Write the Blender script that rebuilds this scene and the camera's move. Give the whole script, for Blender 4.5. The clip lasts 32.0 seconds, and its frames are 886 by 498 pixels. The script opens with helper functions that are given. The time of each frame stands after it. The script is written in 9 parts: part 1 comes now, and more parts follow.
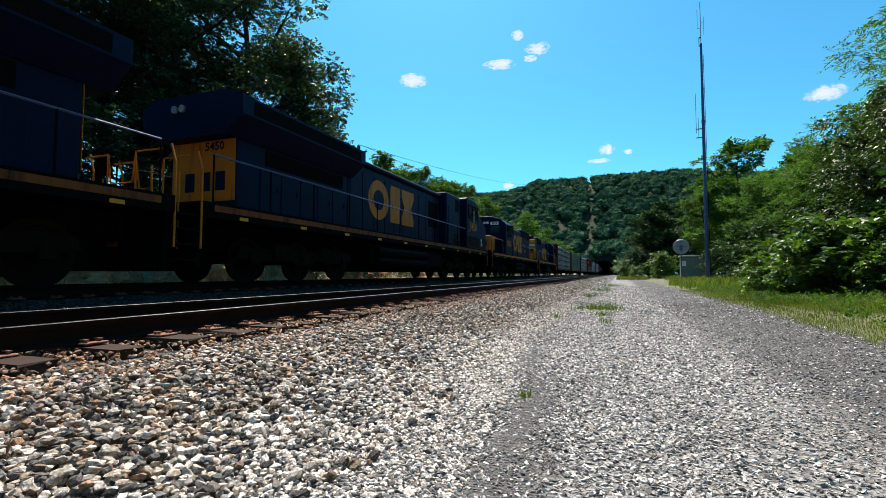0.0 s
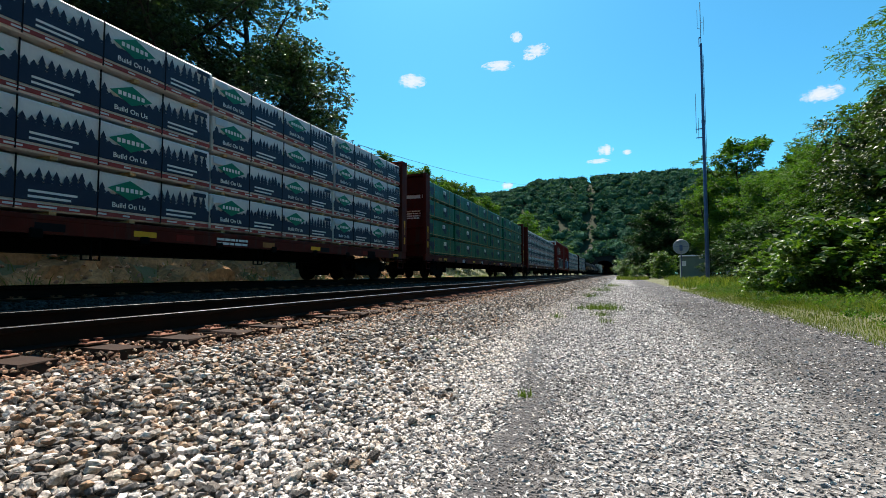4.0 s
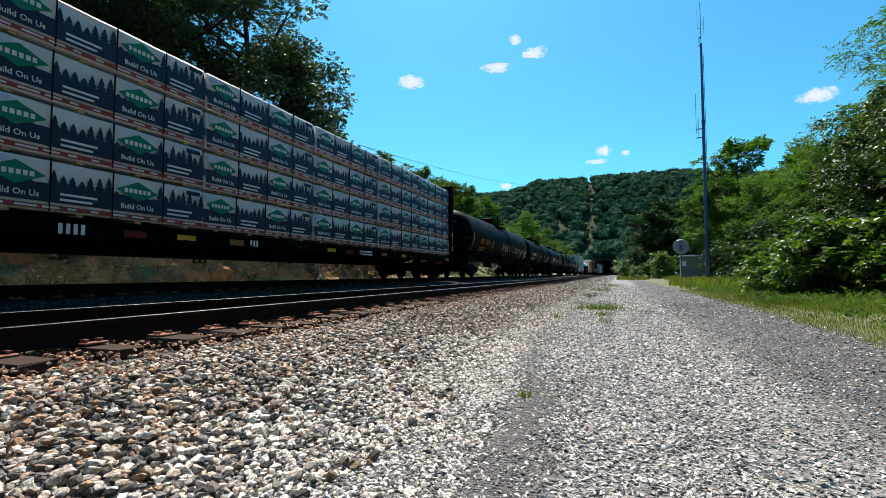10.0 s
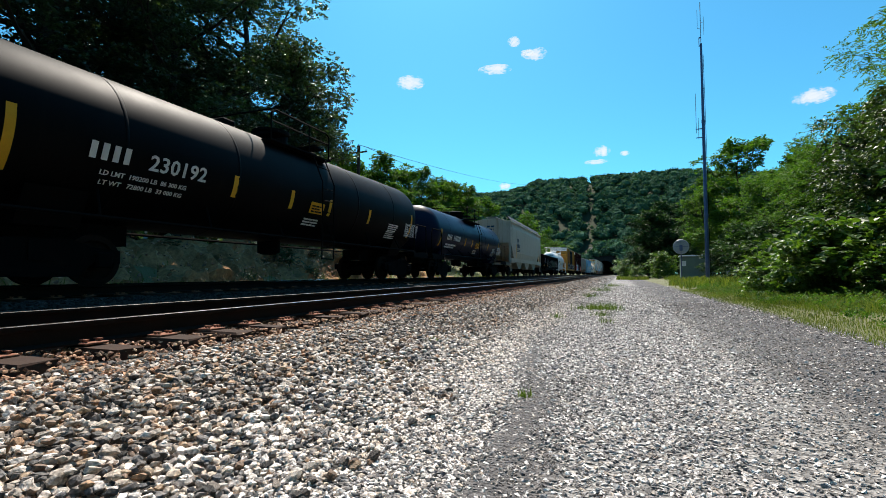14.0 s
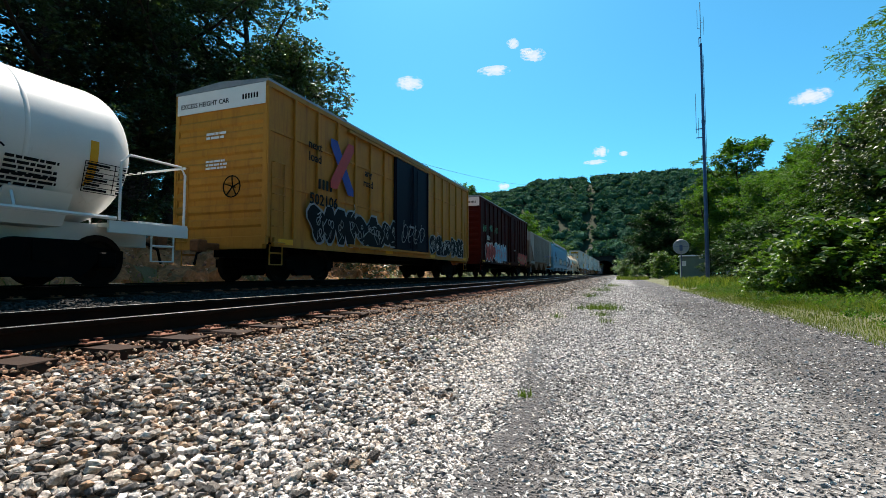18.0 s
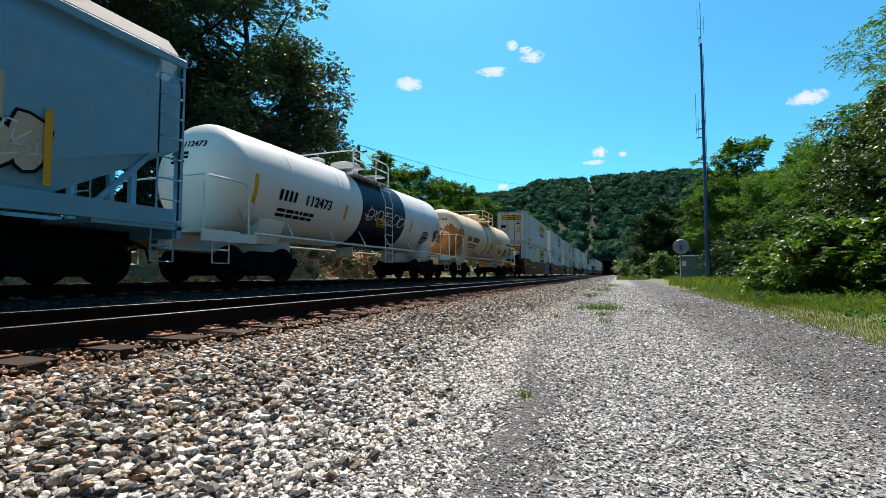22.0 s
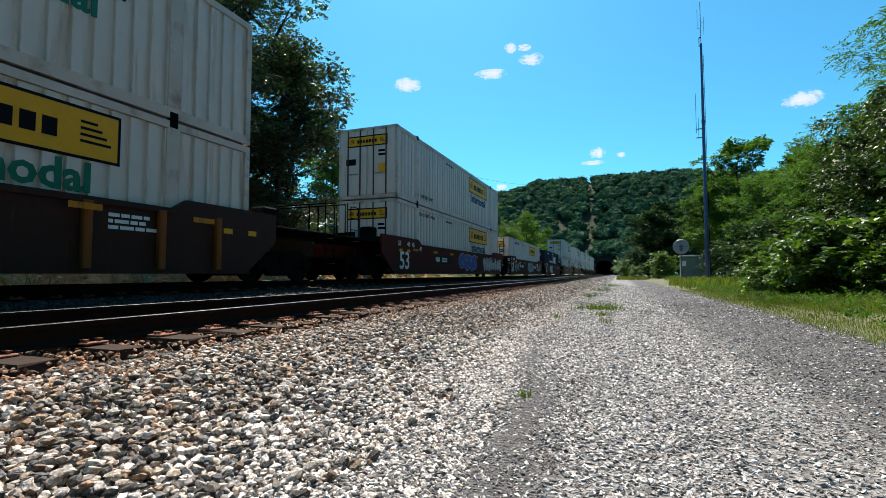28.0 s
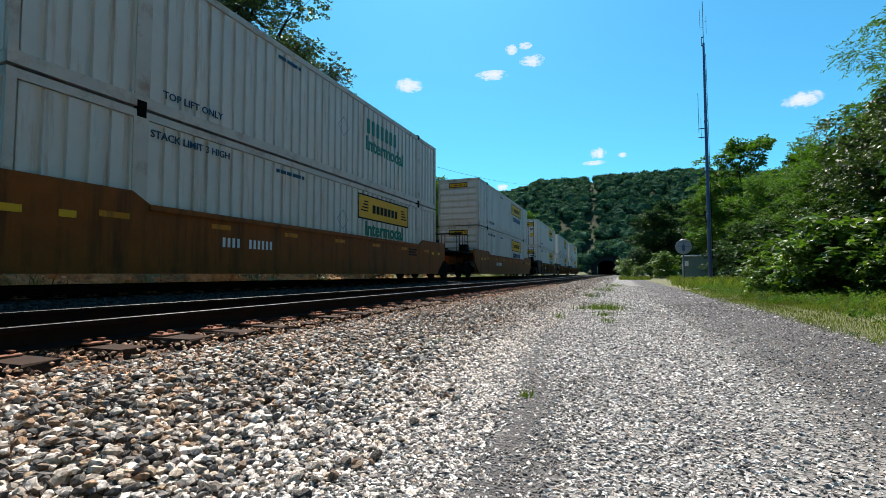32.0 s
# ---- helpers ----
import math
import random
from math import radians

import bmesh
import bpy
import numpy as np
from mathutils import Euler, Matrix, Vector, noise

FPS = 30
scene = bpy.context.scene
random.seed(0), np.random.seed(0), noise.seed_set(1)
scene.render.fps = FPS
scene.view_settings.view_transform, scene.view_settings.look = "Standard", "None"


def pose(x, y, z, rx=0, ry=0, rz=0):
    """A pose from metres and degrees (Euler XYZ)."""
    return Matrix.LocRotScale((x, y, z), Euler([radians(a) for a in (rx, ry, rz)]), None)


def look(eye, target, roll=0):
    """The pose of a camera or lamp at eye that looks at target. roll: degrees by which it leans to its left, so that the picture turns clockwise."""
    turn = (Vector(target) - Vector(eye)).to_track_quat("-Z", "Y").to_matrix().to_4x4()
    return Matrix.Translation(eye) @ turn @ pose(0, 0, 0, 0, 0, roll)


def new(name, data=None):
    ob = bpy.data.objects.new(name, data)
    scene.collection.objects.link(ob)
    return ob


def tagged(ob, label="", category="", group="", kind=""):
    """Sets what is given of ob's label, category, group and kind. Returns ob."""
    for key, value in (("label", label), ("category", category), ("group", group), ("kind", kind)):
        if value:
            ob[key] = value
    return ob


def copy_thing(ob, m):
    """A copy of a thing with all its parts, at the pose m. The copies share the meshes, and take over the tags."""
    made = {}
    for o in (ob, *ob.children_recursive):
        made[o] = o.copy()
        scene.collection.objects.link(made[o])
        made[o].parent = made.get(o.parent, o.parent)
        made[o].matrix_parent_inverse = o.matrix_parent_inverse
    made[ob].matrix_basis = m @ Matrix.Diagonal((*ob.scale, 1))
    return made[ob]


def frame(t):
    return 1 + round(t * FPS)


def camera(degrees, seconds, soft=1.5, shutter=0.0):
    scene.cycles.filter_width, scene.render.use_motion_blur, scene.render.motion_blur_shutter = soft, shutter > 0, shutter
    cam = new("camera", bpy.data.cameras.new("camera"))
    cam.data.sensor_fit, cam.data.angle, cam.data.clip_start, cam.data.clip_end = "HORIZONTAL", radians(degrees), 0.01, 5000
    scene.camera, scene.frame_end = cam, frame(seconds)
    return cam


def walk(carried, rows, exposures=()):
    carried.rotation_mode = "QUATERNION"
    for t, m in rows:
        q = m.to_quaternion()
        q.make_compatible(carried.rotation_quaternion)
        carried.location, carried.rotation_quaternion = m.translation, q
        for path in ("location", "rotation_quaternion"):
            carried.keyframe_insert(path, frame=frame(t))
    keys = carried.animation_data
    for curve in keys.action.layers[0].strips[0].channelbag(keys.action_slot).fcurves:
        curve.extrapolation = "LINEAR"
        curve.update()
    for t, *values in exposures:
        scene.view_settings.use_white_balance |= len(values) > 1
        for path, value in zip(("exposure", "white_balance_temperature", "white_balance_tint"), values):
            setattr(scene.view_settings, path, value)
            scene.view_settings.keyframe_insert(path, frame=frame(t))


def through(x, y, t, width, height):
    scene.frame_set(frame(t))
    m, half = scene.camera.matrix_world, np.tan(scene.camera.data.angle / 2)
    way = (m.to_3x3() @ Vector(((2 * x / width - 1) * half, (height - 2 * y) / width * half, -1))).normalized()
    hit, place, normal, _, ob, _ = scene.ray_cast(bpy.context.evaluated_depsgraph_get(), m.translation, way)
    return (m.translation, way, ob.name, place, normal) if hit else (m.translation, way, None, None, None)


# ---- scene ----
# camera: stands on the gravel road, nudged at the very end
EYE = (0.0, 0.0, 0.75)
cam = camera(86.8, 32.0, soft=0.5, shutter=0.0)
walk(cam, [(0.0, pose(*EYE, 93.05, 0, 20.57)), (31.7, pose(*EYE, 93.05, 0, 20.57)), (31.8, pose(*EYE, 93.05, 0, 20.6)),
           (32.0, pose(*EYE, 93.05, 0, 20.81))], [(0.0, 0.67, 6500, 10), (32.0, 0.67, 6500, 10)])

# daylight: high sun beyond the train
SUN_EL, SUN_AZ = 56.0, 24.0          # degrees above the horizon, degrees left of the track's direction
world = bpy.data.worlds.new("sky")
scene.world = world
world.use_nodes = True
wn = world.node_tree
sky = wn.nodes.new("ShaderNodeTexSky")
sky.sky_type, sky.sun_disc = "NISHITA", False
sky.sun_elevation, sky.sun_rotation = radians(SUN_EL), radians(-SUN_AZ)
sky.air_density, sky.dust_density, sky.ozone_density = 1.0, 0.7, 3.0
deep = wn.nodes.new("ShaderNodeMix")
deep.data_type, deep.blend_type = "RGBA", "MULTIPLY"
deep.inputs[0].default_value = 1.0
deep.inputs[7].default_value = (0.33, 0.97, 1.1, 1)
wn.links.new(sky.outputs[0], deep.inputs[6])
wn.links.new(deep.outputs[2], wn.nodes["Background"].inputs[0])
wn.nodes["Background"].inputs[1].default_value = 0.098
lamp = bpy.data.lights.new("sun", "SUN")
lamp.energy, lamp.angle, lamp.color = 5.0, radians(0.53), (1.0, 0.91, 0.8)
sun = new("sun", lamp)
saz, sel = radians(SUN_AZ), radians(SUN_EL)
sun.matrix_world = look((-math.sin(saz) * math.cos(sel) * 90, math.cos(saz) * math.cos(sel) * 90, math.sin(sel) * 90), (0, 0, 0))


# ---- materials ----
def node(nt, kind, **sets):
    n = nt.nodes.new(kind)
    for key, value in sets.items():
        n.inputs[key].default_value = value
    return n


def paint(name, color, rough=0.5, metal=0.0, vary=0.12, scale=3.0, dirt=None, dirt_amount=0.0, streaks=False, bump=0.0,
          fine=60.0, island=0.0, spec=0.22):
    """A weathered surface: colour varied at two scales, dirt or rust in blotches or running streaks, and fine relief."""
    m = bpy.data.materials.new(name)
    m.use_nodes = True
    nt = m.node_tree
    bsdf = nt.nodes["Principled BSDF"]
    bsdf.inputs["Metallic"].default_value = metal
    bsdf.inputs["Specular IOR Level"].default_value = spec
    tc = nt.nodes.new("ShaderNodeTexCoord")
    big = node(nt, "ShaderNodeTexNoise", Scale=scale, Detail=5.0, Roughness=0.6)
    small = node(nt, "ShaderNodeTexNoise", Scale=fine, Detail=3.0)
    nt.links.new(tc.outputs["Object"], big.inputs["Vector"])
    nt.links.new(tc.outputs["Object"], small.inputs["Vector"])
    add = nt.nodes.new("ShaderNodeMath")
    add.operation = "MULTIPLY_ADD"
    add.inputs[1].default_value = 0.6
    nt.links.new(big.outputs[0], add.inputs[0])
    half = nt.nodes.new("ShaderNodeMath")
    half.operation = "MULTIPLY"
    half.inputs[1].default_value = 0.4
    nt.links.new(small.outputs[0], half.inputs[0])
    nt.links.new(half.outputs[0], add.inputs[2])
    ramp = nt.nodes.new("ShaderNodeValToRGB")
    ramp.color_ramp.elements[0].position, ramp.color_ramp.elements[1].position = 0.3, 0.7
    ramp.color_ramp.elements[0].color = (*[c * (1 - vary) for c in color], 1)
    ramp.color_ramp.elements[1].color = (*[min(1, c * (1 + vary)) for c in color], 1)
    nt.links.new(add.outputs[0], ramp.inputs[0])
    out = ramp.outputs[0]
    if island:
        geo = nt.nodes.new("ShaderNodeNewGeometry")
        hsv = nt.nodes.new("ShaderNodeHueSaturation")
        rng = node(nt, "ShaderNodeMapRange")
        rng.inputs["To Min"].default_value, rng.inputs["To Max"].default_value = 1 - island, 1 + island
        nt.links.new(geo.outputs["Random Per Island"], rng.inputs["Value"])
        nt.links.new(rng.outputs[0], hsv.inputs["Value"])
        nt.links.new(out, hsv.inputs["Color"])
        out = hsv.outputs[0]
    if dirt:
        mp = nt.nodes.new("ShaderNodeMapping")
        mp.inputs["Scale"].default_value = (1.4, 1.4, 0.12) if streaks else (1, 1, 1)
        nt.links.new(tc.outputs["Object"], mp.inputs["Vector"])
        dn = node(nt, "ShaderNodeTexNoise", Scale=3.2 if streaks else scale * 0.7, Detail=7.0, Roughness=0.68)
        nt.links.new(mp.outputs[0], dn.inputs["Vector"])
        dr = nt.nodes.new("ShaderNodeValToRGB")
        dr.color_ramp.elements[0].position = 0.66 - 0.36 * dirt_amount
        dr.color_ramp.elements[1].position = 0.86 - 0.26 * dirt_amount
        nt.links.new(dn.outputs[0], dr.inputs[0])
        mix = nt.nodes.new("ShaderNodeMix")
        mix.data_type = "RGBA"
        mix.inputs[7].default_value = (*dirt, 1)
        nt.links.new(dr.outputs[0], mix.inputs[0])
        nt.links.new(out, mix.inputs[6])
        out = mix.outputs[2]
    nt.links.new(out, bsdf.inputs["Base Color"])
    rr = node(nt, "ShaderNodeMapRange")
    rr.inputs["To Min"].default_value, rr.inputs["To Max"].default_value = max(0.05, rough - 0.1), min(1, rough + 0.12)
    nt.links.new(add.outputs[0], rr.inputs["Value"])
    nt.links.new(rr.outputs[0], bsdf.inputs["Roughness"])
    if bump:
        b = node(nt, "ShaderNodeBump", Strength=0.6, Distance=bump)
        nt.links.new(add.outputs[0], b.inputs["Height"])
        nt.links.new(b.outputs[0], bsdf.inputs["Normal"])
    return m


def leafy(name, dark, light, through=0.45, rough=0.5, spec=0.22, glow=(1.5, 1.7, 0.5)):
    m = bpy.data.materials.new(name)
    m.use_nodes = True
    nt = m.node_tree
    bsdf, outp = nt.nodes["Principled BSDF"], nt.nodes["Material Output"]
    geo = nt.nodes.new("ShaderNodeNewGeometry")
    ramp = nt.nodes.new("ShaderNodeValToRGB")
    ramp.color_ramp.elements[0].color, ramp.color_ramp.elements[1].color = (*dark, 1), (*light, 1)
    nt.links.new(geo.outputs["Random Per Island"], ramp.inputs[0])
    tc = nt.nodes.new("ShaderNodeTexCoord")
    nz = node(nt, "ShaderNodeTexNoise", Scale=0.5, Detail=3.0)
    nt.links.new(tc.outputs["Object"], nz.inputs["Vector"])
    hsv = nt.nodes.new("ShaderNodeHueSaturation")
    rng = node(nt, "ShaderNodeMapRange")
    rng.inputs["From Min"].default_value, rng.inputs["From Max"].default_value = 0.3, 0.7
    rng.inputs["To Min"].default_value, rng.inputs["To Max"].default_value = 0.7, 1.3
    nt.links.new(nz.outputs[0], rng.inputs["Value"])
    nt.links.new(rng.outputs[0], hsv.inputs["Value"])
    nt.links.new(ramp.outputs[0], hsv.inputs["Color"])
    nt.links.new(hsv.outputs[0], bsdf.inputs["Base Color"])
    bsdf.inputs["Roughness"].default_value = rough
    bsdf.inputs["Specular IOR Level"].default_value = spec
    tr = nt.nodes.new("ShaderNodeBsdfTranslucent")
    gain = nt.nodes.new("ShaderNodeMix")
    gain.data_type, gain.blend_type = "RGBA", "MULTIPLY"
    gain.inputs[0].default_value = 1.0
    gain.inputs[7].default_value = (*glow, 1)
    nt.links.new(hsv.outputs[0], gain.inputs[6])
    nt.links.new(gain.outputs[2], tr.inputs["Color"])
    mix = nt.nodes.new("ShaderNodeMixShader")
    mix.inputs[0].default_value = through
    nt.links.new(bsdf.outputs[0], mix.inputs[1])
    nt.links.new(tr.outputs[0], mix.inputs[2])
    nt.links.new(mix.outputs[0], outp.inputs[0])
    return m


RUST = (0.16, 0.06, 0.025)
GRIME = (0.05, 0.04, 0.032)
M = {}
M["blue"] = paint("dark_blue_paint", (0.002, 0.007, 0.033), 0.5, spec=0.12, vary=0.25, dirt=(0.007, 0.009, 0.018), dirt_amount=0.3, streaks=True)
M["yellow"] = paint("yellow_paint", (0.56, 0.2, 0.012), 0.55, dirt=GRIME, dirt_amount=0.35, streaks=True)
M["stripe_grimy"] = paint("grimy_orange_stripe", (0.22, 0.07, 0.012), 0.65, vary=0.3, dirt=(0.03, 0.012, 0.006), dirt_amount=0.6, streaks=True)
M["blue_grimy"] = paint("mud_browned_blue_paint", (0.011, 0.009, 0.011), 0.7, spec=0.1, vary=0.3, dirt=(0.03, 0.012, 0.005), dirt_amount=0.55)
M["truck_grimy"] = paint("brake_dust_steel", (0.013, 0.007, 0.0045), 0.85, vary=0.4, scale=6, dirt=(0.03, 0.012, 0.005), dirt_amount=0.4, spec=0.08)
M["yellow_bright"] = paint("safety_yellow", (0.75, 0.38, 0.02), 0.5)
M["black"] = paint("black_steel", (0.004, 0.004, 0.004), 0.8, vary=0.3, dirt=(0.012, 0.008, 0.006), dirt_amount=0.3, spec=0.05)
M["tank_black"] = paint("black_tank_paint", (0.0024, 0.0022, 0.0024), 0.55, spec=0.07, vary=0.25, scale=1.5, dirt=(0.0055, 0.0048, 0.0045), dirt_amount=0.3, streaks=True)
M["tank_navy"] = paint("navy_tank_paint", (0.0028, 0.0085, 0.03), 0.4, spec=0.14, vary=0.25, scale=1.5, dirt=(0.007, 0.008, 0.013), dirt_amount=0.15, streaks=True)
M["tank_white"] = paint("white_tank_paint", (0.8, 0.78, 0.74), 0.4, vary=0.05, scale=1.2, dirt=(0.45, 0.36, 0.27), dirt_amount=0.12, streaks=True)
M["tank_cream"] = paint("cream_tank_paint", (0.82, 0.61, 0.4), 0.5, vary=0.08, scale=1.2, dirt=(0.5, 0.3, 0.15), dirt_amount=0.28, streaks=True)
M["cream_rust"] = paint("rusted_cream_paint", (0.5, 0.24, 0.08), 0.7, vary=0.3, scale=1.6, dirt=(0.3, 0.085, 0.015), dirt_amount=0.8, streaks=True)
M["roof_mesh"] = paint("dull_galvanised_mesh", (0.06, 0.066, 0.07), 0.7, 0.2, vary=0.35, scale=9, fine=120)
M["rod"] = paint("grimy_lock_rod", (0.06, 0.045, 0.035), 0.6, 0.3, vary=0.3, scale=6)
M["rust"] = paint("rusty_steel", (0.2, 0.085, 0.04), 0.85, vary=0.35, scale=12, bump=0.004)
M["rust_orange"] = paint("orange_rust", (0.38, 0.15, 0.05), 0.85, vary=0.3, scale=8)
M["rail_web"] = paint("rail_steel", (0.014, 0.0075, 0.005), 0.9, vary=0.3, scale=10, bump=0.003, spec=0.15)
M["rail_head"] = paint("polished_railhead", (0.5, 0.49, 0.48), 0.22, 1.0, vary=0.1, scale=20)
M["tie"] = paint("creosoted_timber", (0.045, 0.025, 0.017), 0.85, vary=0.4, scale=6, fine=90, bump=0.01, dirt=(0.12, 0.055, 0.03), dirt_amount=0.4)
M["plate"] = paint("rusted_tie_plate", (0.26, 0.11, 0.065), 0.8, vary=0.3, scale=20)
M["car_brown"] = paint("brown_red_car_paint", (0.085, 0.014, 0.009), 0.6, spec=0.08, vary=0.2, dirt=GRIME, dirt_amount=0.4, streaks=True)
M["car_red"] = paint("boxcar_red_paint", (0.17, 0.02, 0.014), 0.6, spec=0.08, vary=0.15, dirt=(0.1, 0.03, 0.02), dirt_amount=0.4, streaks=True)
M["car_maroon"] = paint("maroon_car_paint", (0.045, 0.007, 0.006), 0.6, spec=0.06, vary=0.18, dirt=(0.04, 0.015, 0.012), dirt_amount=0.35, streaks=True)
M["car_yellow"] = paint("ochre_boxcar_paint", (0.47, 0.21, 0.03), 0.6, vary=0.14, dirt=(0.3, 0.115, 0.025), dirt_amount=0.4, streaks=True)
M["door_dark"] = paint("dark_blue_door_paint", (0.006, 0.008, 0.017), 0.6, vary=0.3, spec=0.1)
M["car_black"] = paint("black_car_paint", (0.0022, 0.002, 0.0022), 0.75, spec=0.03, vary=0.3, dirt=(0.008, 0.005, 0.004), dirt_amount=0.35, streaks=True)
M["hopper_grey"] = paint("grey_hopper_paint", (0.34, 0.31, 0.26), 0.55, vary=0.1, dirt=(0.27, 0.2, 0.14), dirt_amount=0.42, streaks=True)
M["hopper_tan"] = paint("tan_hopper_paint", (0.52, 0.45, 0.34), 0.55, vary=0.1, dirt=(0.3, 0.2, 0.1), dirt_amount=0.35, streaks=True)
M["hopper_rust"] = paint("rusty_hopper_sill", (0.17, 0.085, 0.042), 0.75, vary=0.35, dirt=(0.3, 0.25, 0.2), dirt_amount=0.35)
M["hopper_blue"] = paint("pale_blue_hopper_paint", (0.17, 0.39, 0.53), 0.5, vary=0.08, dirt=(0.24, 0.36, 0.4), dirt_amount=0.3, streaks=True)
M["box_white"] = paint("white_container_paint", (0.66, 0.62, 0.56), 0.5, vary=0.06, dirt=(0.42, 0.24, 0.12), dirt_amount=0.33, streaks=True)
M["box_frame"] = paint("rust_bitten_white_frame", (0.58, 0.52, 0.45), 0.55, vary=0.12, scale=2.0, dirt=(0.24, 0.1, 0.04), dirt_amount=0.42)
M["box_pale"] = paint("pale_aluminium_panel", (0.52, 0.6, 0.66), 0.45, vary=0.05, dirt=(0.45, 0.42, 0.38), dirt_amount=0.2, streaks=True)
M["box_blue"] = paint("navy_container_paint", (0.003, 0.013, 0.04), 0.55, vary=0.15, spec=0.12, dirt=(0.025, 0.028, 0.035), dirt_amount=0.3, streaks=True)
M["well_ochre"] = paint("ochre_well_paint", (0.24, 0.066, 0.007), 0.6, vary=0.2, dirt=(0.09, 0.03, 0.006), dirt_amount=0.5, streaks=True)
M["well_brown"] = paint("red_brown_well_paint", (0.075, 0.014, 0.008), 0.65, spec=0.08, vary=0.2, dirt=(0.04, 0.018, 0.012), dirt_amount=0.45, streaks=True)
M["well_dark"] = paint("dark_brown_well_paint", (0.04, 0.014, 0.008), 0.65, vary=0.3, dirt=(0.16, 0.06, 0.012), dirt_amount=0.2, streaks=True)
M["white"] = paint("white_lettering", (0.78, 0.77, 0.74), 0.55, vary=0.06)
M["grey"] = paint("grey_metal", (0.3, 0.31, 0.32), 0.5, 0.3, vary=0.15, scale=6)
M["wrap_white"] = paint("white_lumber_wrap", (0.66, 0.66, 0.645), 0.42, vary=0.05, scale=2.2, fine=14, bump=0.025, island=0.04)
M["wrap_green"] = paint("green_lumber_wrap", (0.006, 0.11, 0.055), 0.35, vary=0.2, scale=2.2, fine=12, bump=0.03)
M["wrap_teal"] = paint("teal_green_print", (0.012, 0.2, 0.12), 0.45)
M["wrap_navy"] = paint("navy_print", (0.018, 0.03, 0.06), 0.45)
M["wrap_red"] = paint("dull_red_print", (0.3, 0.05, 0.045), 0.5)
M["wood"] = paint("sawn_lumber", (0.5, 0.36, 0.2), 0.75, vary=0.2, scale=9)
M["g_white"] = paint("white_spray_paint", (0.7, 0.69, 0.66), 0.5, vary=0.1)
M["g_blue"] = paint("blue_spray_paint", (0.06, 0.2, 0.42), 0.5, vary=0.15)
M["g_cyan"] = paint("cyan_spray_paint", (0.22, 0.48, 0.62), 0.5, vary=0.15)
M["g_red"] = paint("red_spray_paint", (0.5, 0.06, 0.05), 0.5, vary=0.15)
M["g_green"] = paint("green_spray_paint", (0.1, 0.4, 0.22), 0.5, vary=0.15)
M["gondola_green"] = paint("faded_green_spray_paint", (0.012, 0.04, 0.025), 0.6, vary=0.3)
M["g_grey"] = paint("grey_spray_paint", (0.3, 0.31, 0.31), 0.5, vary=0.15)
M["g_black"] = paint("black_spray_paint", (0.007, 0.007, 0.009), 0.55, vary=0.15, spec=0.08)
M["g_dark_blue"] = paint("deep_blue_spray_paint", (0.04, 0.06, 0.3), 0.5, vary=0.15)
M["letter_green"] = paint("dark_green_lettering", (0.01, 0.16, 0.1), 0.5)
M["letter_navy"] = paint("navy_lettering", (0.012, 0.05, 0.1), 0.5)
M["glass"] = paint("dark_window_glass", (0.02, 0.025, 0.03), 0.08, vary=0.05)
M["bark"] = paint("bark", (0.04, 0.03, 0.024), 0.9, vary=0.4, scale=5, fine=30, bump=0.04)
M["pole"] = paint("blue_grey_pole_paint", (0.085, 0.115, 0.2), 0.45, 0.4, vary=0.15, scale=3)
M["shed"] = paint("grey_green_shed_paint", (0.15, 0.21, 0.18), 0.6, vary=0.08, dirt=(0.2, 0.22, 0.2), dirt_amount=0.3, streaks=True)
M["soot"] = paint("sooty_rock", (0.03, 0.03, 0.03), 0.95, vary=0.3, scale=1.0)
M["leaf_oak"] = leafy("oak_leaf", (0.016, 0.032, 0.012), (0.07, 0.1, 0.04), 0.34, 0.36, 0.6, (1.0, 1.3, 0.5))
M["leaf_light"] = leafy("locust_leaf", (0.026, 0.068, 0.012), (0.1, 0.17, 0.028), 0.42, 0.55, 0.2, (1.4, 1.7, 0.45))
M["leaf_vine"] = leafy("vine_leaf", (0.02, 0.04, 0.012), (0.075, 0.11, 0.03), 0.26, 0.45, 0.36, (1.2, 1.5, 0.4))
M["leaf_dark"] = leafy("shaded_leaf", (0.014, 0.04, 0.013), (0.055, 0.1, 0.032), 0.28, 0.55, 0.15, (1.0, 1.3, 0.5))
M["leaf_bush"] = leafy("bush_leaf", (0.026, 0.066, 0.012), (0.11, 0.18, 0.032), 0.4, 0.42, 0.4)
# blue in this leaf colour stands in for haze over the far hill
M["leaf_far"] = leafy("hazed_forest_leaf", (0.026, 0.066, 0.042), (0.068, 0.132, 0.078), 0.2, 0.9, 0.05)
M["grass"] = leafy("grass_blade", (0.045, 0.08, 0.014), (0.18, 0.2, 0.055), 0.35, 0.7, 0.15)
M["weed"] = leafy("weed_leaf", (0.06, 0.1, 0.02), (0.14, 0.19, 0.045), 0.35, 0.7, 0.15)


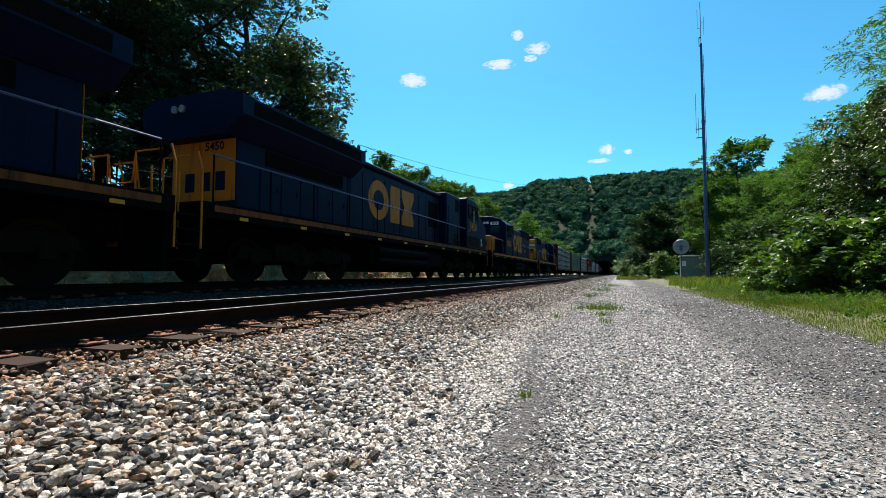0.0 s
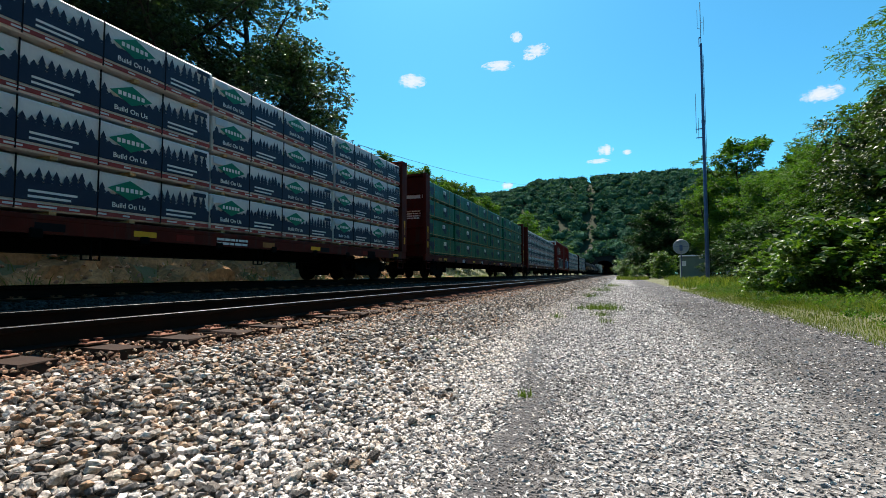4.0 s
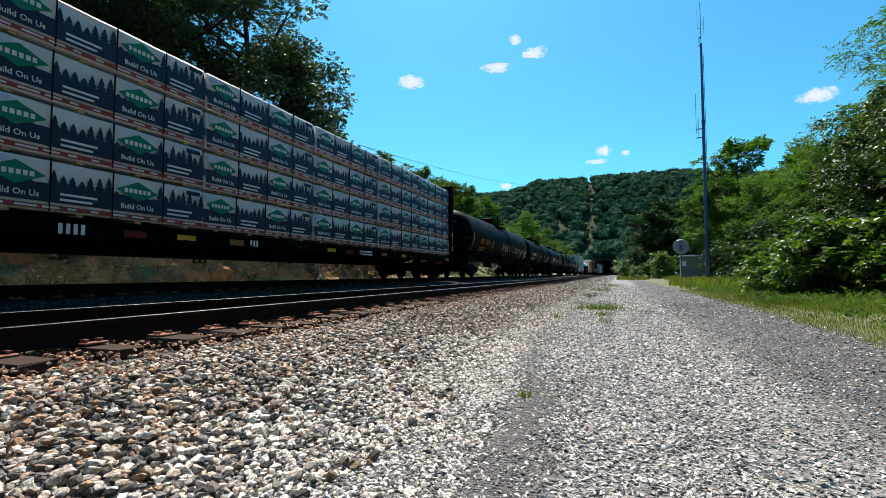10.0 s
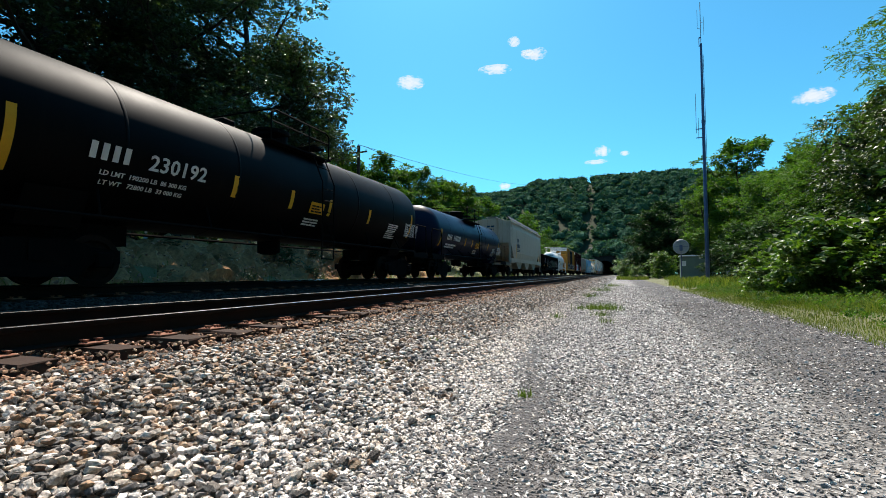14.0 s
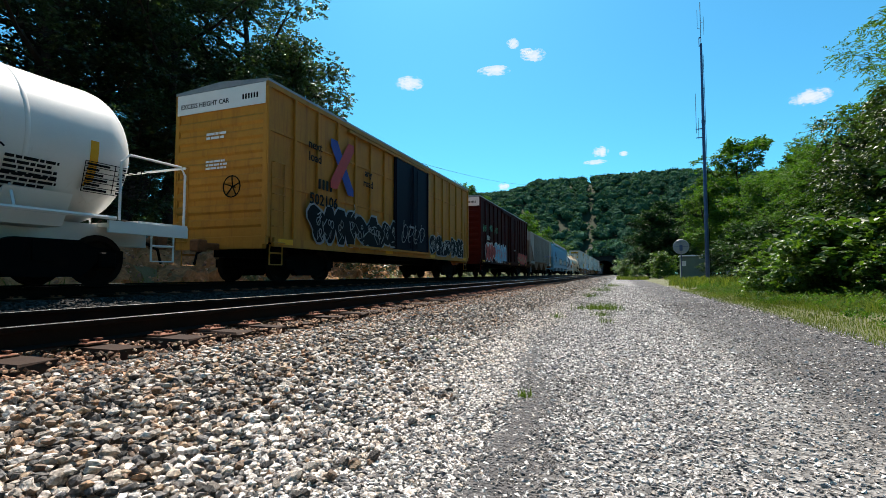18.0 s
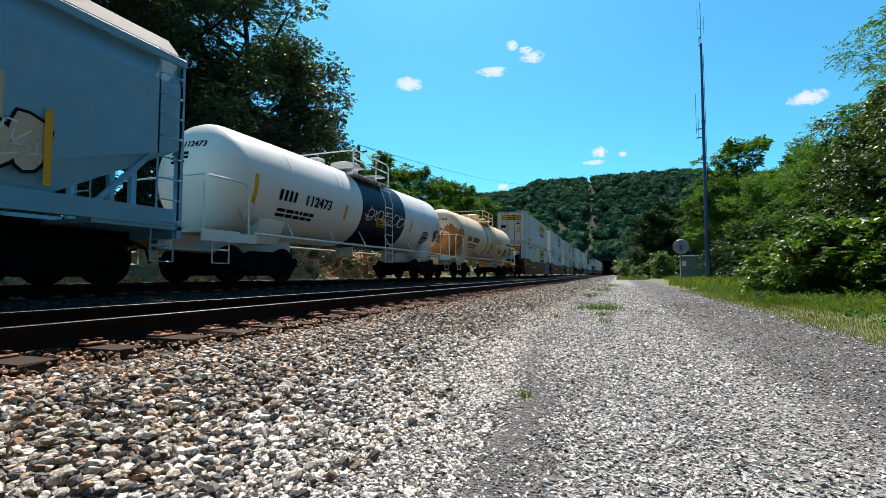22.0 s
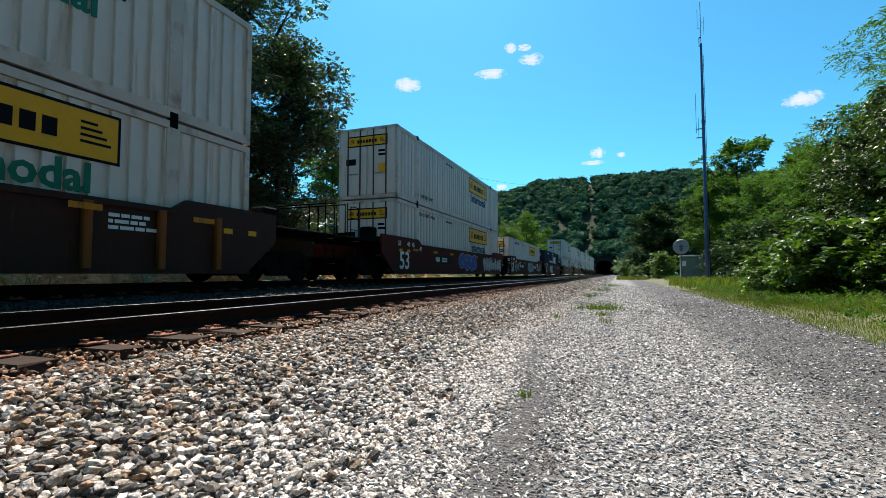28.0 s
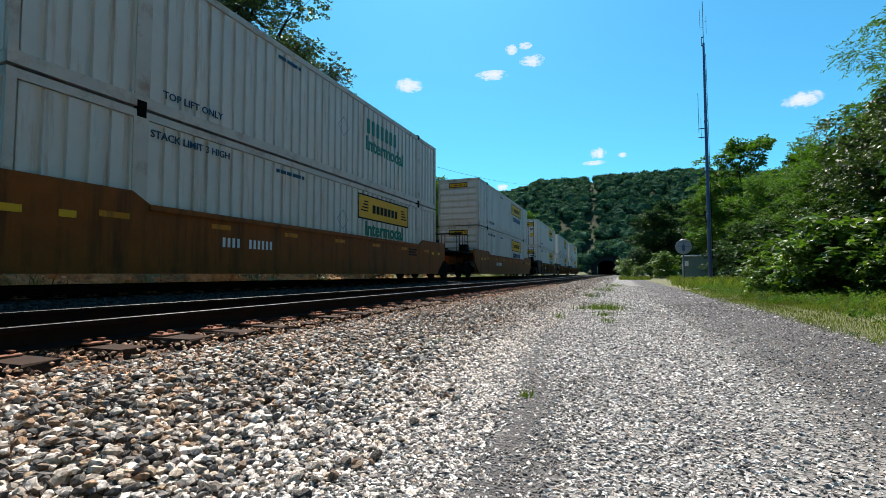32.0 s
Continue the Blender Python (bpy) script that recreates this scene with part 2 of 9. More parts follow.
def stone_material(name, cols, rough=0.8, by_object=False):
    m = bpy.data.materials.new(name)
    m.use_nodes = True
    nt = m.node_tree
    bsdf = nt.nodes["Principled BSDF"]
    if by_object:
        src = nt.nodes.new("ShaderNodeObjectInfo").outputs["Random"]
    else:
        src = nt.nodes.new("ShaderNodeNewGeometry").outputs["Random Per Island"]
    ramp = nt.nodes.new("ShaderNodeValToRGB")
    ramp.color_ramp.interpolation = "CONSTANT"
    while len(ramp.color_ramp.elements) < len(cols):
        ramp.color_ramp.elements.new(1.0)
    for i, c in enumerate(cols):
        ramp.color_ramp.elements[i].position, ramp.color_ramp.elements[i].color = i / len(cols), (*c, 1)
    nt.links.new(src, ramp.inputs[0])
    tc = nt.nodes.new("ShaderNodeTexCoord")
    nz = node(nt, "ShaderNodeTexNoise", Scale=70.0, Detail=4.0)
    nt.links.new(tc.outputs["Object"], nz.inputs["Vector"])
    rng = node(nt, "ShaderNodeMapRange")
    rng.inputs["From Min"].default_value, rng.inputs["From Max"].default_value = 0.28, 0.72
    rng.inputs["To Min"].default_value, rng.inputs["To Max"].default_value = 0.38, 1.8
    nt.links.new(nz.outputs[0], rng.inputs["Value"])
    hsv = nt.nodes.new("ShaderNodeHueSaturation")
    nt.links.new(rng.outputs[0], hsv.inputs["Value"])
    nt.links.new(ramp.outputs[0], hsv.inputs["Color"])
    nt.links.new(hsv.outputs[0], bsdf.inputs["Base Color"])
    bsdf.inputs["Roughness"].default_value = rough
    b = node(nt, "ShaderNodeBump", Strength=0.8, Distance=0.008)
    nt.links.new(nz.outputs[0], b.inputs["Height"])
    nt.links.new(b.outputs[0], bsdf.inputs["Normal"])
    return m


STONES = [(0.313, 0.258, 0.208), (0.57, 0.49, 0.417), (0.092, 0.0791, 0.0709), (0.368, 0.258, 0.167), (0.681, 0.593, 0.517), (0.184, 0.116, 0.0751), (0.12, 0.107, 0.0998),
          (0.331, 0.275, 0.225), (0.0552, 0.0482, 0.0433), (0.46, 0.378, 0.3), (0.313, 0.181, 0.0998), (0.0736, 0.0619, 0.0542), (0.157, 0.129, 0.108)]
M["stone"] = stone_material("ballast_stone", STONES, 0.7)
M["stone_pale"] = stone_material("pale_limestone_ballast", [(0.535, 0.47, 0.417), (0.749, 0.67, 0.601), (0.257, 0.22, 0.194), (0.642, 0.57, 0.504), (0.835, 0.75, 0.679), (0.449, 0.36, 0.281), (0.128, 0.115, 0.107), (0.0856, 0.08, 0.0825)], 0.7)
M["stone_piece"] = stone_material("ballast_stone_piece", STONES, 0.7, True)
# near-black: the train's shade on the ballast is put into the stone colour
M["stone_shaded"] = stone_material("shade_darkened_ballast", [(0.012, 0.011, 0.01), (0.02, 0.018, 0.016), (0.05, 0.045, 0.04), (0.016, 0.015, 0.014)], 0.9)
M["stone_rusty"] = stone_material("rusty_ballast_stone", [(0.42, 0.22, 0.12), (0.3, 0.15, 0.08), (0.46, 0.3, 0.19), (0.2, 0.11, 0.07)])
M["pebble"] = stone_material("road_pebble", [(0.502, 0.461, 0.433), (0.326, 0.297, 0.282), (0.678, 0.625, 0.578), (0.16, 0.15, 0.143), (0.704, 0.686, 0.651), (0.392, 0.334, 0.288), (0.568, 0.524, 0.495), (0.095, 0.0898, 0.0906), (0.238, 0.218, 0.209)])
M["grit"] = stone_material("road_grit", [(0.23, 0.205, 0.185), (0.12, 0.108, 0.098), (0.33, 0.3, 0.27), (0.075, 0.068, 0.062), (0.48, 0.44, 0.4), (0.17, 0.148, 0.13)])
M["bank"] = paint("eroded_bank", (0.36, 0.19, 0.08), 0.95, vary=0.6, scale=1.6, fine=9, bump=0.12, dirt=(0.08, 0.065, 0.03), dirt_amount=0.5)
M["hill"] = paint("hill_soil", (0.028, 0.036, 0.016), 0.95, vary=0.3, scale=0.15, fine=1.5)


def ground_material():
    """Ballast by the tracks, crushed-stone road beside them, worn wheel tracks, then grass."""
    m = bpy.data.materials.new("ground_surface")
    m.use_nodes = True
    nt = m.node_tree
    bsdf = nt.nodes["Principled BSDF"]
    tc = nt.nodes.new("ShaderNodeTexCoord")
    sep = nt.nodes.new("ShaderNodeSeparateXYZ")
    nt.links.new(tc.outputs["Object"], sep.inputs[0])
    wob = node(nt, "ShaderNodeTexNoise", Scale=0.8, Detail=5.0)
    nt.links.new(tc.outputs["Object"], wob.inputs["Vector"])
    wx = nt.nodes.new("ShaderNodeMath")
    wx.operation = "MULTIPLY_ADD"
    wx.inputs[1].default_value = 0.7
    nt.links.new(wob.outputs[0], wx.inputs[0])
    nt.links.new(sep.outputs["X"], wx.inputs[2])

    def grains(scale, cols):
        v = node(nt, "ShaderNodeTexVoronoi", Scale=scale)
        nt.links.new(tc.outputs["Object"], v.inputs["Vector"])
        sp = nt.nodes.new("ShaderNodeSeparateColor")
        nt.links.new(v.outputs["Color"], sp.inputs[0])
        r = nt.nodes.new("ShaderNodeValToRGB")
        r.color_ramp.elements[0].color, r.color_ramp.elements[1].color = (*cols[0], 1), (*cols[1], 1)
        nt.links.new(sp.outputs[0], r.inputs[0])
        return r.outputs[0], v.outputs["Distance"]

    def blend(lo, hi, a, b, src):
        g = node(nt, "ShaderNodeMapRange")
        g.interpolation_type = "SMOOTHSTEP"
        g.inputs["From Min"].default_value, g.inputs["From Max"].default_value = lo, hi
        nt.links.new(src, g.inputs["Value"])
        mx = nt.nodes.new("ShaderNodeMix")
        mx.data_type = "RGBA"
        nt.links.new(g.outputs[0], mx.inputs[0])
        nt.links.new(a, mx.inputs[6])
        nt.links.new(b, mx.inputs[7])
        return mx.outputs[2]

    # ballast ground kept dark: shade of the gaps between stones is painted in
    bal, bald = grains(22, ((0.02, 0.017, 0.014), (0.11, 0.095, 0.08)))
    # shade beside and under the train, put into the ground colour
    shade_bal, _ = grains(20, ((0.008, 0.0075, 0.007), (0.03, 0.027, 0.024)))
    road, roadd = grains(62, ((0.05, 0.048, 0.045), (0.52, 0.49, 0.46)))
    fine, fined = grains(150, ((0.035, 0.032, 0.032), (0.14, 0.131, 0.131)))
    patch = node(nt, "ShaderNodeTexNoise", Scale=0.6, Detail=6.0, Roughness=0.7)
    nt.links.new(tc.outputs["Object"], patch.inputs["Vector"])
    fines = nt.nodes.new("ShaderNodeValToRGB")
    fines.color_ramp.elements[0].color, fines.color_ramp.elements[1].color = (0.066, 0.059, 0.059, 1), (0.124, 0.112, 0.112, 1)
    nt.links.new(patch.outputs[0], fines.inputs[0])
    half = nt.nodes.new("ShaderNodeMix")
    half.data_type = "RGBA"
    half.inputs[0].default_value = 0.3
    nt.links.new(road, half.inputs[6])
    nt.links.new(fines.outputs[0], half.inputs[7])
    soil = nt.nodes.new("ShaderNodeValToRGB")
    soil.color_ramp.elements[0].color, soil.color_ramp.elements[1].color = (0.09, 0.1, 0.035, 1), (0.2, 0.19, 0.09, 1)
    nt.links.new(patch.outputs[0], soil.inputs[0])
    col = blend(-12.4, -11.6, soil.outputs[0], shade_bal, wx.outputs[0])
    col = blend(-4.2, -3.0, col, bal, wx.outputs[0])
    packed = nt.nodes.new("ShaderNodeMix")
    packed.data_type = "RGBA"
    packed.inputs[0].default_value = 0.5
    nt.links.new(fine, packed.inputs[6])
    nt.links.new(fines.outputs[0], packed.inputs[7])
    col = blend(-0.75, -0.4, col, half.outputs[2], wx.outputs[0])
    col = blend(1.1, 1.75, col, packed.outputs[2], wx.outputs[0])
    drift = node(nt, "ShaderNodeMapRange")
    drift.interpolation_type = "SMOOTHSTEP"
    for key, value in (("From Min", 1.4), ("From Max", 6.0), ("To Min", 0.0), ("To Max", 0.5)):
        drift.inputs[key].default_value = value
    nt.links.new(sep.outputs["Y"], drift.inputs["Value"])
    along = nt.nodes.new("ShaderNodeMath")
    nt.links.new(wx.outputs[0], along.inputs[0])
    nt.links.new(drift.outputs[0], along.inputs[1])
    far = nt.nodes.new("ShaderNodeMath")
    far.operation = "SUBTRACT"
    far.inputs[1].default_value = -0.07
    nt.links.new(along.outputs[0], far.inputs[0])
    wide = nt.nodes.new("ShaderNodeMath")
    wide.operation = "ABSOLUTE"
    nt.links.new(far.outputs[0], wide.inputs[0])
    col = blend(0.08, 0.27, packed.outputs[2], col, wide.outputs[0])
    col = blend(2.9, 3.25, col, soil.outputs[0], wx.outputs[0])
    nt.links.new(col, bsdf.inputs["Base Color"])
    bsdf.inputs["Roughness"].default_value = 0.88
    b1 = node(nt, "ShaderNodeBump", Strength=0.8, Distance=0.02)
    nt.links.new(bald, b1.inputs["Height"])
    b2 = node(nt, "ShaderNodeBump", Strength=1.0, Distance=0.014)
    nt.links.new(roadd, b2.inputs["Height"])
    nt.links.new(b1.outputs[0], b2.inputs["Normal"])
    nt.links.new(b2.outputs[0], bsdf.inputs["Normal"])
    return m


M["ground"] = ground_material()


# ---- building helpers ----
def piece(name, mesh, material, parent=None, label=""):
    if material and not mesh.materials:
        mesh.materials.append(material)
    ob = new(name, mesh)
    ob.parent = parent
    if label:
        ob["label"] = label
    return ob


def part(name, bm, material, parent=None, label="", smooth=False):
    mesh = bpy.data.meshes.new(name)
    bm.to_mesh(mesh)
    bm.free()
    if smooth:
        mesh.shade_smooth()
        mesh.set_sharp_from_angle(angle=radians(38))
    return piece(name, mesh, material, parent, label)


def thing(name, label, category, group="", kind=""):
    return tagged(new(name), label, category, group, kind)


def box(bm, x0, x1, y0, y1, z0, z1, bevel=0.0):
    v = [bm.verts.new((x, y, z)) for x in (x0, x1) for y in (y0, y1) for z in (z0, z1)]
    fs = [bm.faces.new([v[i] for i in f]) for f in ((0, 1, 3, 2), (4, 6, 7, 5), (0, 4, 5, 1), (2, 3, 7, 6), (0, 2, 6, 4), (1, 5, 7, 3))]
    if bevel:
        es = {e for f in fs for e in f.edges}
        bmesh.ops.bevel(bm, geom=list(es), offset=bevel, segments=1, affect="EDGES")
    return bm


def boxes(*rows, bevel=0.0):
    bm = bmesh.new()
    for r in rows:
        box(bm, *r, bevel=bevel)
    return bm


def tube(bm, pts, r, seg=6, r1=None, cap=True):
    """A round bar along a line of points, tapering to r1."""
    pts = [Vector(p) for p in pts]
    rings = []
    for i, p in enumerate(pts):
        way = (pts[min(i + 1, len(pts) - 1)] - pts[max(i - 1, 0)]).normalized()
        side = way.cross(Vector((0, 0, 1)) if abs(way.z) < 0.9 else Vector((1, 0, 0))).normalized()
        up = side.cross(way)
        rad = r if r1 is None else r + (r1 - r) * i / (len(pts) - 1)
        rings.append([bm.verts.new(p + (side * math.cos(a) + up * math.sin(a)) * rad) for a in [2 * math.pi * k / seg for k in range(seg)]])
    for a, b in zip(rings, rings[1:]):
        for k in range(seg):
            bm.faces.new((a[k], a[(k + 1) % seg], b[(k + 1) % seg], b[k]))
    if cap:
        bm.faces.new(rings[0][::-1])
        bm.faces.new(rings[-1])
    return bm


def tubes(paths, r, seg=6):
    bm = bmesh.new()
    for p in paths:
        tube(bm, p, r, seg)
    return bm


def prism(bm, poly, axis, a, b):
    """A flat outline pushed from a to b along an axis. The outline's pairs are the two other axes in x, y, z order."""
    def at(p, w):
        q = list(p)
        q.insert("xyz".index(axis), w)
        return bm.verts.new(q)
    lo, hi = [at(p, a) for p in poly], [at(p, b) for p in poly]
    n = len(poly)
    bm.faces.new(lo[::-1])
    bm.faces.new(hi)
    for i in range(n):
        bm.faces.new((lo[i], lo[(i + 1) % n], hi[(i + 1) % n], hi[i]))
    bmesh.ops.recalc_face_normals(bm, faces=bm.faces)
    return bm


def lathe(bm, profile, seg=28, axis="y", centre=(0, 0, 0)):
    """A turned form: profile of (along, radius) about an axis."""
    rings = []
    for along, rad in profile:
        ring = []
        for k in range(seg):
            a = 2 * math.pi * k / seg
            u, w = math.cos(a) * rad, math.sin(a) * rad
            p = {"y": (u, along, w), "z": (u, w, along), "x": (along, u, w)}[axis]
            ring.append(bm.verts.new(Vector(p) + Vector(centre)))
        rings.append(ring)
    for a, b in zip(rings, rings[1:]):
        for k in range(seg):
            bm.faces.new((a[k], a[(k + 1) % seg], b[(k + 1) % seg], b[k]))
    bm.faces.new(rings[0][::-1])
    bm.faces.new(rings[-1])
    bmesh.ops.recalc_face_normals(bm, faces=bm.faces)
    return bm


def arrays_mesh(name, verts, loops_per_face, faces):
    """A mesh from number arrays: verts (n, 3), faces (m, k)."""
    mesh = bpy.data.meshes.new(name)
    mesh.vertices.add(len(verts))
    mesh.vertices.foreach_set("co", np.asarray(verts, np.float32).ravel())
    m = len(faces)
    mesh.loops.add(m * loops_per_face)
    mesh.loops.foreach_set("vertex_index", np.asarray(faces, np.int32).ravel())
    mesh.polygons.add(m)
    mesh.polygons.foreach_set("loop_start", np.arange(m, dtype=np.int32) * loops_per_face)
    mesh.update(calc_edges=True)
    mesh.shade_flat()
    return mesh


GLYPHS = {}


def writing(words, size, material, parent, m, name="lettering", spread=1.0, bold=0.012):
    """Raised letters of the built-in font, in the plane of the pose m (x along the line, y up)."""
    key = (words, size, spread, bold, material.name)
    if key not in GLYPHS:
        curve = bpy.data.curves.new("letters", "FONT")
        curve.body, curve.size, curve.space_character = words, size, spread
        curve.align_x = "CENTER"
        curve.extrude, curve.resolution_u, curve.offset = 0.004, 2, bold * size
        tmp = bpy.data.objects.new("letters", curve)
        GLYPHS[key] = bpy.data.meshes.new_from_object(tmp)
        bpy.data.objects.remove(tmp)
        GLYPHS[key].materials.clear()
    ob = piece(name, GLYPHS[key], material, parent)
    ob.matrix_local = m
    return ob


def side(y, z, x=1.5):
    """The plane of a car's near side: lines run along +y, letters stand in z."""
    return Matrix.Translation((x, y, z)) @ Matrix(((0, 0, 1, 0), (1, 0, 0, 0), (0, 1, 0, 0), (0, 0, 0, 1)))


def tank_side(y, angle, r, cz):
    """The plane that touches a tank's shell on its near side, some degrees above its middle."""
    return Matrix.Translation((0, y, cz)) @ Matrix.Rotation(radians(-angle), 4, "Y") @ side(0, 0, r)


def end_plane(x, z, y):
    """The plane of a car's leading end, facing -y."""
    return Matrix.Translation((x, y, z)) @ Matrix(((1, 0, 0, 0), (0, 0, -1, 0), (0, 1, 0, 0), (0, 0, 0, 1)))


def bars(lines, height, gap, rng, length):
    """Plain bars for small print: rows of short blocks in the plane z = 0."""
    bm = bmesh.new()
    for i in range(lines):
        x, z = 0.0, -i * (height + gap)
        stop = length * rng.uniform(0.7, 1.0)
        while x < stop:
            w = min(rng.uniform(1.2, 4.5) * height, stop - x + 0.02)
            box(bm, x, x + w, z - height, z, 0.0, 0.004)
            x += w + height * 0.5
    return bm


def print_block(parent, m, lines, height, length, material, seed=1, name="small_print"):
    ob = tagged(part(name, bars(lines, height, height * 0.7, random.Random(seed), length), material, parent), kind="stuff")
    ob.matrix_local = m
    return ob


def number_bars(parent, m, count, height, material, name="number_mark", words=""):
    """Stencilled figures: as they read, or as plain blocks."""
    if words:
        return writing(words, height / 0.7, material, parent, m @ Matrix.Translation((len(words) * height * 0.38, 0, 0.002)), name, 1.05, 0.018)
    bm = bmesh.new()
    w = height * 0.36
    for i in range(count):
        x = i * height * 0.66
        box(bm, x, x + w, 0.0, height, 0.0, 0.004)
    ob = tagged(part(name, bm, material, parent), kind="stuff")
    ob.matrix_local = m
    return ob


def rounded(pts, times=2):
    """Corners cut again and again until the outline is a smooth curve."""
    for _ in range(times):
        pts = [q for (ax, az), (bx, bz) in zip(pts, pts[1:] + pts[:1]) for q in ((0.75 * ax + 0.25 * bx, 0.75 * az + 0.25 * bz), (0.25 * ax + 0.75 * bx, 0.25 * az + 0.75 * bz))]
    return pts


def blob_outline(rng, w, h, n=9, wild=0.3):
    return [(0.5 * w * math.cos(a) * (1 + rng.uniform(-wild, wild)) * 1.1, 0.5 * h * math.sin(a) * (1 + rng.uniform(-wild, wild)) * 1.1)
            for a in [2 * math.pi * k / n for k in range(n)]]


def sprayed(parent, m, width, height, count, fill, edge, seed, accent=None, name="graffiti"):
    """Sprayed tags as plain rounded shapes: bulging forms with an outline under them and strokes on top."""
    rng = random.Random(seed)
    count = round(count * 1.5)
    back, front, mark = bmesh.new(), bmesh.new(), bmesh.new()
    step = width / count
    for i in range(count):
        cx, cz = (i + 0.5) * step, height * (0.5 + rng.uniform(-0.08, 0.08))
        w, h = step * rng.uniform(1.0, 1.3), height * rng.uniform(0.72, 0.88)
        poly = rounded(blob_outline(rng, w * 1.15, h * 1.2, rng.choice((6, 7, 8, 9)), 0.5), 1)
        poly = [(x, min(height * 0.99 - cz, max(height * 0.03 - cz, z))) for x, z in poly]
        prism(back, [(cx + x * 1.04 + math.copysign(0.012 * height, x), cz + z * 1.03 + math.copysign(0.012 * height, z)) for x, z in poly], "z", 0.002 + 0.0004 * i, 0.004 + 0.0004 * i)
        prism(front, [(cx + x * 0.94, cz + z * 0.94) for x, z in poly], "z", 0.006 + 0.0004 * i, 0.008 + 0.0004 * i)
        for _ in range(2):
            hx, hz, rr = cx + rng.uniform(-0.18, 0.18) * w, cz + rng.uniform(-0.2, 0.25) * h, rng.uniform(0.06, 0.13)
            loop = [Vector((hx + rr * w * math.cos(q), hz + rr * h * math.sin(q) * rng.uniform(0.8, 1.2), 0.0115)) for q in np.linspace(0, 2 * math.pi, 11)]
            ribbon(mark, loop[:-1] + loop[:1], height * 0.013)
        for _ in range(4):
            a = Vector((cx + rng.uniform(-0.3, 0.3) * w, cz + rng.uniform(-0.35, 0.35) * h, 0.012))
            b = a + Vector((rng.uniform(-0.35, 0.35) * w, rng.uniform(-0.3, 0.3) * h, 0))
            c = b + Vector((rng.uniform(-0.3, 0.3) * w, rng.uniform(-0.3, 0.3) * h, 0))
            ribbon(mark, [a, b, c], height * rng.uniform(0.008, 0.018))
    for bm, mt in ((back, edge), (front, fill), (mark, accent or edge)):
        ob = tagged(part(name, bm, mt, parent), kind="stuff")
        ob.matrix_local = m


def ribbon(bm, pts, w):
    """A flat stroke in the plane z = const."""
    for a, b in zip(pts, pts[1:]):
        d = (b - a)
        if d.length < 1e-4:
            continue
        n = Vector((-d.y, d.x, 0)).normalized() * w
        e = d.normalized() * w * 0.6
        bm.faces.new([bm.verts.new(p) for p in (a - e - n, b + e - n, b + e + n, a - e + n)])


def scribble(parent, m, width, height, count, material, seed, name="graffiti"):
    """A line tag: one hand's slanted letters, each a pair of quick curved strokes."""
    rng = random.Random(seed)
    bm = bmesh.new()
    step = width / count
    for i in range(count):
        ox = (i + 0.1) * step
        for _ in range(2):
            a0, turn = rng.uniform(0, 6.28), rng.choice((-1, 1)) * rng.uniform(2.2, 5.2)
            rx, rz, cz = step * rng.uniform(0.3, 0.55), height * rng.uniform(0.28, 0.5), height * rng.uniform(0.4, 0.6)
            pts = []
            for k in range(15):
                u = k / 14
                a = a0 + turn * u
                z = cz + rz * math.sin(a) * (1 - 0.25 * u)
                pts.append(Vector((ox + step * 0.4 + rx * math.cos(a) + 0.35 * (z - cz) + step * 0.25 * u, z, 0.006)))
            ribbon(bm, pts, height * 0.026)
        ribbon(bm, [Vector((ox + rng.uniform(0, 0.3) * step, height * rng.uniform(0, 0.2), 0.006)), Vector((ox + step * rng.uniform(0.3, 0.7), height * rng.uniform(0.8, 1.05), 0.006))], height * 0.026)
    ob = tagged(part(name, bm, material, parent), kind="stuff")
    ob.matrix_local = m


# ---- the setting ----
NEAR, FAR = -4.65, -9.245             # centre lines of the two tracks
NEAR_TOP, FAR_TOP = 0.385, 0.55       # railhead heights


def smooth(a, b, t):
    t = min(1.0, max(0.0, (t - a) / (b - a)))
    return t * t * (3 - 2 * t)


def bend(y):
    """How far the line drifts sideways on its way to the tunnel."""
    return -0.95 * smooth(25, 105, y) + 0.8 * smooth(130, 258, y)


PROFILE = [(-400, 2.0), (-60, 1.6), (-24, 1.9), (-17.5, 1.7), (-14.6, 0.25), (-12.6, -0.12), (-11.2, 0.2), (-10.7, 0.34), (-7.8, 0.34), (-7.2, 0.25),
           (-6.3, 0.13), (-3.6, 0.115), (-3.2, 0.13), (-2.3, 0.085), (-1.2, 0.02), (-0.6, 0.0), (2.6, 0.0), (3.2, 0.03), (5.0, 0.15), (9.0, 0.3), (60, 1.0), (400, 2.0)]


def level(x):
    for (x0, z0), (x1, z1) in zip(PROFILE, PROFILE[1:]):
        if x0 <= x <= x1:
            return z0 + (z1 - z0) * (x - x0) / (x1 - x0)
    return 2.0


def worn(y):
    """Where the packed wheel track beside the ballast runs."""
    return -0.42 - 0.5 * smooth(1.4, 6.0, y)


def ground_z(x, y):
    z = level(x)
    if -2.5 < x < 3.2:
        z += 0.012 * noise.noise((x * 0.9, y * 0.5, 0.0)) - 0.02 * math.exp(-((x - worn(y)) / 0.22) ** 2) - 0.015 * math.exp(-((x - 1.6) / 0.4) ** 2)
    elif x > 3.2 or x < -11:
        z += 0.1 * noise.noise((x * 0.4, y * 0.25, 3.0)) * min(1, abs(x + 4) / 12)
    return z


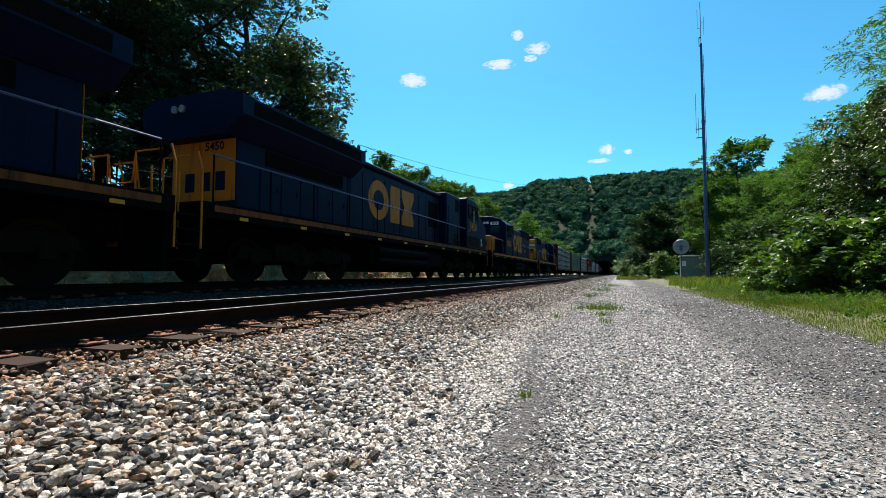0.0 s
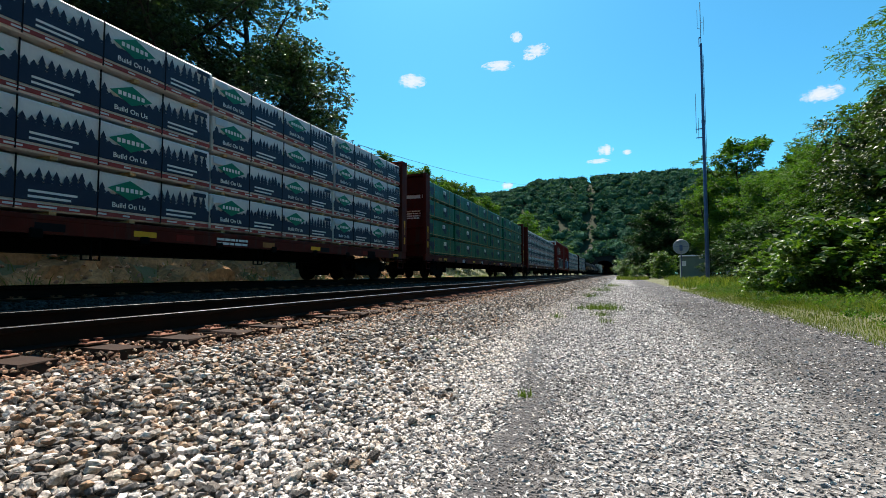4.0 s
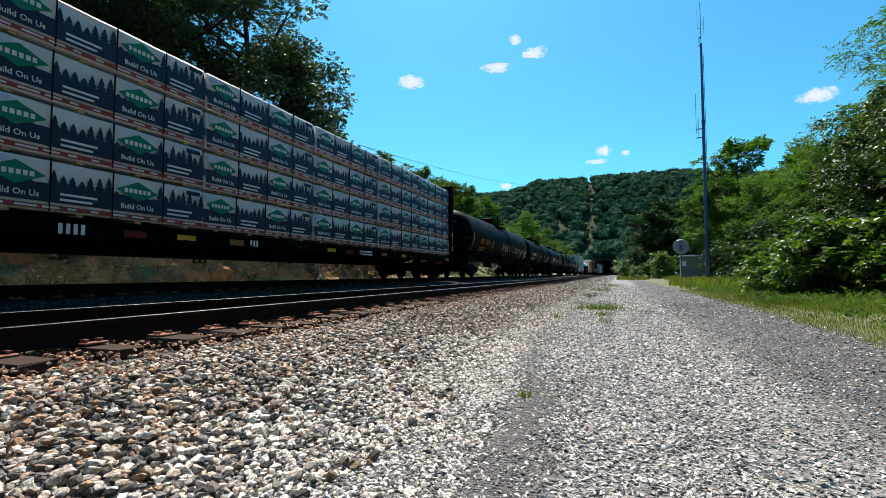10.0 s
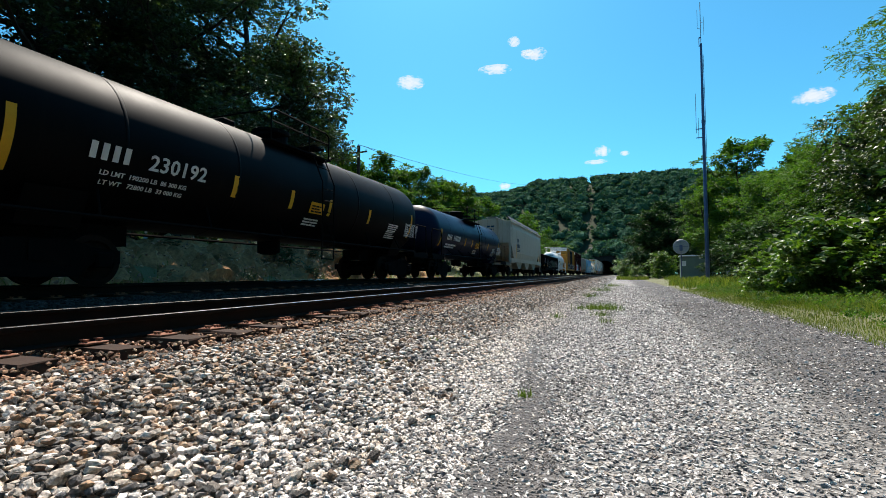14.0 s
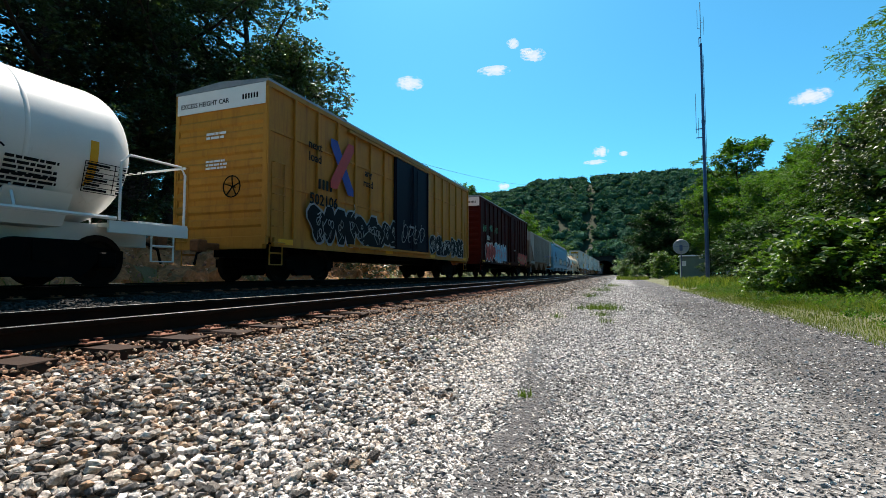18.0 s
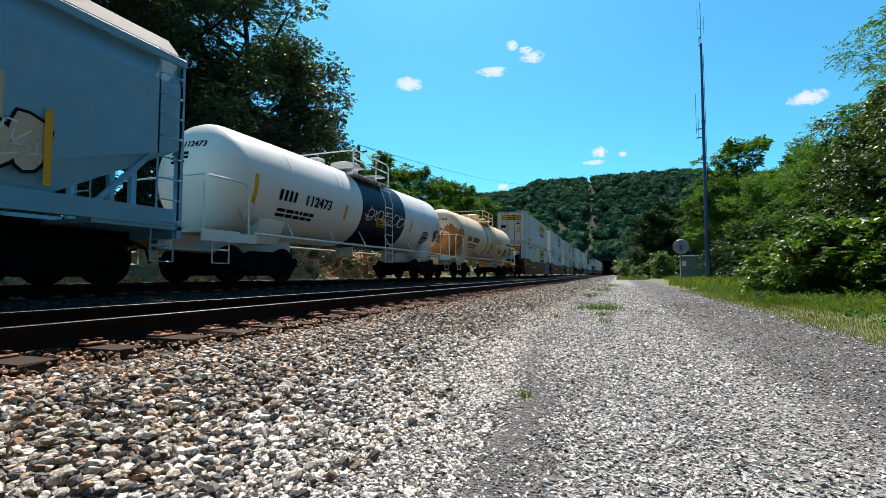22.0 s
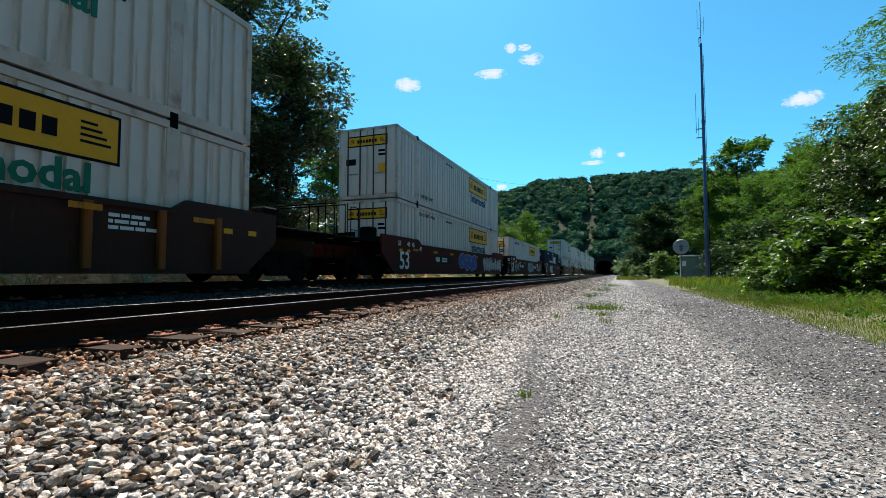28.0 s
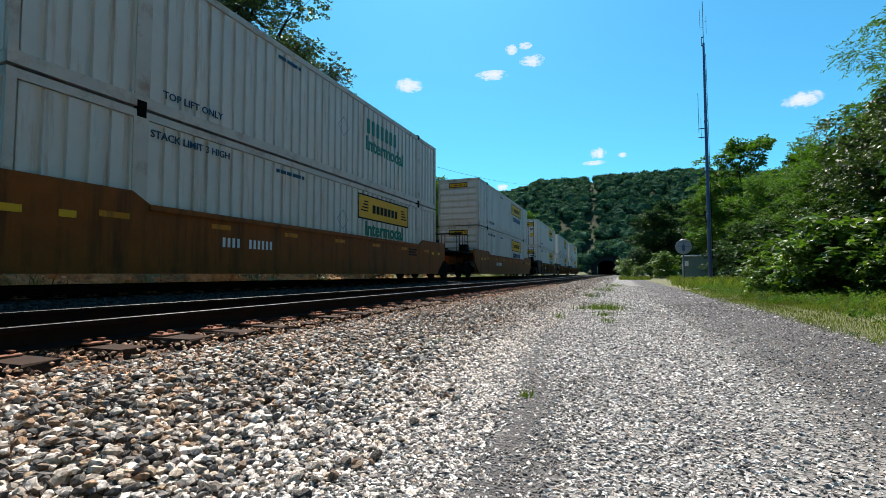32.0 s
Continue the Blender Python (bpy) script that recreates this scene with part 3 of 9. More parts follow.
def build_ground():
    xs = sorted({x for x, _ in PROFILE} | {-0.9 + 0.25 * i for i in range(18)} | {-200, -120, -30, -20, -16, -13.5, -12, 4, 6, 7.5, 12, 20, 35, 120, 200})
    ys = [-90, -40, -15, -6] + [-3 + 0.5 * i for i in range(60)] + [28 + 3 * i for i in range(40)] + [150 + 12 * i for i in range(12)] + [330, 420, 520, 700, 1200, 2500]
    verts = [(x, y, ground_z(x, y)) for y in ys for x in xs]
    n = len(xs)
    faces = [(j * n + i, j * n + i + 1, (j + 1) * n + i + 1, (j + 1) * n + i) for j in range(len(ys) - 1) for i in range(n - 1)]
    ob = piece("ground", arrays_mesh("ground", verts, 4, faces), M["ground"])
    ob.data.shade_smooth()
    tagged(ob, "crushed-stone road beside ballast shoulder, grass at the edge", "ground", kind="structure")
    return ob


ground = build_ground()


def rails():
    """Two tracks: rails on tie plates and timber ties."""
    sect = [(-0.07, 0.0), (0.07, 0.0), (0.07, 0.012), (0.012, 0.03), (0.009, 0.125), (0.036, 0.14), (0.036, 0.168), (-0.036, 0.168), (-0.036, 0.14),
            (-0.009, 0.125), (-0.012, 0.03), (-0.07, 0.012)]
    ys = [-60, -20, 0, 15] + [25 + 8 * i for i in range(30)] + [300, 420]
    for name, cx, top in (("near", NEAR, NEAR_TOP), ("far", FAR, FAR_TOP)):
        track = thing("railway_track", "rusty steel rails spiked to weathered timber ties in stone ballast", "track", "railway tracks", "structure")
        track.location = (cx, 0, 0)
        for s in (-0.7525, 0.7525):
            bm, head = bmesh.new(), bmesh.new()
            rings = []
            for y in ys:
                rings.append([bm.verts.new((s + bend(y) + u, y, top - 0.168 + w)) for u, w in sect])
            for a, b in zip(rings, rings[1:]):
                for k in range(len(sect)):
                    f = bm.faces.new((a[k], a[(k + 1) % len(sect)], b[(k + 1) % len(sect)], b[k]))
            bmesh.ops.recalc_face_normals(bm, faces=bm.faces)
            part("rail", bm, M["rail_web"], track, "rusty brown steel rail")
            hv = [[head.verts.new((s + bend(y) + u, y, top + w)) for u, w in ((-0.033, 0.002), (-0.026, 0.0045), (0.026, 0.0045), (0.033, 0.002))] for y in ys]
            for a, b in zip(hv, hv[1:]):
                for k in range(3):
                    head.faces.new((a[k], a[k + 1], b[k + 1], b[k]))
            bmesh.ops.recalc_face_normals(head, faces=head.faces)
            part("railhead", head, M["rail_head"], track, "bright polished running surface")
        rng = random.Random(5 + int(cx))
        tie_mesh = []
        for k in range(4):
            bm = bmesh.new()
            box(bm, -1.3, 1.3, -0.11, 0.11, -0.16, 0.0, 0.012)
            for v in bm.verts:
                v.co += Vector((rng.uniform(-0.02, 0.02), rng.uniform(-0.012, 0.012), rng.uniform(-0.01, 0.006)))
            me = bpy.data.meshes.new("tie")
            bm.to_mesh(me)
            bm.free()
            tie_mesh.append(me)
        plate_bm = boxes((-0.19, 0.19, -0.09, 0.09, 0.0, 0.016), bevel=0.004)
        for u in (-0.13, -0.09, 0.1, 0.14):
            for w in (-0.055, 0.05):
                box(plate_bm, u - 0.008, u + 0.008, w - 0.008, w + 0.008, 0.0, 0.03)
                box(plate_bm, u - 0.016, u + 0.016, w - 0.013, w + 0.013, 0.03, 0.04)
        plate = bpy.data.meshes.new("tie_plate")
        plate_bm.to_mesh(plate)
        plate_bm.free()
        y, count = -3.0, 0
        rest = bmesh.new()
        while y < 250:
            if count < (95 if name == "near" else 70):
                t = piece("tie", rng.choice(tie_mesh), M["tie"], track)
                t.matrix_local = pose(rng.uniform(-0.06, 0.06) + bend(y), y, top - 0.178 + rng.uniform(-0.012, 0.008), 0, rng.uniform(-0.6, 0.6), rng.uniform(-2.5, 2.5))
                for s in (-0.7525, 0.7525):
                    if y < 22:
                        pl = piece("tie_plate", plate, M["plate"], t)
                        pl.matrix_local = pose(s, 0, 0.004)
            else:
                box(rest, -1.3 + bend(y), 1.3 + bend(y), y - 0.11, y + 0.11, top - 0.33, top - 0.172)
            y += 0.555 + rng.uniform(-0.05, 0.05)
            count += 1
        tagged(part("far_ties", rest, M["tie"], track), kind="stuff")


rails()


def convex_rock(rng, flat=0.72, corners=14):
    bm = bmesh.new()
    for _ in range(corners):
        d = Vector((rng.gauss(0, 1), rng.gauss(0, 1), rng.gauss(0, 1))).normalized() * rng.uniform(0.7, 1.05)
        bm.verts.new((d.x * 0.6, d.y * 0.38, d.z * 0.46 * flat))
    r = bmesh.ops.convex_hull(bm, input=bm.verts)
    bmesh.ops.delete(bm, geom=[v for v in bm.verts if not v.link_faces], context="VERTS")
    bmesh.ops.triangulate(bm, faces=bm.faces)
    bmesh.ops.recalc_face_normals(bm, faces=bm.faces)
    bm.verts.index_update()
    v = np.array([q.co[:] for q in bm.verts])
    f = np.array([[q.index for q in face.verts] for face in bm.faces])
    bm.free()
    return v, f


def scatter(name, rocks, pts, sizes, seed, material, tilt=0.5):
    """Many small stones joined into one mesh."""
    g = np.random.default_rng(seed)
    vs, fs, base = [], [], 0
    kind = g.integers(0, len(rocks), len(pts))
    for k, (v, f) in enumerate(rocks):
        p, s = pts[kind == k], sizes[kind == k]
        n = len(p)
        if not n:
            continue
        a, b = g.uniform(0, 2 * np.pi, n), g.normal(0, tilt, n)
        ca, sa, cb, sb = np.cos(a), np.sin(a), np.cos(b), np.sin(b)
        x, y, z = v[:, 0][None], v[:, 1][None], v[:, 2][None]
        y2, z2 = y * cb[:, None] - z * sb[:, None], y * sb[:, None] + z * cb[:, None]
        x3, y3 = x * ca[:, None] - y2 * sa[:, None], x * sa[:, None] + y2 * ca[:, None]
        q = np.stack([x3, y3, z2], 2) * s[:, None, None] + p[:, None, :]
        vs.append(q.reshape(-1, 3))
        fs.append((f[None] + (base + np.arange(n) * len(v))[:, None, None]).reshape(-1, 3))
        base += n * len(v)
    return piece(name, arrays_mesh(name, np.concatenate(vs), 3, np.concatenate(fs)), material)


def lift(p, sizes, sink=0.12):
    z = np.array([ground_z(float(x), float(y)) for x, y in p])
    return np.column_stack([p, z + sizes * sink])


def ballast():
    rng = random.Random(11)
    rocks = [convex_rock(rng, 0.75, 18) for _ in range(12)]
    g = np.random.default_rng(3)

    def field(n, x0, x1, y0, y1, s0, s1, near=1.0):
        u = g.uniform(0, 1, n) ** near
        p = np.column_stack([g.uniform(x0, x1, n), y0 + (y1 - y0) * u])
        return p, g.uniform(s0, s1, n)

    sets = []
    for n, *rest in ((9000, -3.1, -0.95, -7.0, 0.3, 0.045, 0.085, 1.0), (24000, -3.1, -0.95, 0.3, 6.0, 0.028, 0.066, 1.0), (14000, -3.15, -0.95, 6.0, 14.0, 0.036, 0.072, 1.2), (8500, -3.2, -0.95, 14, 34, 0.055, 0.1, 1.3),
                     (3500, -3.4, -0.95, 34, 90, 0.09, 0.17, 1.3), (3600, -1.45, -0.85, 0.4, 12, 0.025, 0.06, 1.0), (900, -1.0, -0.5, 0.6, 12, 0.02, 0.045, 1.1), (420, -0.85, 0.2, 0.6, 16, 0.02, 0.04, 1.1)):
        sets.append(field(n, *rest))
    spill = np.column_stack([-1.12 + np.abs(g.normal(0, 0.26, 3000)), 0.5 + 12 * g.uniform(0, 1, 3000) ** 1.2])
    sets.append((spill, g.uniform(0.016, 0.046, 3000)))
    # small white stones trodden flat along the foot of the heap
    fy = 0.4 + 11 * g.uniform(0, 1, 9000) ** 1.25
    fx = np.array([worn(float(y)) for y in fy]) - 0.12 - np.abs(g.normal(0, 0.36, 9000))
    sets.append((np.column_stack([fx, fy]), g.uniform(0.026, 0.058, 9000)))
    p, s = np.concatenate([a for a, _ in sets]), np.concatenate([b for _, b in sets])
    s *= 0.62 + 0.38 * np.clip((-1.0 - p[:, 0]) / 0.7, 0, 1)
    heap = thing("ballast", "loose angular grey, white and tan crushed-stone track ballast", "ballast", kind="stuff")
    pts = lift(p, s)
    pts[:, 2] += g.uniform(-0.02, 0.045, len(pts)) * np.clip((-0.95 - pts[:, 0]) / 0.7, 0, 1)
    wander = np.array([noise.noise((float(x) * 1.5, float(y) * 0.8, 12.0)) for x, y in p]) * 0.5 + g.normal(0, 0.2, len(p))
    coarse_rng = random.Random(12)
    coarse = [convex_rock(coarse_rng, 0.75, 10) for _ in range(12)]
    dull, near = p[:, 0] + wander < -1.5, (p[:, 1] > 0.2) & (p[:, 1] < 5.0)
    for nm, pick, mt, kinds in (("loose_stones", dull & near, "stone", rocks), ("pale_loose_stones", ~dull & near, "stone_pale", rocks),
                                ("loose_stones", dull & ~near, "stone", coarse), ("pale_loose_stones", ~dull & ~near, "stone_pale", coarse)):
        ob = scatter(nm, kinds, pts[pick], s[pick], 4, M[mt])
        ob.parent = heap
        tagged(ob, kind="stuff")
    # brown-stained stones by the rail
    q, t = field(10500, -4.1, -2.7, -7.0, 26, 0.03, 0.065, 1.2)
    qq = lift(q, t)
    qq[:, 2] += np.where(q[:, 0] > -3.3, 0.035, 0.055)
    r = scatter("rust_stained_stones", coarse, qq, t, 6, M["stone_rusty"])
    r.parent = heap
    tagged(r, kind="stuff")
    # stones between and beyond the tracks, coloured near-black for the train's shade
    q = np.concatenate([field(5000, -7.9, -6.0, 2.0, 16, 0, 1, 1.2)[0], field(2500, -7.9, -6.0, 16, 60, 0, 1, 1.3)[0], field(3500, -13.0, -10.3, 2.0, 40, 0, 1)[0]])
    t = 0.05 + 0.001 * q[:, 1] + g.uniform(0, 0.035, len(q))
    k = scatter("grimy_stones", coarse, lift(q, t), t, 7, M["stone_shaded"])
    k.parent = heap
    tagged(k, "stones between the tracks, the train's shade in their dark colour", kind="stuff")
    # the nearest stones, one by one
    meshes = []
    for v, f in rocks:
        me = arrays_mesh("stone", v, 3, f)
        meshes.append(me)
    for i in range(290):
        x, y = rng.uniform(-2.5, -0.9), rng.uniform(0.9, 2.8)
        size = rng.uniform(0.04, 0.07)
        st = piece("stone", rng.choice(meshes), M["stone_piece"], heap)
        st.matrix_local = Matrix.LocRotScale((x, y, ground_z(x, y) + size * 0.3), Euler((rng.gauss(0, 0.4), rng.gauss(0, 0.4), rng.uniform(0, 6.28))), (size,) * 3)
    # road metal
    small = [convex_rock(rng, 0.62, 9) for _ in range(8)]
    grit = []
    for n, *rest in ((14000, -0.95, 2.7, -7.0, 0.6, 0.02, 0.05, 1.0), (42000, -0.95, 2.7, 0.6, 3.6, 0.01, 0.034, 1.1), (44000, -0.95, 2.7, 3.6, 9.5, 0.016, 0.042, 1.2), (30000, -0.95, 2.7, 9.5, 32, 0.03, 0.07, 1.3)):
        grit.append(field(n, *rest))
    p, s = np.concatenate([a for a, _ in grit]), np.concatenate([b for _, b in grit])
    off = p[:, 0] + 0.35 * np.array([noise.noise((float(x) * 0.9, float(y) * 0.45, 4.0)) for x, y in p])
    lane = np.array([worn(float(y)) for y in p[:, 1]])
    dense = (1 - 0.72 * np.exp(-((p[:, 0] - lane + 0.3 * (off - p[:, 0])) / 0.15) ** 2)) * (1 - 0.9 * np.clip((off - 0.5) / 0.6, 0, 1))
    keep = g.uniform(0, 1, len(p)) < dense
    # finer, darker grit over the packed wheel tracks
    fp = np.concatenate([field(9000, -0.95, -0.2, 0.6, 3.5, 0, 1, 1.1)[0], field(8000, -1.15, -0.6, 3.5, 14, 0, 1, 1.3)[0], field(9000, 0.9, 2.7, 1.4, 5, 0, 1, 1.1)[0], field(9000, 0.9, 2.7, 5, 14, 0, 1, 1.3)[0]])
    fs = g.uniform(0.006, 0.02, len(fp)) * (1 + fp[:, 1] * 0.08)
    gt = scatter("road_grit", small, lift(fp, fs, 0.1), fs, 10, M["grit"], 0.4)
    tagged(gt, "dark gritty stone chips on the packed wheel tracks", "grit", kind="stuff")
    gr = scatter("road_gravel", small, lift(p[keep], s[keep], 0.12), s[keep], 9, M["pebble"], 0.22)
    tagged(gr, "fine grey crushed stone strewn over a compacted road", "gravel", kind="stuff")


ballast()


# ---- plants ----
def quads(name, c, t, b, n, size, long, wide, fold):
    """Folded leaves as pairs of triangles: centres c, long axis t, cross axis b, normal n."""
    a0, a1 = c - t * size * 0.5 * long, c + t * size * 0.5 * long
    m0, m1 = c + b * size * wide + n * size * fold, c - b * size * wide + n * size * fold
    v = np.stack([a0, m0, a1, m1], 1).reshape(-1, 3)
    f = np.arange(len(c) * 4).reshape(-1, 4)
    return arrays_mesh(name, v, 3, np.concatenate([f[:, [0, 1, 2]], f[:, [0, 2, 3]]]))


def unit(v):
    return v / np.maximum(1e-9, np.linalg.norm(v, axis=1))[:, None]


def leaf_mesh(name, centres, radii, count, size, seed, shell=0.55, droop=0.0, long=1.6, loose=0.7):
    """Many small folded leaves spread over rounded clumps. centres (n, 3), radii (n,)."""
    g = np.random.default_rng(seed)
    centres, radii = np.asarray(centres, float), np.asarray(radii, float)
    w = radii ** 2
    which = g.choice(len(centres), count, p=w / w.sum())
    d = unit(g.normal(0, 1, (count, 3)))
    r = radii[which] * (shell + (1 - shell) * g.uniform(0, 1, count)) * g.uniform(0.75, 1.12, count)
    c = centres[which] + d * r[:, None] * np.array([1, 1, 0.72])
    n = unit(d * 0.6 + g.normal(0, loose, (count, 3)) + np.array([0, 0, 0.5]))
    t = unit(np.cross(n, g.normal(0, 1, (count, 3))))
    t[:, 2] -= droop
    return quads(name, c, t, np.cross(n, t), n, size * g.uniform(0.6, 1.3, count)[:, None], long, 0.42, 0.12)


def spray_mesh(name, centres, radii, twigs, each, reach, size, seed, long=1.7, wide=0.36, droop=0.25, jitter=0.5, flat=0.62):
    """Leafy twigs: each clump sends out twigs that arch over, with leaves set in two rows along them."""
    g = np.random.default_rng(seed)
    centres, radii = np.asarray(centres, float), np.asarray(radii, float)
    w = radii ** 2
    which = g.choice(len(centres), twigs, p=w / w.sum())
    d = unit(g.normal(0, 1, (twigs, 3)) + np.array([0, 0, 0.25]))
    o = centres[which] + d * (radii[which] * g.uniform(0.25, 1.0, twigs))[:, None] * np.array([1, 1, flat])
    way = unit(d * np.array([1, 1, 0.45]) + g.normal(0, 0.35, (twigs, 3)))
    ln = reach * g.uniform(0.6, 1.3, twigs)
    u = np.tile((np.arange(each) + 0.6) / each, twigs)
    k = np.repeat(np.arange(twigs), each)
    hand = np.tile(np.where(np.arange(each) % 2, 1.0, -1.0), twigs)
    across = unit(np.cross(way, np.array([0, 0, 1.0])))[k]
    fall = np.zeros((len(k), 3))
    fall[:, 2] = -droop * u * u * ln[k]
    axis = unit(way[k] * 0.55 + across * hand[:, None] * 0.85 + g.normal(0, 0.25, (len(k), 3)) + np.column_stack([np.zeros((len(k), 2)), -droop * 0.9 * np.ones(len(k))]))
    s = size * g.uniform(0.65, 1.25, len(k))
    c = o[k] + way[k] * (ln[k] * u)[:, None] + fall + axis * (s * long * 0.5)[:, None]
    n = np.array([0, 0, 1.0]) + g.normal(0, jitter, (len(k), 3))
    b = unit(np.cross(n, axis))
    return quads(name, c, axis, b, np.cross(axis, b), s[:, None], long, wide, 0.1)


def grow(rng, height, spread, trunk_r, limbs, base=0.3, lean=0.0):
    """Trunk and limbs in one mesh, and the clumps that the limbs carry."""
    bm = bmesh.new()
    pts, x, y = [], 0.0, 0.0
    for i in range(7):
        pts.append((x, y, height * 0.9 * i / 6))
        x += rng.uniform(-0.03, 0.03) * height + lean * height / 6
        y += rng.uniform(-0.03, 0.03) * height
    tube(bm, pts, trunk_r, 8, trunk_r * 0.18)
    clumps = []
    for i in range(limbs):
        h = base + (1 - base) * (i + 0.5) / limbs
        k = min(5.99, h * 6)
        a, b = Vector(pts[int(k)]), Vector(pts[int(k) + 1])
        root = a.lerp(b, k % 1)
        ang = i * 2.4 + rng.uniform(-0.4, 0.4)
        reach = spread * (0.55 + 0.6 * math.sin(math.pi * min(1, (h - base) / (1 - base) * 0.8 + 0.2))) * rng.uniform(0.75, 1.15)
        tip = root + Vector((math.cos(ang) * reach, math.sin(ang) * reach, height * rng.uniform(0.02, 0.16)))
        mid = root.lerp(tip, 0.5) + Vector((0, 0, -0.02 * height))
        tube(bm, [root, mid, tip], trunk_r * 0.38, 5, trunk_r * 0.07)
        for j in range(4):
            q = root.lerp(tip, 0.42 + 0.22 * j) + Vector((rng.uniform(-1, 1), rng.uniform(-1, 1), rng.uniform(-0.3, 0.8))) * spread * 0.22
            clumps.append((q, spread * rng.uniform(0.2, 0.34)))
            tube(bm, [root.lerp(tip, 0.35 + 0.15 * j), q], trunk_r * 0.12, 4, trunk_r * 0.03)
    clumps.append((Vector(pts[-1]), spread * 0.34))
    return bm, clumps


def tree(seed, height, spread, trunk_r, limbs, twigs, each, reach, leaf, material, label, base=0.3, group="trees", long=1.7, wide=0.36, droop=0.25,
         jitter=0.5, name="tree", category="tree"):
    rng = random.Random(seed)
    t = thing(name, label, category, group)
    bm, clumps = grow(rng, height, spread, trunk_r, limbs, base)
    part("trunk", bm, M["bark"], t, "dark bark trunk and limbs", True)
    piece("crown", spray_mesh("crown", [c for c, _ in clumps], [r for _, r in clumps], twigs, each, reach, leaf, seed, long, wide, droop, jitter), material, t)
    return t


def stand(t, spots, rng, z=None):
    """Place a tree at the first spot and copies at the rest: spots of (x, y, size)."""
    for i, (x, y, s) in enumerate(spots):
        m = pose(x, y, (ground_z(x, y) if z is None else z(x, y)) - 0.1, 0, 0, rng.uniform(0, 360))
        o = t if i == 0 else copy_thing(t, m)
        o.matrix_basis = m @ Matrix.Diagonal((s, s, s * rng.uniform(0.94, 1.06), 1))


def woods():
    rng = random.Random(21)
    oak = "tall leafy oak with a dark trunk beyond the tracks"
    t1 = tree(1, 21, 4.9, 0.4, 21, 7000, 6, 0.34, 0.15, M["leaf_oak"], oak, 0.14, "woodland trees", 1.35, 0.44, 0.15, 0.7)
    t2 = tree(2, 19, 5.0, 0.34, 17, 5000, 6, 0.34, 0.15, M["leaf_oak"], oak, 0.26, "woodland trees", 1.35, 0.44, 0.15, 0.7)
    stand(t1, [(-22.0, 23.2, 1.0), (-21.4, 11.4, 0.95), (-27, 18, 1.05), (-25, 5, 1.0)], rng)
    stand(t2, [(-20.8, 17.4, 0.95), (-24.5, 13, 1.0), (-30, 22, 1.05), (-22.2, 6.6, 1.0), (-33, 31, 0.95)], rng)
    edge = tree(15, 15, 3.3, 0.24, 20, 4200, 6, 0.34, 0.15, M["leaf_oak"], "leafy oak at the wood's edge, branched low", 0.05, "woodland trees", 1.35, 0.44, 0.15, 0.7)
    stand(edge, [(-21.6, 25.6, 0.95), (-20.4, 21.0, 0.7), (-23.5, 28.5, 1.0), (-20.6, 14.5, 0.8)], rng)
    # trees out of view, added to keep low sky light off the train
    t0 = tree(9, 20, 6.0, 0.3, 13, 700, 6, 1.1, 0.45, M["leaf_oak"], "unseen tall oak added to cut sky light", 0.15, "woodland trees")
    stand(t0, [(15, 7, 1.0), (13.5, -2, 1.0), (13, -10, 1.05), (13.5, -19, 1.0), (13, -29, 1.05), (12, -39, 1.0), (4, -47, 1.0), (19, 2, 1.15), (19, -14, 1.15), (18, -30, 1.15),
               (-23.5, 0, 0.95), (-38, 12, 1.1), (-28, -4, 1.0), (-24, -14, 1.0), (-42, 2, 1.1)], rng)
    loc = "feathery green locust tree with layered branches"
    t3 = tree(3, 16, 3.1, 0.2, 15, 1900, 8, 0.5, 0.22, M["leaf_light"], loc, 0.22, "locust trees", 1.4, 0.42, 0.1, 0.6)
    stand(t3, [(-32, 60, 1.05), (-29.5, 63, 0.95), (-34, 78, 1.0), (-31, 84, 1.0), (-35, 57, 0.95), (-30, 68, 0.98), (-27, 73, 0.95), (-25.5, 78, 0.9), (-29, 86, 0.95), (-24.5, 90, 0.85), (-27.5, 56, 0.7), (-25, 64, 0.65), (-36, 55, 1.0), (-38, 66, 1.05), (-41, 58, 1.1), (-27, 88, 0.85), (-44, 70, 1.1),
               (11.2, 50, 0.84), (8.1, 51, 0.58), (14.5, 47, 0.72), (17.5, 56, 0.85), (10.2, 58, 0.7), (20, 50, 0.85)], rng)
    row = "green tree in the row beside the line"
    t4 = tree(4, 11, 3.8, 0.18, 11, 700, 7, 0.7, 0.32, M["leaf_light"], row, 0.15, "lineside trees")
    stand(t4, [(-20 - rng.uniform(0, 9), 96 + 9 * i + rng.uniform(-3, 3), rng.uniform(0.8, 1.15)) for i in range(17)] +
          [(-36 - rng.uniform(0, 9), 110 + 16 * i, rng.uniform(1.0, 1.3)) for i in range(9)], rng)
    dk = "dark broad-crowned tree at the end of the road"
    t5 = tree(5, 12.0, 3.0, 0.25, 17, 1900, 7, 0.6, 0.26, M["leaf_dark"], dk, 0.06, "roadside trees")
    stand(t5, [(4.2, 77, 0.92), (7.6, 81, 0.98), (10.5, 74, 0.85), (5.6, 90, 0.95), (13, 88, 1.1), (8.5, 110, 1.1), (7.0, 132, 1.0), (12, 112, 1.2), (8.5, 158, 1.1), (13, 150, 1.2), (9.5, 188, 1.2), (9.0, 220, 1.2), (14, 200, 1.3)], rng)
    bank = "leafy locust tree crowding the roadside"
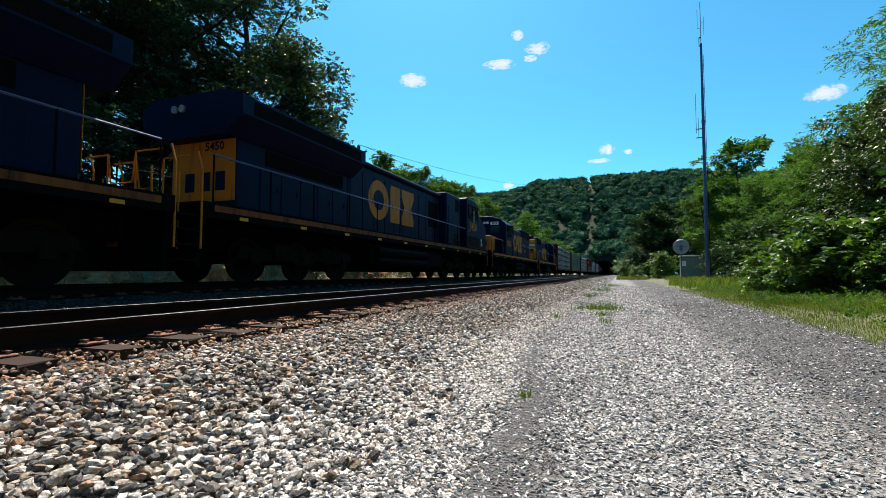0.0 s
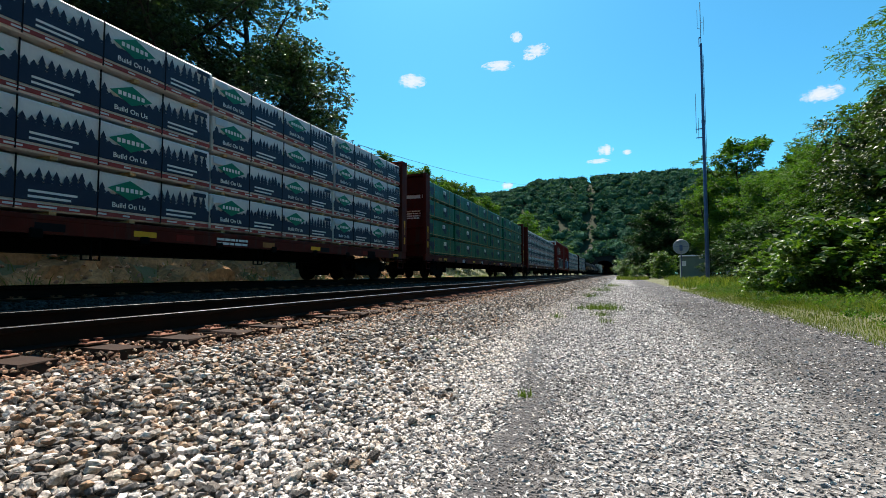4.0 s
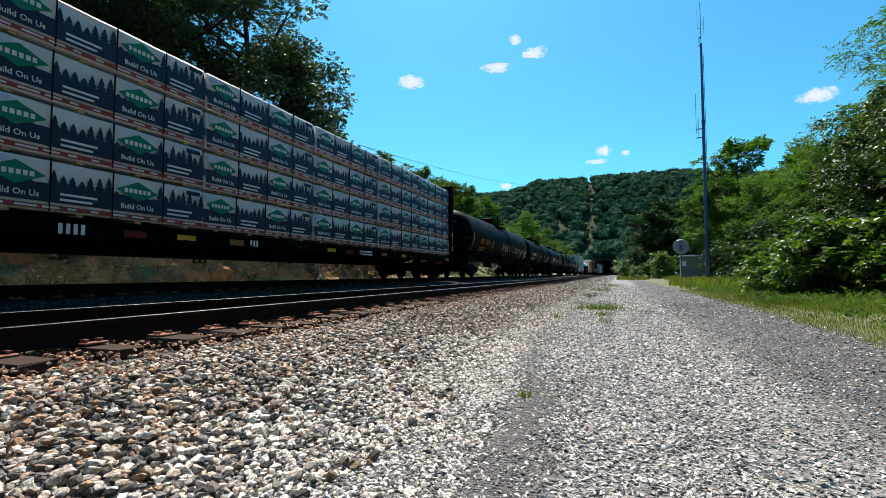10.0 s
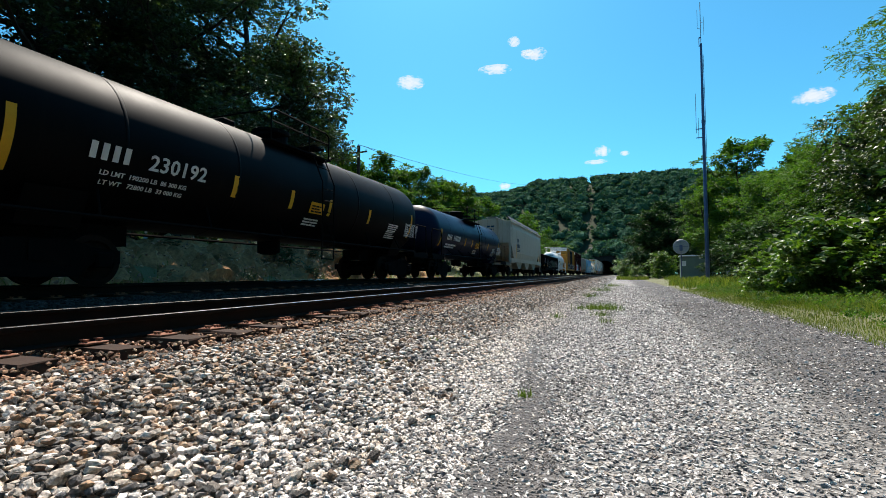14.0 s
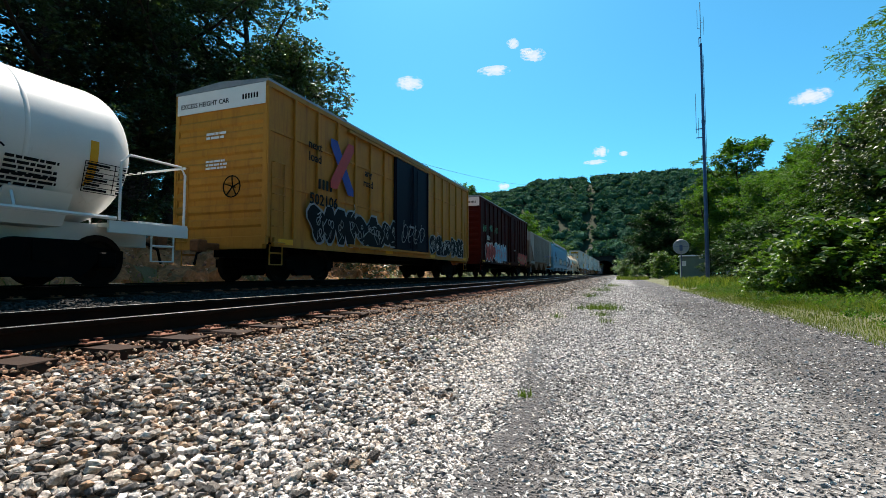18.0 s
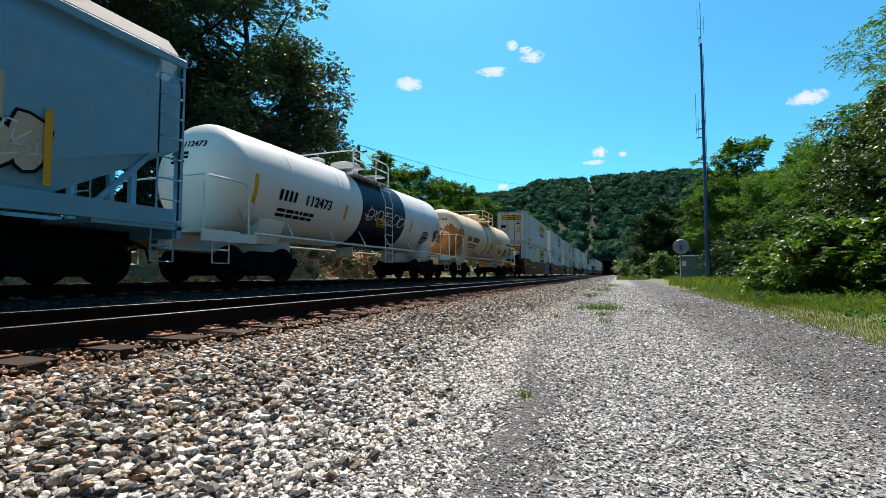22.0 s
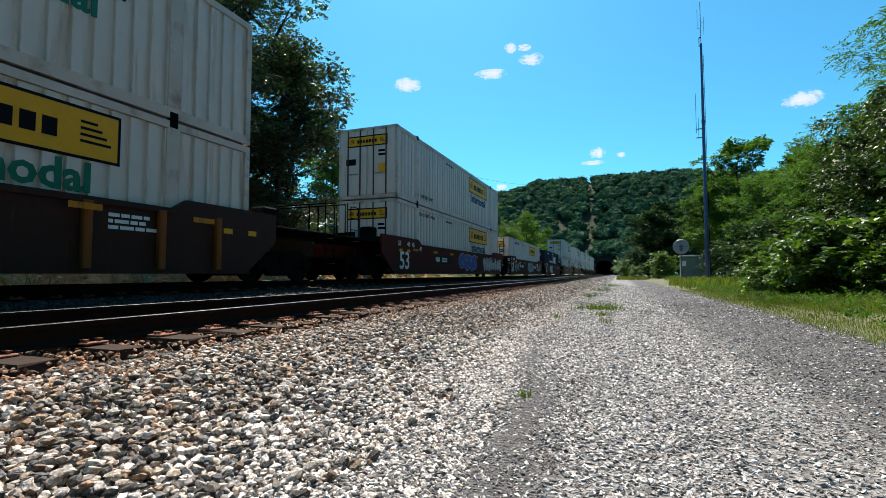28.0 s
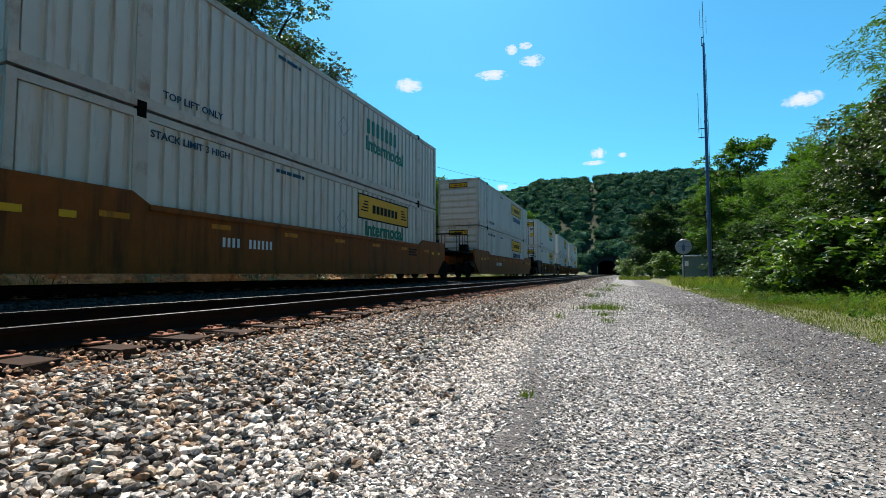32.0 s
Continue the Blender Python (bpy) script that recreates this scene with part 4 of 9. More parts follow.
    t6 = tree(6, 11.5, 3.4, 0.18, 17, 3400, 7, 0.34, 0.125, M["leaf_light"], bank, 0.1, "roadside trees", 1.5, 0.4, 0.15, 0.6)
    stand(t6, [(9.8, 30.5, 0.54), (9.9, 27.0, 0.6), (11.4, 33, 0.64), (11.9, 23.4, 0.72), (13.2, 28, 0.78), (10.0, 37, 0.62), (13, 36, 0.75), (11.4, 42, 0.72), (14.5, 31, 0.85), (14.2, 22.8, 1.1), (15.5, 25, 0.95), (18, 33, 0.95), (17, 17, 1.1), (21, 26, 1.1), (19, 42, 0.95),
               # these five stand out of view, added to cut the sky light
               (12.5, 10.5, 1.0), (11.5, 3, 1.05), (11.5, -12, 1.1), (12, -27, 1.2), (7, -42, 1.2)], rng)
    vine = "roadside tree smothered in hanging glossy vine leaves"
    t7 = tree(12, 7.6, 2.5, 0.2, 16, 2600, 8, 0.34, 0.115, M["leaf_vine"], vine, 0.3, "roadside trees", 1.25, 0.5, 0.75, 0.45)
    stand(t7, [(9.1, 19.6, 0.84), (9.8, 16.4, 0.95), (10.4, 22.6, 0.9), (11.5, 19.2, 1.1), (11.6, 15.2, 1.1), (12.5, 18.5, 1.2)], rng)
    heaven = "tall tree of heaven with long feathery compound leaves"
    t8 = tree(13, 12.5, 3.2, 0.16, 15, 2300, 15, 0.75, 0.1, M["leaf_light"], heaven, 0.45, "roadside trees", 2.1, 0.3, 0.3, 0.3)
    stand(t8, [(12.9, 24.6, 0.84), (13.2, 21.0, 0.96), (14.8, 27.5, 0.86)], rng)
    # dark saplings added where deep shade lies under the roadside trees
    under = tree(14, 4.6, 2.6, 0.08, 12, 1300, 7, 0.4, 0.2, M["leaf_dark"], "dark-leaved sapling added to fill the shade under the roadside trees", 0.02, "roadside undergrowth", name="sapling")
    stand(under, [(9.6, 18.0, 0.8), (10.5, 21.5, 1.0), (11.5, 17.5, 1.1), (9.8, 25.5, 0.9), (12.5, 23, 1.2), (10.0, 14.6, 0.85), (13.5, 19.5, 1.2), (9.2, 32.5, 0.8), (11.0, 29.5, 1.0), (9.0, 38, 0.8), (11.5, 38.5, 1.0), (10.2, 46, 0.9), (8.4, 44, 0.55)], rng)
    bush = tree(7, 2.5, 1.1, 0.035, 11, 330, 7, 0.42, 0.17, M["leaf_bush"], "bright broad-leaved shrub at the road's edge", 0.08, "roadside shrubs", 1.3, 0.5, 0.3, 0.55, "shrub", "shrub")
    stand(bush, [(5.3, 15.2, 0.78), (4.6, 15.6, 0.62), (6.0, 15.0, 0.85), (5.6, 17.6, 0.75), (4.4, 17.4, 0.5), (6.9, 16.6, 0.55), (5.6, 13.3, 0.5), (6.3, 12.8, 0.55), (7.4, 13.6, 0.45), (5.0, 20.5, 0.5), (6.6, 23.5, 0.5), (7.9, 29.5, 0.9), (8.6, 36, 0.9), 
                 (8.9, 12.0, 0.5), (9.6, 47, 0.9), (11.5, 49, 1.0), (2.2, 70, 0.7), (0.9, 80, 0.8), (5.6, 66, 1.2), (4.8, 67.5, 0.8), (1.2, 96, 1.2), (1.8, 120, 1.6)], rng)
    brush = tree(8, 2.4, 1.6, 0.04, 9, 420, 7, 0.4, 0.13, M["leaf_oak"], "low scrub on the bank beyond the tracks", 0.02, "bank scrub", name="shrub", category="shrub")
    stand(brush, [(-14.4 - rng.uniform(0, 3.8), 3 + 2.6 * i + rng.uniform(-1, 1), rng.uniform(0.4, 1.1) * (0.45 if 3 < i < 14 and i % 3 else 1)) for i in range(38)], rng)


woods()


def blades(name, pts, h0, h1, seed, material, width=0.012, tall=1.0):
    g = np.random.default_rng(seed)
    n = len(pts)
    h = g.uniform(h0, h1, n) * tall
    a = g.uniform(0, 2 * np.pi, n)
    lean = g.normal(0, 0.35, (n, 2)) * h[:, None]
    w = np.column_stack([np.cos(a), np.sin(a), np.zeros(n)]) * (width * g.uniform(0.6, 1.4, n))[:, None]
    mid = pts + np.column_stack([lean * 0.35, h * 0.6])
    tip = pts + np.column_stack([lean, h])
    v = np.stack([pts - w, pts + w, mid + w * 0.7, tip, mid - w * 0.7], 1).reshape(-1, 3)
    f = np.arange(n * 5).reshape(-1, 5)
    f = np.concatenate([f[:, [0, 1, 2]], f[:, [0, 2, 4]], f[:, [4, 2, 3]]])
    return piece(name, arrays_mesh(name, v, 3, f), material)


def grass():
    g = np.random.default_rng(8)

    def verge(n, x0, x1, y0, y1, k):
        p = np.column_stack([x0 + (x1 - x0) * g.uniform(0, 1, n), y0 + (y1 - y0) * g.uniform(0, 1, n) ** k])
        edge = 2.62 + 0.07 * np.clip(p[:, 1] - 24, 0, 60) + 0.12 * np.sin(p[:, 1] * 0.7) + 0.1 * np.sin(p[:, 1] * 2.1)
        patch = np.array([noise.noise((float(x) * 0.8, float(y) * 0.5, 9.0)) for x, y in p])
        p = p[(p[:, 0] > edge + g.exponential(0.35, len(p)) - 0.25) & (patch > g.uniform(-0.75, 0.35, len(p)))]
        return np.column_stack([p, [ground_z(float(x), float(y)) for x, y in p]])

    vp = np.concatenate([verge(60000, 2.5, 4.6, 4.5, 24, 1.2), verge(45000, 3.6, 9.0, 5.0, 24, 1.0), verge(14000, 2.6, 9.0, -7.0, 4.6, 1.0)])
    a = blades("verge_grass", vp, 0.03, 0.11, 1, M["grass"], 0.0035, 0.6 + np.clip(vp[:, 0] - 2.9, 0, 2.6) * 1.0)
    tagged(a, "sunlit green roadside grass with dry stems", "grass", kind="stuff")
    b = blades("far_grass", verge(16000, 2.8, 12.0, 24, 75, 1.0), 0.15, 0.5, 2, M["grass"], 0.025)
    tagged(b, "taller grass round the mast and hut", "grass", kind="stuff")
    wx, wy = 3.0 + g.gamma(2.2, 0.75, 700), 5.5 + 32 * g.uniform(0, 1, 700) ** 1.3
    wr = g.uniform(0.06, 0.26, 700)
    wc = [(x, y, ground_z(x, y) + r * 0.5) for x, y, r in zip(wx.tolist(), wy.tolist(), wr.tolist())]
    wd = piece("verge_weeds", leaf_mesh("verge_weeds", wc, wr, 22000, 0.034, 78, 0.2), M["leaf_light"])
    tagged(wd, "low broad-leaved weeds among the roadside grass", "weeds", kind="stuff")
    p = np.column_stack([g.uniform(-0.3, 3.6, 3500), g.uniform(64, 100, 3500)])
    c = blades("road_end_grass", np.column_stack([p, [ground_z(float(x), float(y)) for x, y in p]]), 0.2, 0.5, 3, M["grass"], 0.04)
    tagged(c, "patch of grass where the road bends away", "grass", kind="stuff")
    p = np.column_stack([-12.8 - g.exponential(1.2, 9000), g.uniform(2, 70, 9000)])
    d = blades("bank_grass", np.column_stack([p, [ground_z(float(x), float(y)) for x, y in p]]), 0.15, 0.5, 4, M["grass"], 0.014)
    tagged(d, "rough grass on the bank beyond the tracks", "grass", kind="stuff")
    c, r = [], []
    for _ in range(300):
        c.append((g.uniform(-62, -27), g.uniform(-25, 62), g.uniform(1.5, 6.5)))
        r.append(g.uniform(1.8, 3.0))
    u = piece("understorey", leaf_mesh("understorey", c, r, 30000, 0.62, 77, 0.2), M["leaf_oak"])
    tagged(u, "dark leafy understorey between the tree trunks", "undergrowth", kind="stuff")
    # tufts and weeds growing in the stones
    for i, (x, y, r, n, h) in enumerate(((-0.36, 10.4, 0.4, 420, 0.17), (-0.3, 8.9, 0.22, 90, 0.12), (-0.55, 2.93, 0.05, 26, 0.07), (-1.72, 4.3, 0.06, 30, 0.1), (-1.0, 8.2, 0.12, 50, 0.12),
                                          (-1.7, 3.2, 0.04, 18, 0.06), (-0.75, 10.5, 0.2, 70, 0.12), (-0.9, 16, 0.3, 110, 0.18), (-0.7, 22, 0.5, 160, 0.22), (-0.4, 30, 0.6, 200, 0.25), (-2.2, 4.9, 0.05, 20, 0.06), (-0.2, 7.6, 0.12, 40, 0.1))):
        q = np.column_stack([g.normal(x, r * 0.5, n), g.normal(y, r * 0.6, n)])
        t = blades("weed_tuft", np.column_stack([q, [ground_z(float(u), float(w)) + 0.01 for u, w in q]]), h * 0.4, h, 20 + i, M["weed"], 0.003 + h * 0.006)
        tagged(t, "small green weed tuft growing through the stones", "weed", "weeds in the stones", "stuff")


grass()


# ---- hill, tunnel ----
def ridge(az):
    """Height of the skyline as a slope, by the direction in degrees left of the line."""
    pts = [(-40, 0.2), (-14, 0.225), (-7, 0.228), (-3, 0.221), (3, 0.2155), (6, 0.212), (9, 0.205), (12.5, 0.186), (15, 0.178), (18, 0.18), (24, 0.165), (40, 0.13), (60, 0.1)]
    for (a, s), (b, t) in zip(pts, pts[1:]):
        if a <= az <= b:
            return s + (t - s) * (az - a) / (b - a)
    return 0.12


RIDGE_Y = 430.0


def hill_z(x, y):
    az = math.degrees(math.atan2(-x, max(1.0, y)))
    top = ridge(az) * math.hypot(x, RIDGE_Y) * 0.985 * math.cos(math.radians(az - 20.57)) - 7.0
    up = smooth(256, RIDGE_Y, y) * 0.55 + 0.45 * min(1.0, max(0.0, (y - 256) / (RIDGE_Y - 256)))
    z = top * up * (1 - 0.5 * smooth(RIDGE_Y, 700, y))
    return z + 1.6 + 3.0 * noise.noise((x * 0.02, y * 0.02, 5.0)) * min(1, up * 4)


def build_hill():
    xs = list(range(-420, -20, 20)) + [-16.5, -13.5, -11, -8, -5, -2, 0.5, 4] + list(range(10, 330, 20))
    ys = [256, 262, 270, 280, 292] + list(range(305, 720, 15))
    verts = [(x, y, hill_z(x, y)) for y in ys for x in xs]
    n = len(xs)
    faces = []
    for j in range(len(ys) - 1):
        for i in range(n - 1):
            if ys[j] < 285 and -13.6 < xs[i] and xs[i + 1] < 0.6:
                continue
            faces.append((j * n + i, j * n + i + 1, (j + 1) * n + i + 1, (j + 1) * n + i))
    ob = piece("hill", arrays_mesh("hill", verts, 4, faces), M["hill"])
    tagged(ob, "steep wooded hill with a cleared power-line strip", "hill", kind="structure")
    g = np.random.default_rng(31)
    pts = []
    while len(pts) < 4600:
        x, y = g.uniform(-330, 190), 262 + (468 - 262) * g.uniform(0, 1) ** 0.85
        r = g.uniform(2.4, 4.6)
        if abs(x + 0.0535 * y) < r * 0.85 + 0.15:
            continue
        over = y < 300 and -15 < x < 2
        pts.append((x, y, (10.5 + (max(y, 262) - 258) * 0.12 if over else hill_z(x, y)) + g.uniform(2.5, 5.0), r))
    for _ in range(60):
        y = g.uniform(275, 470)
        pts.append((-0.0535 * y + g.uniform(-1.6, 1.6), y, hill_z(-0.0535 * y, y) + 0.4, g.uniform(0.6, 1.3)))
    for _ in range(150):
        u = g.uniform(0, 1)
        if u < 0.3:
            pts.append((g.uniform(-14, 1), g.uniform(255.5, 262), g.uniform(11.2, 15), g.uniform(1.4, 2.4)))
        else:
            pts.append((g.uniform(-30, -14.5) if u < 0.65 else g.uniform(1.5, 14), g.uniform(246, 260), g.uniform(1.5, 11), g.uniform(1.8, 3.2)))
    pts = np.array(pts)
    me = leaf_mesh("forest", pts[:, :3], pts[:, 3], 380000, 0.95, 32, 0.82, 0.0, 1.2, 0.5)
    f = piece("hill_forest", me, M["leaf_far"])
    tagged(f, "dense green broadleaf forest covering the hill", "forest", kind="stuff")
    # the solid mass of each crown under its leaves
    ico = bmesh.new()
    bmesh.ops.create_icosphere(ico, subdivisions=2, radius=1.0)
    ico.verts.index_update()
    base = np.array([v.co[:] for v in ico.verts])
    tri = np.array([[v.index for v in fc.verts] for fc in ico.faces])
    ico.free()
    lump = 1 + 0.22 * g.normal(0, 1, (len(pts), len(base)))
    vs = base[None] * lump[:, :, None] * pts[:, 3][:, None, None] * np.array([0.8, 0.8, 0.62]) + (pts[:, :3] - np.array([0, 0, 0.5]))[:, None, :]
    fs = tri[None] + (np.arange(len(pts)) * len(base))[:, None, None]
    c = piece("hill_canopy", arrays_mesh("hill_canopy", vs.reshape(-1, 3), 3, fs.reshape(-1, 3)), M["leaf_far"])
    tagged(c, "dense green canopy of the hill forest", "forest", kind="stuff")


build_hill()


def tunnel():
    y0 = 258.0
    cx = (NEAR + FAR) / 2 + bend(y0)
    t = thing("tunnel_portal", "dark stone railway tunnel mouth at the foot of the hill", "tunnel", kind="structure")
    t.location = (cx, y0, 0)
    arch = [(-4.6, -0.3)] + [(4.6 * math.cos(math.pi - math.pi * k / 14), 4.4 + 3.4 * math.sin(math.pi * k / 14)) for k in range(15)] + [(4.6, -0.3)]
    outer = [(-7.5, -0.3), (-7.5, 9.4), (7.5, 9.4), (7.5, -0.3)]
    bm = bmesh.new()
    # wall with the arch cut through it: quads between arch and outline
    rim = [(-7.5, -0.3)] + [(max(-7.5, min(7.5, x * 1.9)), 9.4 if 0 < k < 16 else 0) for k, (x, z) in enumerate(arch[1:-1], 1)] + [(7.5, -0.3)]
    for face_y, depth in ((0.0, 1.2),):
        a = [bm.verts.new((x, face_y, z)) for x, z in arch]
        b = [bm.verts.new((x, face_y, z)) for x, z in rim]
        a2 = [bm.verts.new((x, face_y + depth, z)) for x, z in arch]
        for i in range(len(arch) - 1):
            bm.faces.new((a[i], a[i + 1], b[i + 1], b[i]))
            bm.faces.new((a[i], a2[i], a2[i + 1], a[i + 1]))
    box(bm, -7.9, 7.9, -0.25, 1.4, 9.4, 9.9)
    prism(bm, [(0.3, 8.3), (0.3, 10.2), (38, 17.0), (38, 8.3)], "x", -9.5, 9.5)
    part("portal_wall", bm, M["soot"], t)
    bore = bmesh.new()
    ring = [[bore.verts.new((x * 0.995, yy, z)) for x, z in arch] for yy in (1.2, 500.0)]
    for i in range(len(arch) - 1):
        bore.faces.new((ring[0][i], ring[1][i], ring[1][i + 1], ring[0][i + 1]))
    bore.faces.new(ring[1])
    part("bore", bore, M["soot"], t, "unlit sooty tunnel lining")


tunnel()


# ---- mast, hut, poles ----
def mast():
    x, y = 6.45, 41.3
    t = thing("radio_mast", "tall blue-grey tapered steel radio mast with whip antennas", "mast")
    t.location = (x, y, ground_z(x, y) - 0.05)
    bm = bmesh.new()
    lathe(bm, [(0, 0.15), (5, 0.138), (5.02, 0.162), (5.25, 0.162), (5.27, 0.135), (12.5, 0.112), (12.52, 0.132), (12.7, 0.132), (12.72, 0.108), (18.9, 0.08)], 14, "z")
    part("pole", bm, M["pole"], t, "", True)
    part("base_flange", lathe(bmesh.new(), [(0, 0.34), (0.06, 0.34), (0.08, 0.22), (0.2, 0.2)], 14, "z"), M["pole"], t)
    part("top_antenna", tubes([[(0, 0, 18.8), (0, 0, 22.3)]], 0.028, 6), M["grey"], t, "slender whip antenna")
    for s in (-0.22, 0.22):
        part("dipole", tubes([[(s, 0, 19.6 if s > 0 else 20.2), (s, 0, 21.1 if s > 0 else 21.7)], [(0, 0, 20.4 + s), (s, 0, 20.4 + s)]], 0.014, 5), M["grey"], t)
    part("top_clamp", boxes((-0.16, 0.02, -0.04, 0.04, 18.7, 18.76), (-0.16, -0.12, -0.04, 0.04, 18.7, 19.4), (-0.16, 0.02, -0.04, 0.04, 19.36, 19.42)), M["pole"], t)
    part("side_antenna", tubes([[(-0.5, 0, 11.7), (-0.5, 0, 14.9)]], 0.02, 6), M["grey"], t, "slender whip antenna")
    part("side_antenna", tubes([[(-0.34, 0, 11.2), (-0.34, 0, 12.9)]], 0.016, 6), M["grey"], t)
    for z in (12.0, 11.3):
        part("bracket", boxes((-0.54, -0.1, -0.03, 0.03, z, z + 0.06)), M["pole"], t)
    part("cable", tubes([[(0.2, 0, 0.1), (0.19, 0, 6), (0.17, 0, 12), (0.13, 0, 18)]], 0.018, 5), M["black"], t)


mast()


def hut():
    t = thing("equipment_hut", "grey-green metal equipment hut with a flat pale roof", "shed")
    t.matrix_basis = pose(6.6, 47.5, 0.15, 0, 0, -4)
    part("walls", boxes((-1.35, 1.35, -1.0, 1.0, 0, 2.15), bevel=0.02), M["shed"], t)
    part("roof", boxes((-1.48, 1.48, -1.12, 1.12, 2.15, 2.27), bevel=0.02), M["box_pale"], t, "pale overhanging roof slab")
    part("door", boxes((-0.2, 0.7, -1.04, -1.0, 0.1, 2.0), bevel=0.008), M["shed"], t)
    part("door_handle", boxes((0.58, 0.63, -1.08, -1.04, 0.95, 1.1)), M["black"], t)
    part("wall_box", boxes((-1.25, -0.95, -1.12, -1.0, 1.3, 1.75), bevel=0.01), M["white"], t, "small white meter box")
    for y in (-0.96, 0.96):
        part("corner_trim", boxes((-1.38, -1.33, y - 0.05, y + 0.05, 0, 2.15)), M["shed"], t)
    d = thing("dish_antenna", "round mesh dish antenna on a thin post beside the hut", "antenna")
    d.matrix_basis = pose(5.05, 45.0, 0.15, 0, 0, -8)
    part("post", tubes([[(0, 0.12, 0), (0, 0.12, 2.7)]], 0.05, 8), M["pole"], d)
    part("dish", lathe(bmesh.new(), [(0.0, 0.62), (0.04, 0.64), (0.1, 0.5), (0.16, 0.3), (0.19, 0.02)], 28, "y", (0, 0, 2.95)), M["grey"], d, "round grey reflector", True)
    part("mount", boxes((-0.12, 0.12, -0.1, 0.2, 2.6, 3.1), bevel=0.02), M["pole"], d)
    part("rib", tubes([[(-0.55, -0.02, 2.95), (0.55, -0.02, 2.95)], [(0, -0.02, 2.4), (0, -0.02, 3.5)], [(-0.4, -0.02, 3.35), (0.4, -0.02, 3.35)]], 0.015, 5), M["pole"], d)
    u = thing("utility_cabinet", "small blue-grey metal utility cabinet in tall grass", "cabinet")
    u.matrix_basis = pose(7.9, 40.2, 0.2, 0, 0, -6)
    part("housing", boxes((-0.25, 0.25, -0.2, 0.2, 0, 0.95), bevel=0.02), M["pole"], u)
    part("lid", boxes((-0.28, 0.28, -0.23, 0.23, 0.95, 1.0), bevel=0.01), M["grey"], u)
    part("conduit", tubes([[(-0.34, 0, 0), (-0.34, 0, 1.2)]], 0.03, 6), M["grey"], u)


hut()


def power_line():
    p = thing("utility_pole", "weathered wooden utility pole with crossarm above the trees", "utility pole")
    p.location = (-23.1, 38.6, 1.6)
    part("pole", tubes([[(0, 0, 0), (0, 0, 11.4)]], 0.16, 8), M["bark"], p)
    part("crossarm", boxes((-0.9, 0.9, -0.06, 0.06, 10.7, 10.82)), M["bark"], p)
    for x in (-0.8, 0.8, 0.0):
        part("insulator", lathe(bmesh.new(), [(0, 0.03), (0.05, 0.06), (0.12, 0.05), (0.18, 0.03)], 8, "z", (x, 0, 11.4 if x == 0 else 10.82)), M["grey"], p)
    top = Vector((-23.1, 38.6, 13.1))
    for k, (goal, sag) in enumerate(((Vector((-31, 298, 64)), 5.5), (Vector((-40, 290, 45)), 4.0))):
        w = thing("power_cable", "thin dark overhead cable strung across to the hill", "cable", "overhead cables")
        start = top + Vector((0.8 * k, 0, -0.3 * k))
        pts = [start.lerp(goal, i / 24) - Vector((0, 0, sag * 4 * (i / 24) * (1 - i / 24))) for i in range(25)]
        part("strand", tubes([pts], 0.022, 4), M["black"], w)


power_line()


def rock_bank():
    """The eroded cutting behind the far track."""
    g = random.Random(41)
    xs = [-14.0 - 0.23 * i for i in range(21)]
    hs = [2.05 * smooth(-14.0, -17.6, x) + 0.12 * (1 - smooth(-14.0, -17.6, x)) for x in xs]
    ys = [4 + 0.26 * i for i in range(150)]
    verts = []
    for y in ys:
        swell = smooth(4, 9, y) * (1 - smooth(30, 42, y))
        for x, h in zip(xs, hs):
            n = noise.noise((x * 0.9, y * 0.8, 2.0)) + 0.5 * noise.noise((x * 2.3, y * 2.1, 7.0)) + 0.3 * noise.noise((x * 5.0, y * 4.5, 4.0))
            verts.append((x + 0.5 * n, y, level(x) - 0.05 + (h - level(x) + 0.15 + 0.5 * n) * swell))
    n = len(xs)
    faces = [(j * n + i, j * n + i + 1, (j + 1) * n + i + 1, (j + 1) * n + i) for j in range(len(ys) - 1) for i in range(n - 1)]
    ob = piece("earth_bank", arrays_mesh("earth_bank", verts, 4, faces), M["bank"])
    tagged(ob, "eroded brown earth and rock bank with sparse weeds", "bank", kind="structure")
    rocks = [convex_rock(g) for _ in range(6)]
    q = np.random.default_rng(42)
    p = np.column_stack([q.uniform(-16.2, -12.6, 2200), q.uniform(6, 38, 2200)])
    s = q.uniform(0.04, 0.2, 2200)
    z = np.array([ground_z(float(x), float(y)) for x, y in p]) + np.clip(-14.2 - p[:, 0], 0, 2) * 0.75
    r = scatter("bank_rubble", rocks, np.column_stack([p, z]), s, 43, M["stone_rusty"])
    tagged(r, "brown rubble fallen from the bank", "rubble", kind="stuff")


rock_bank()


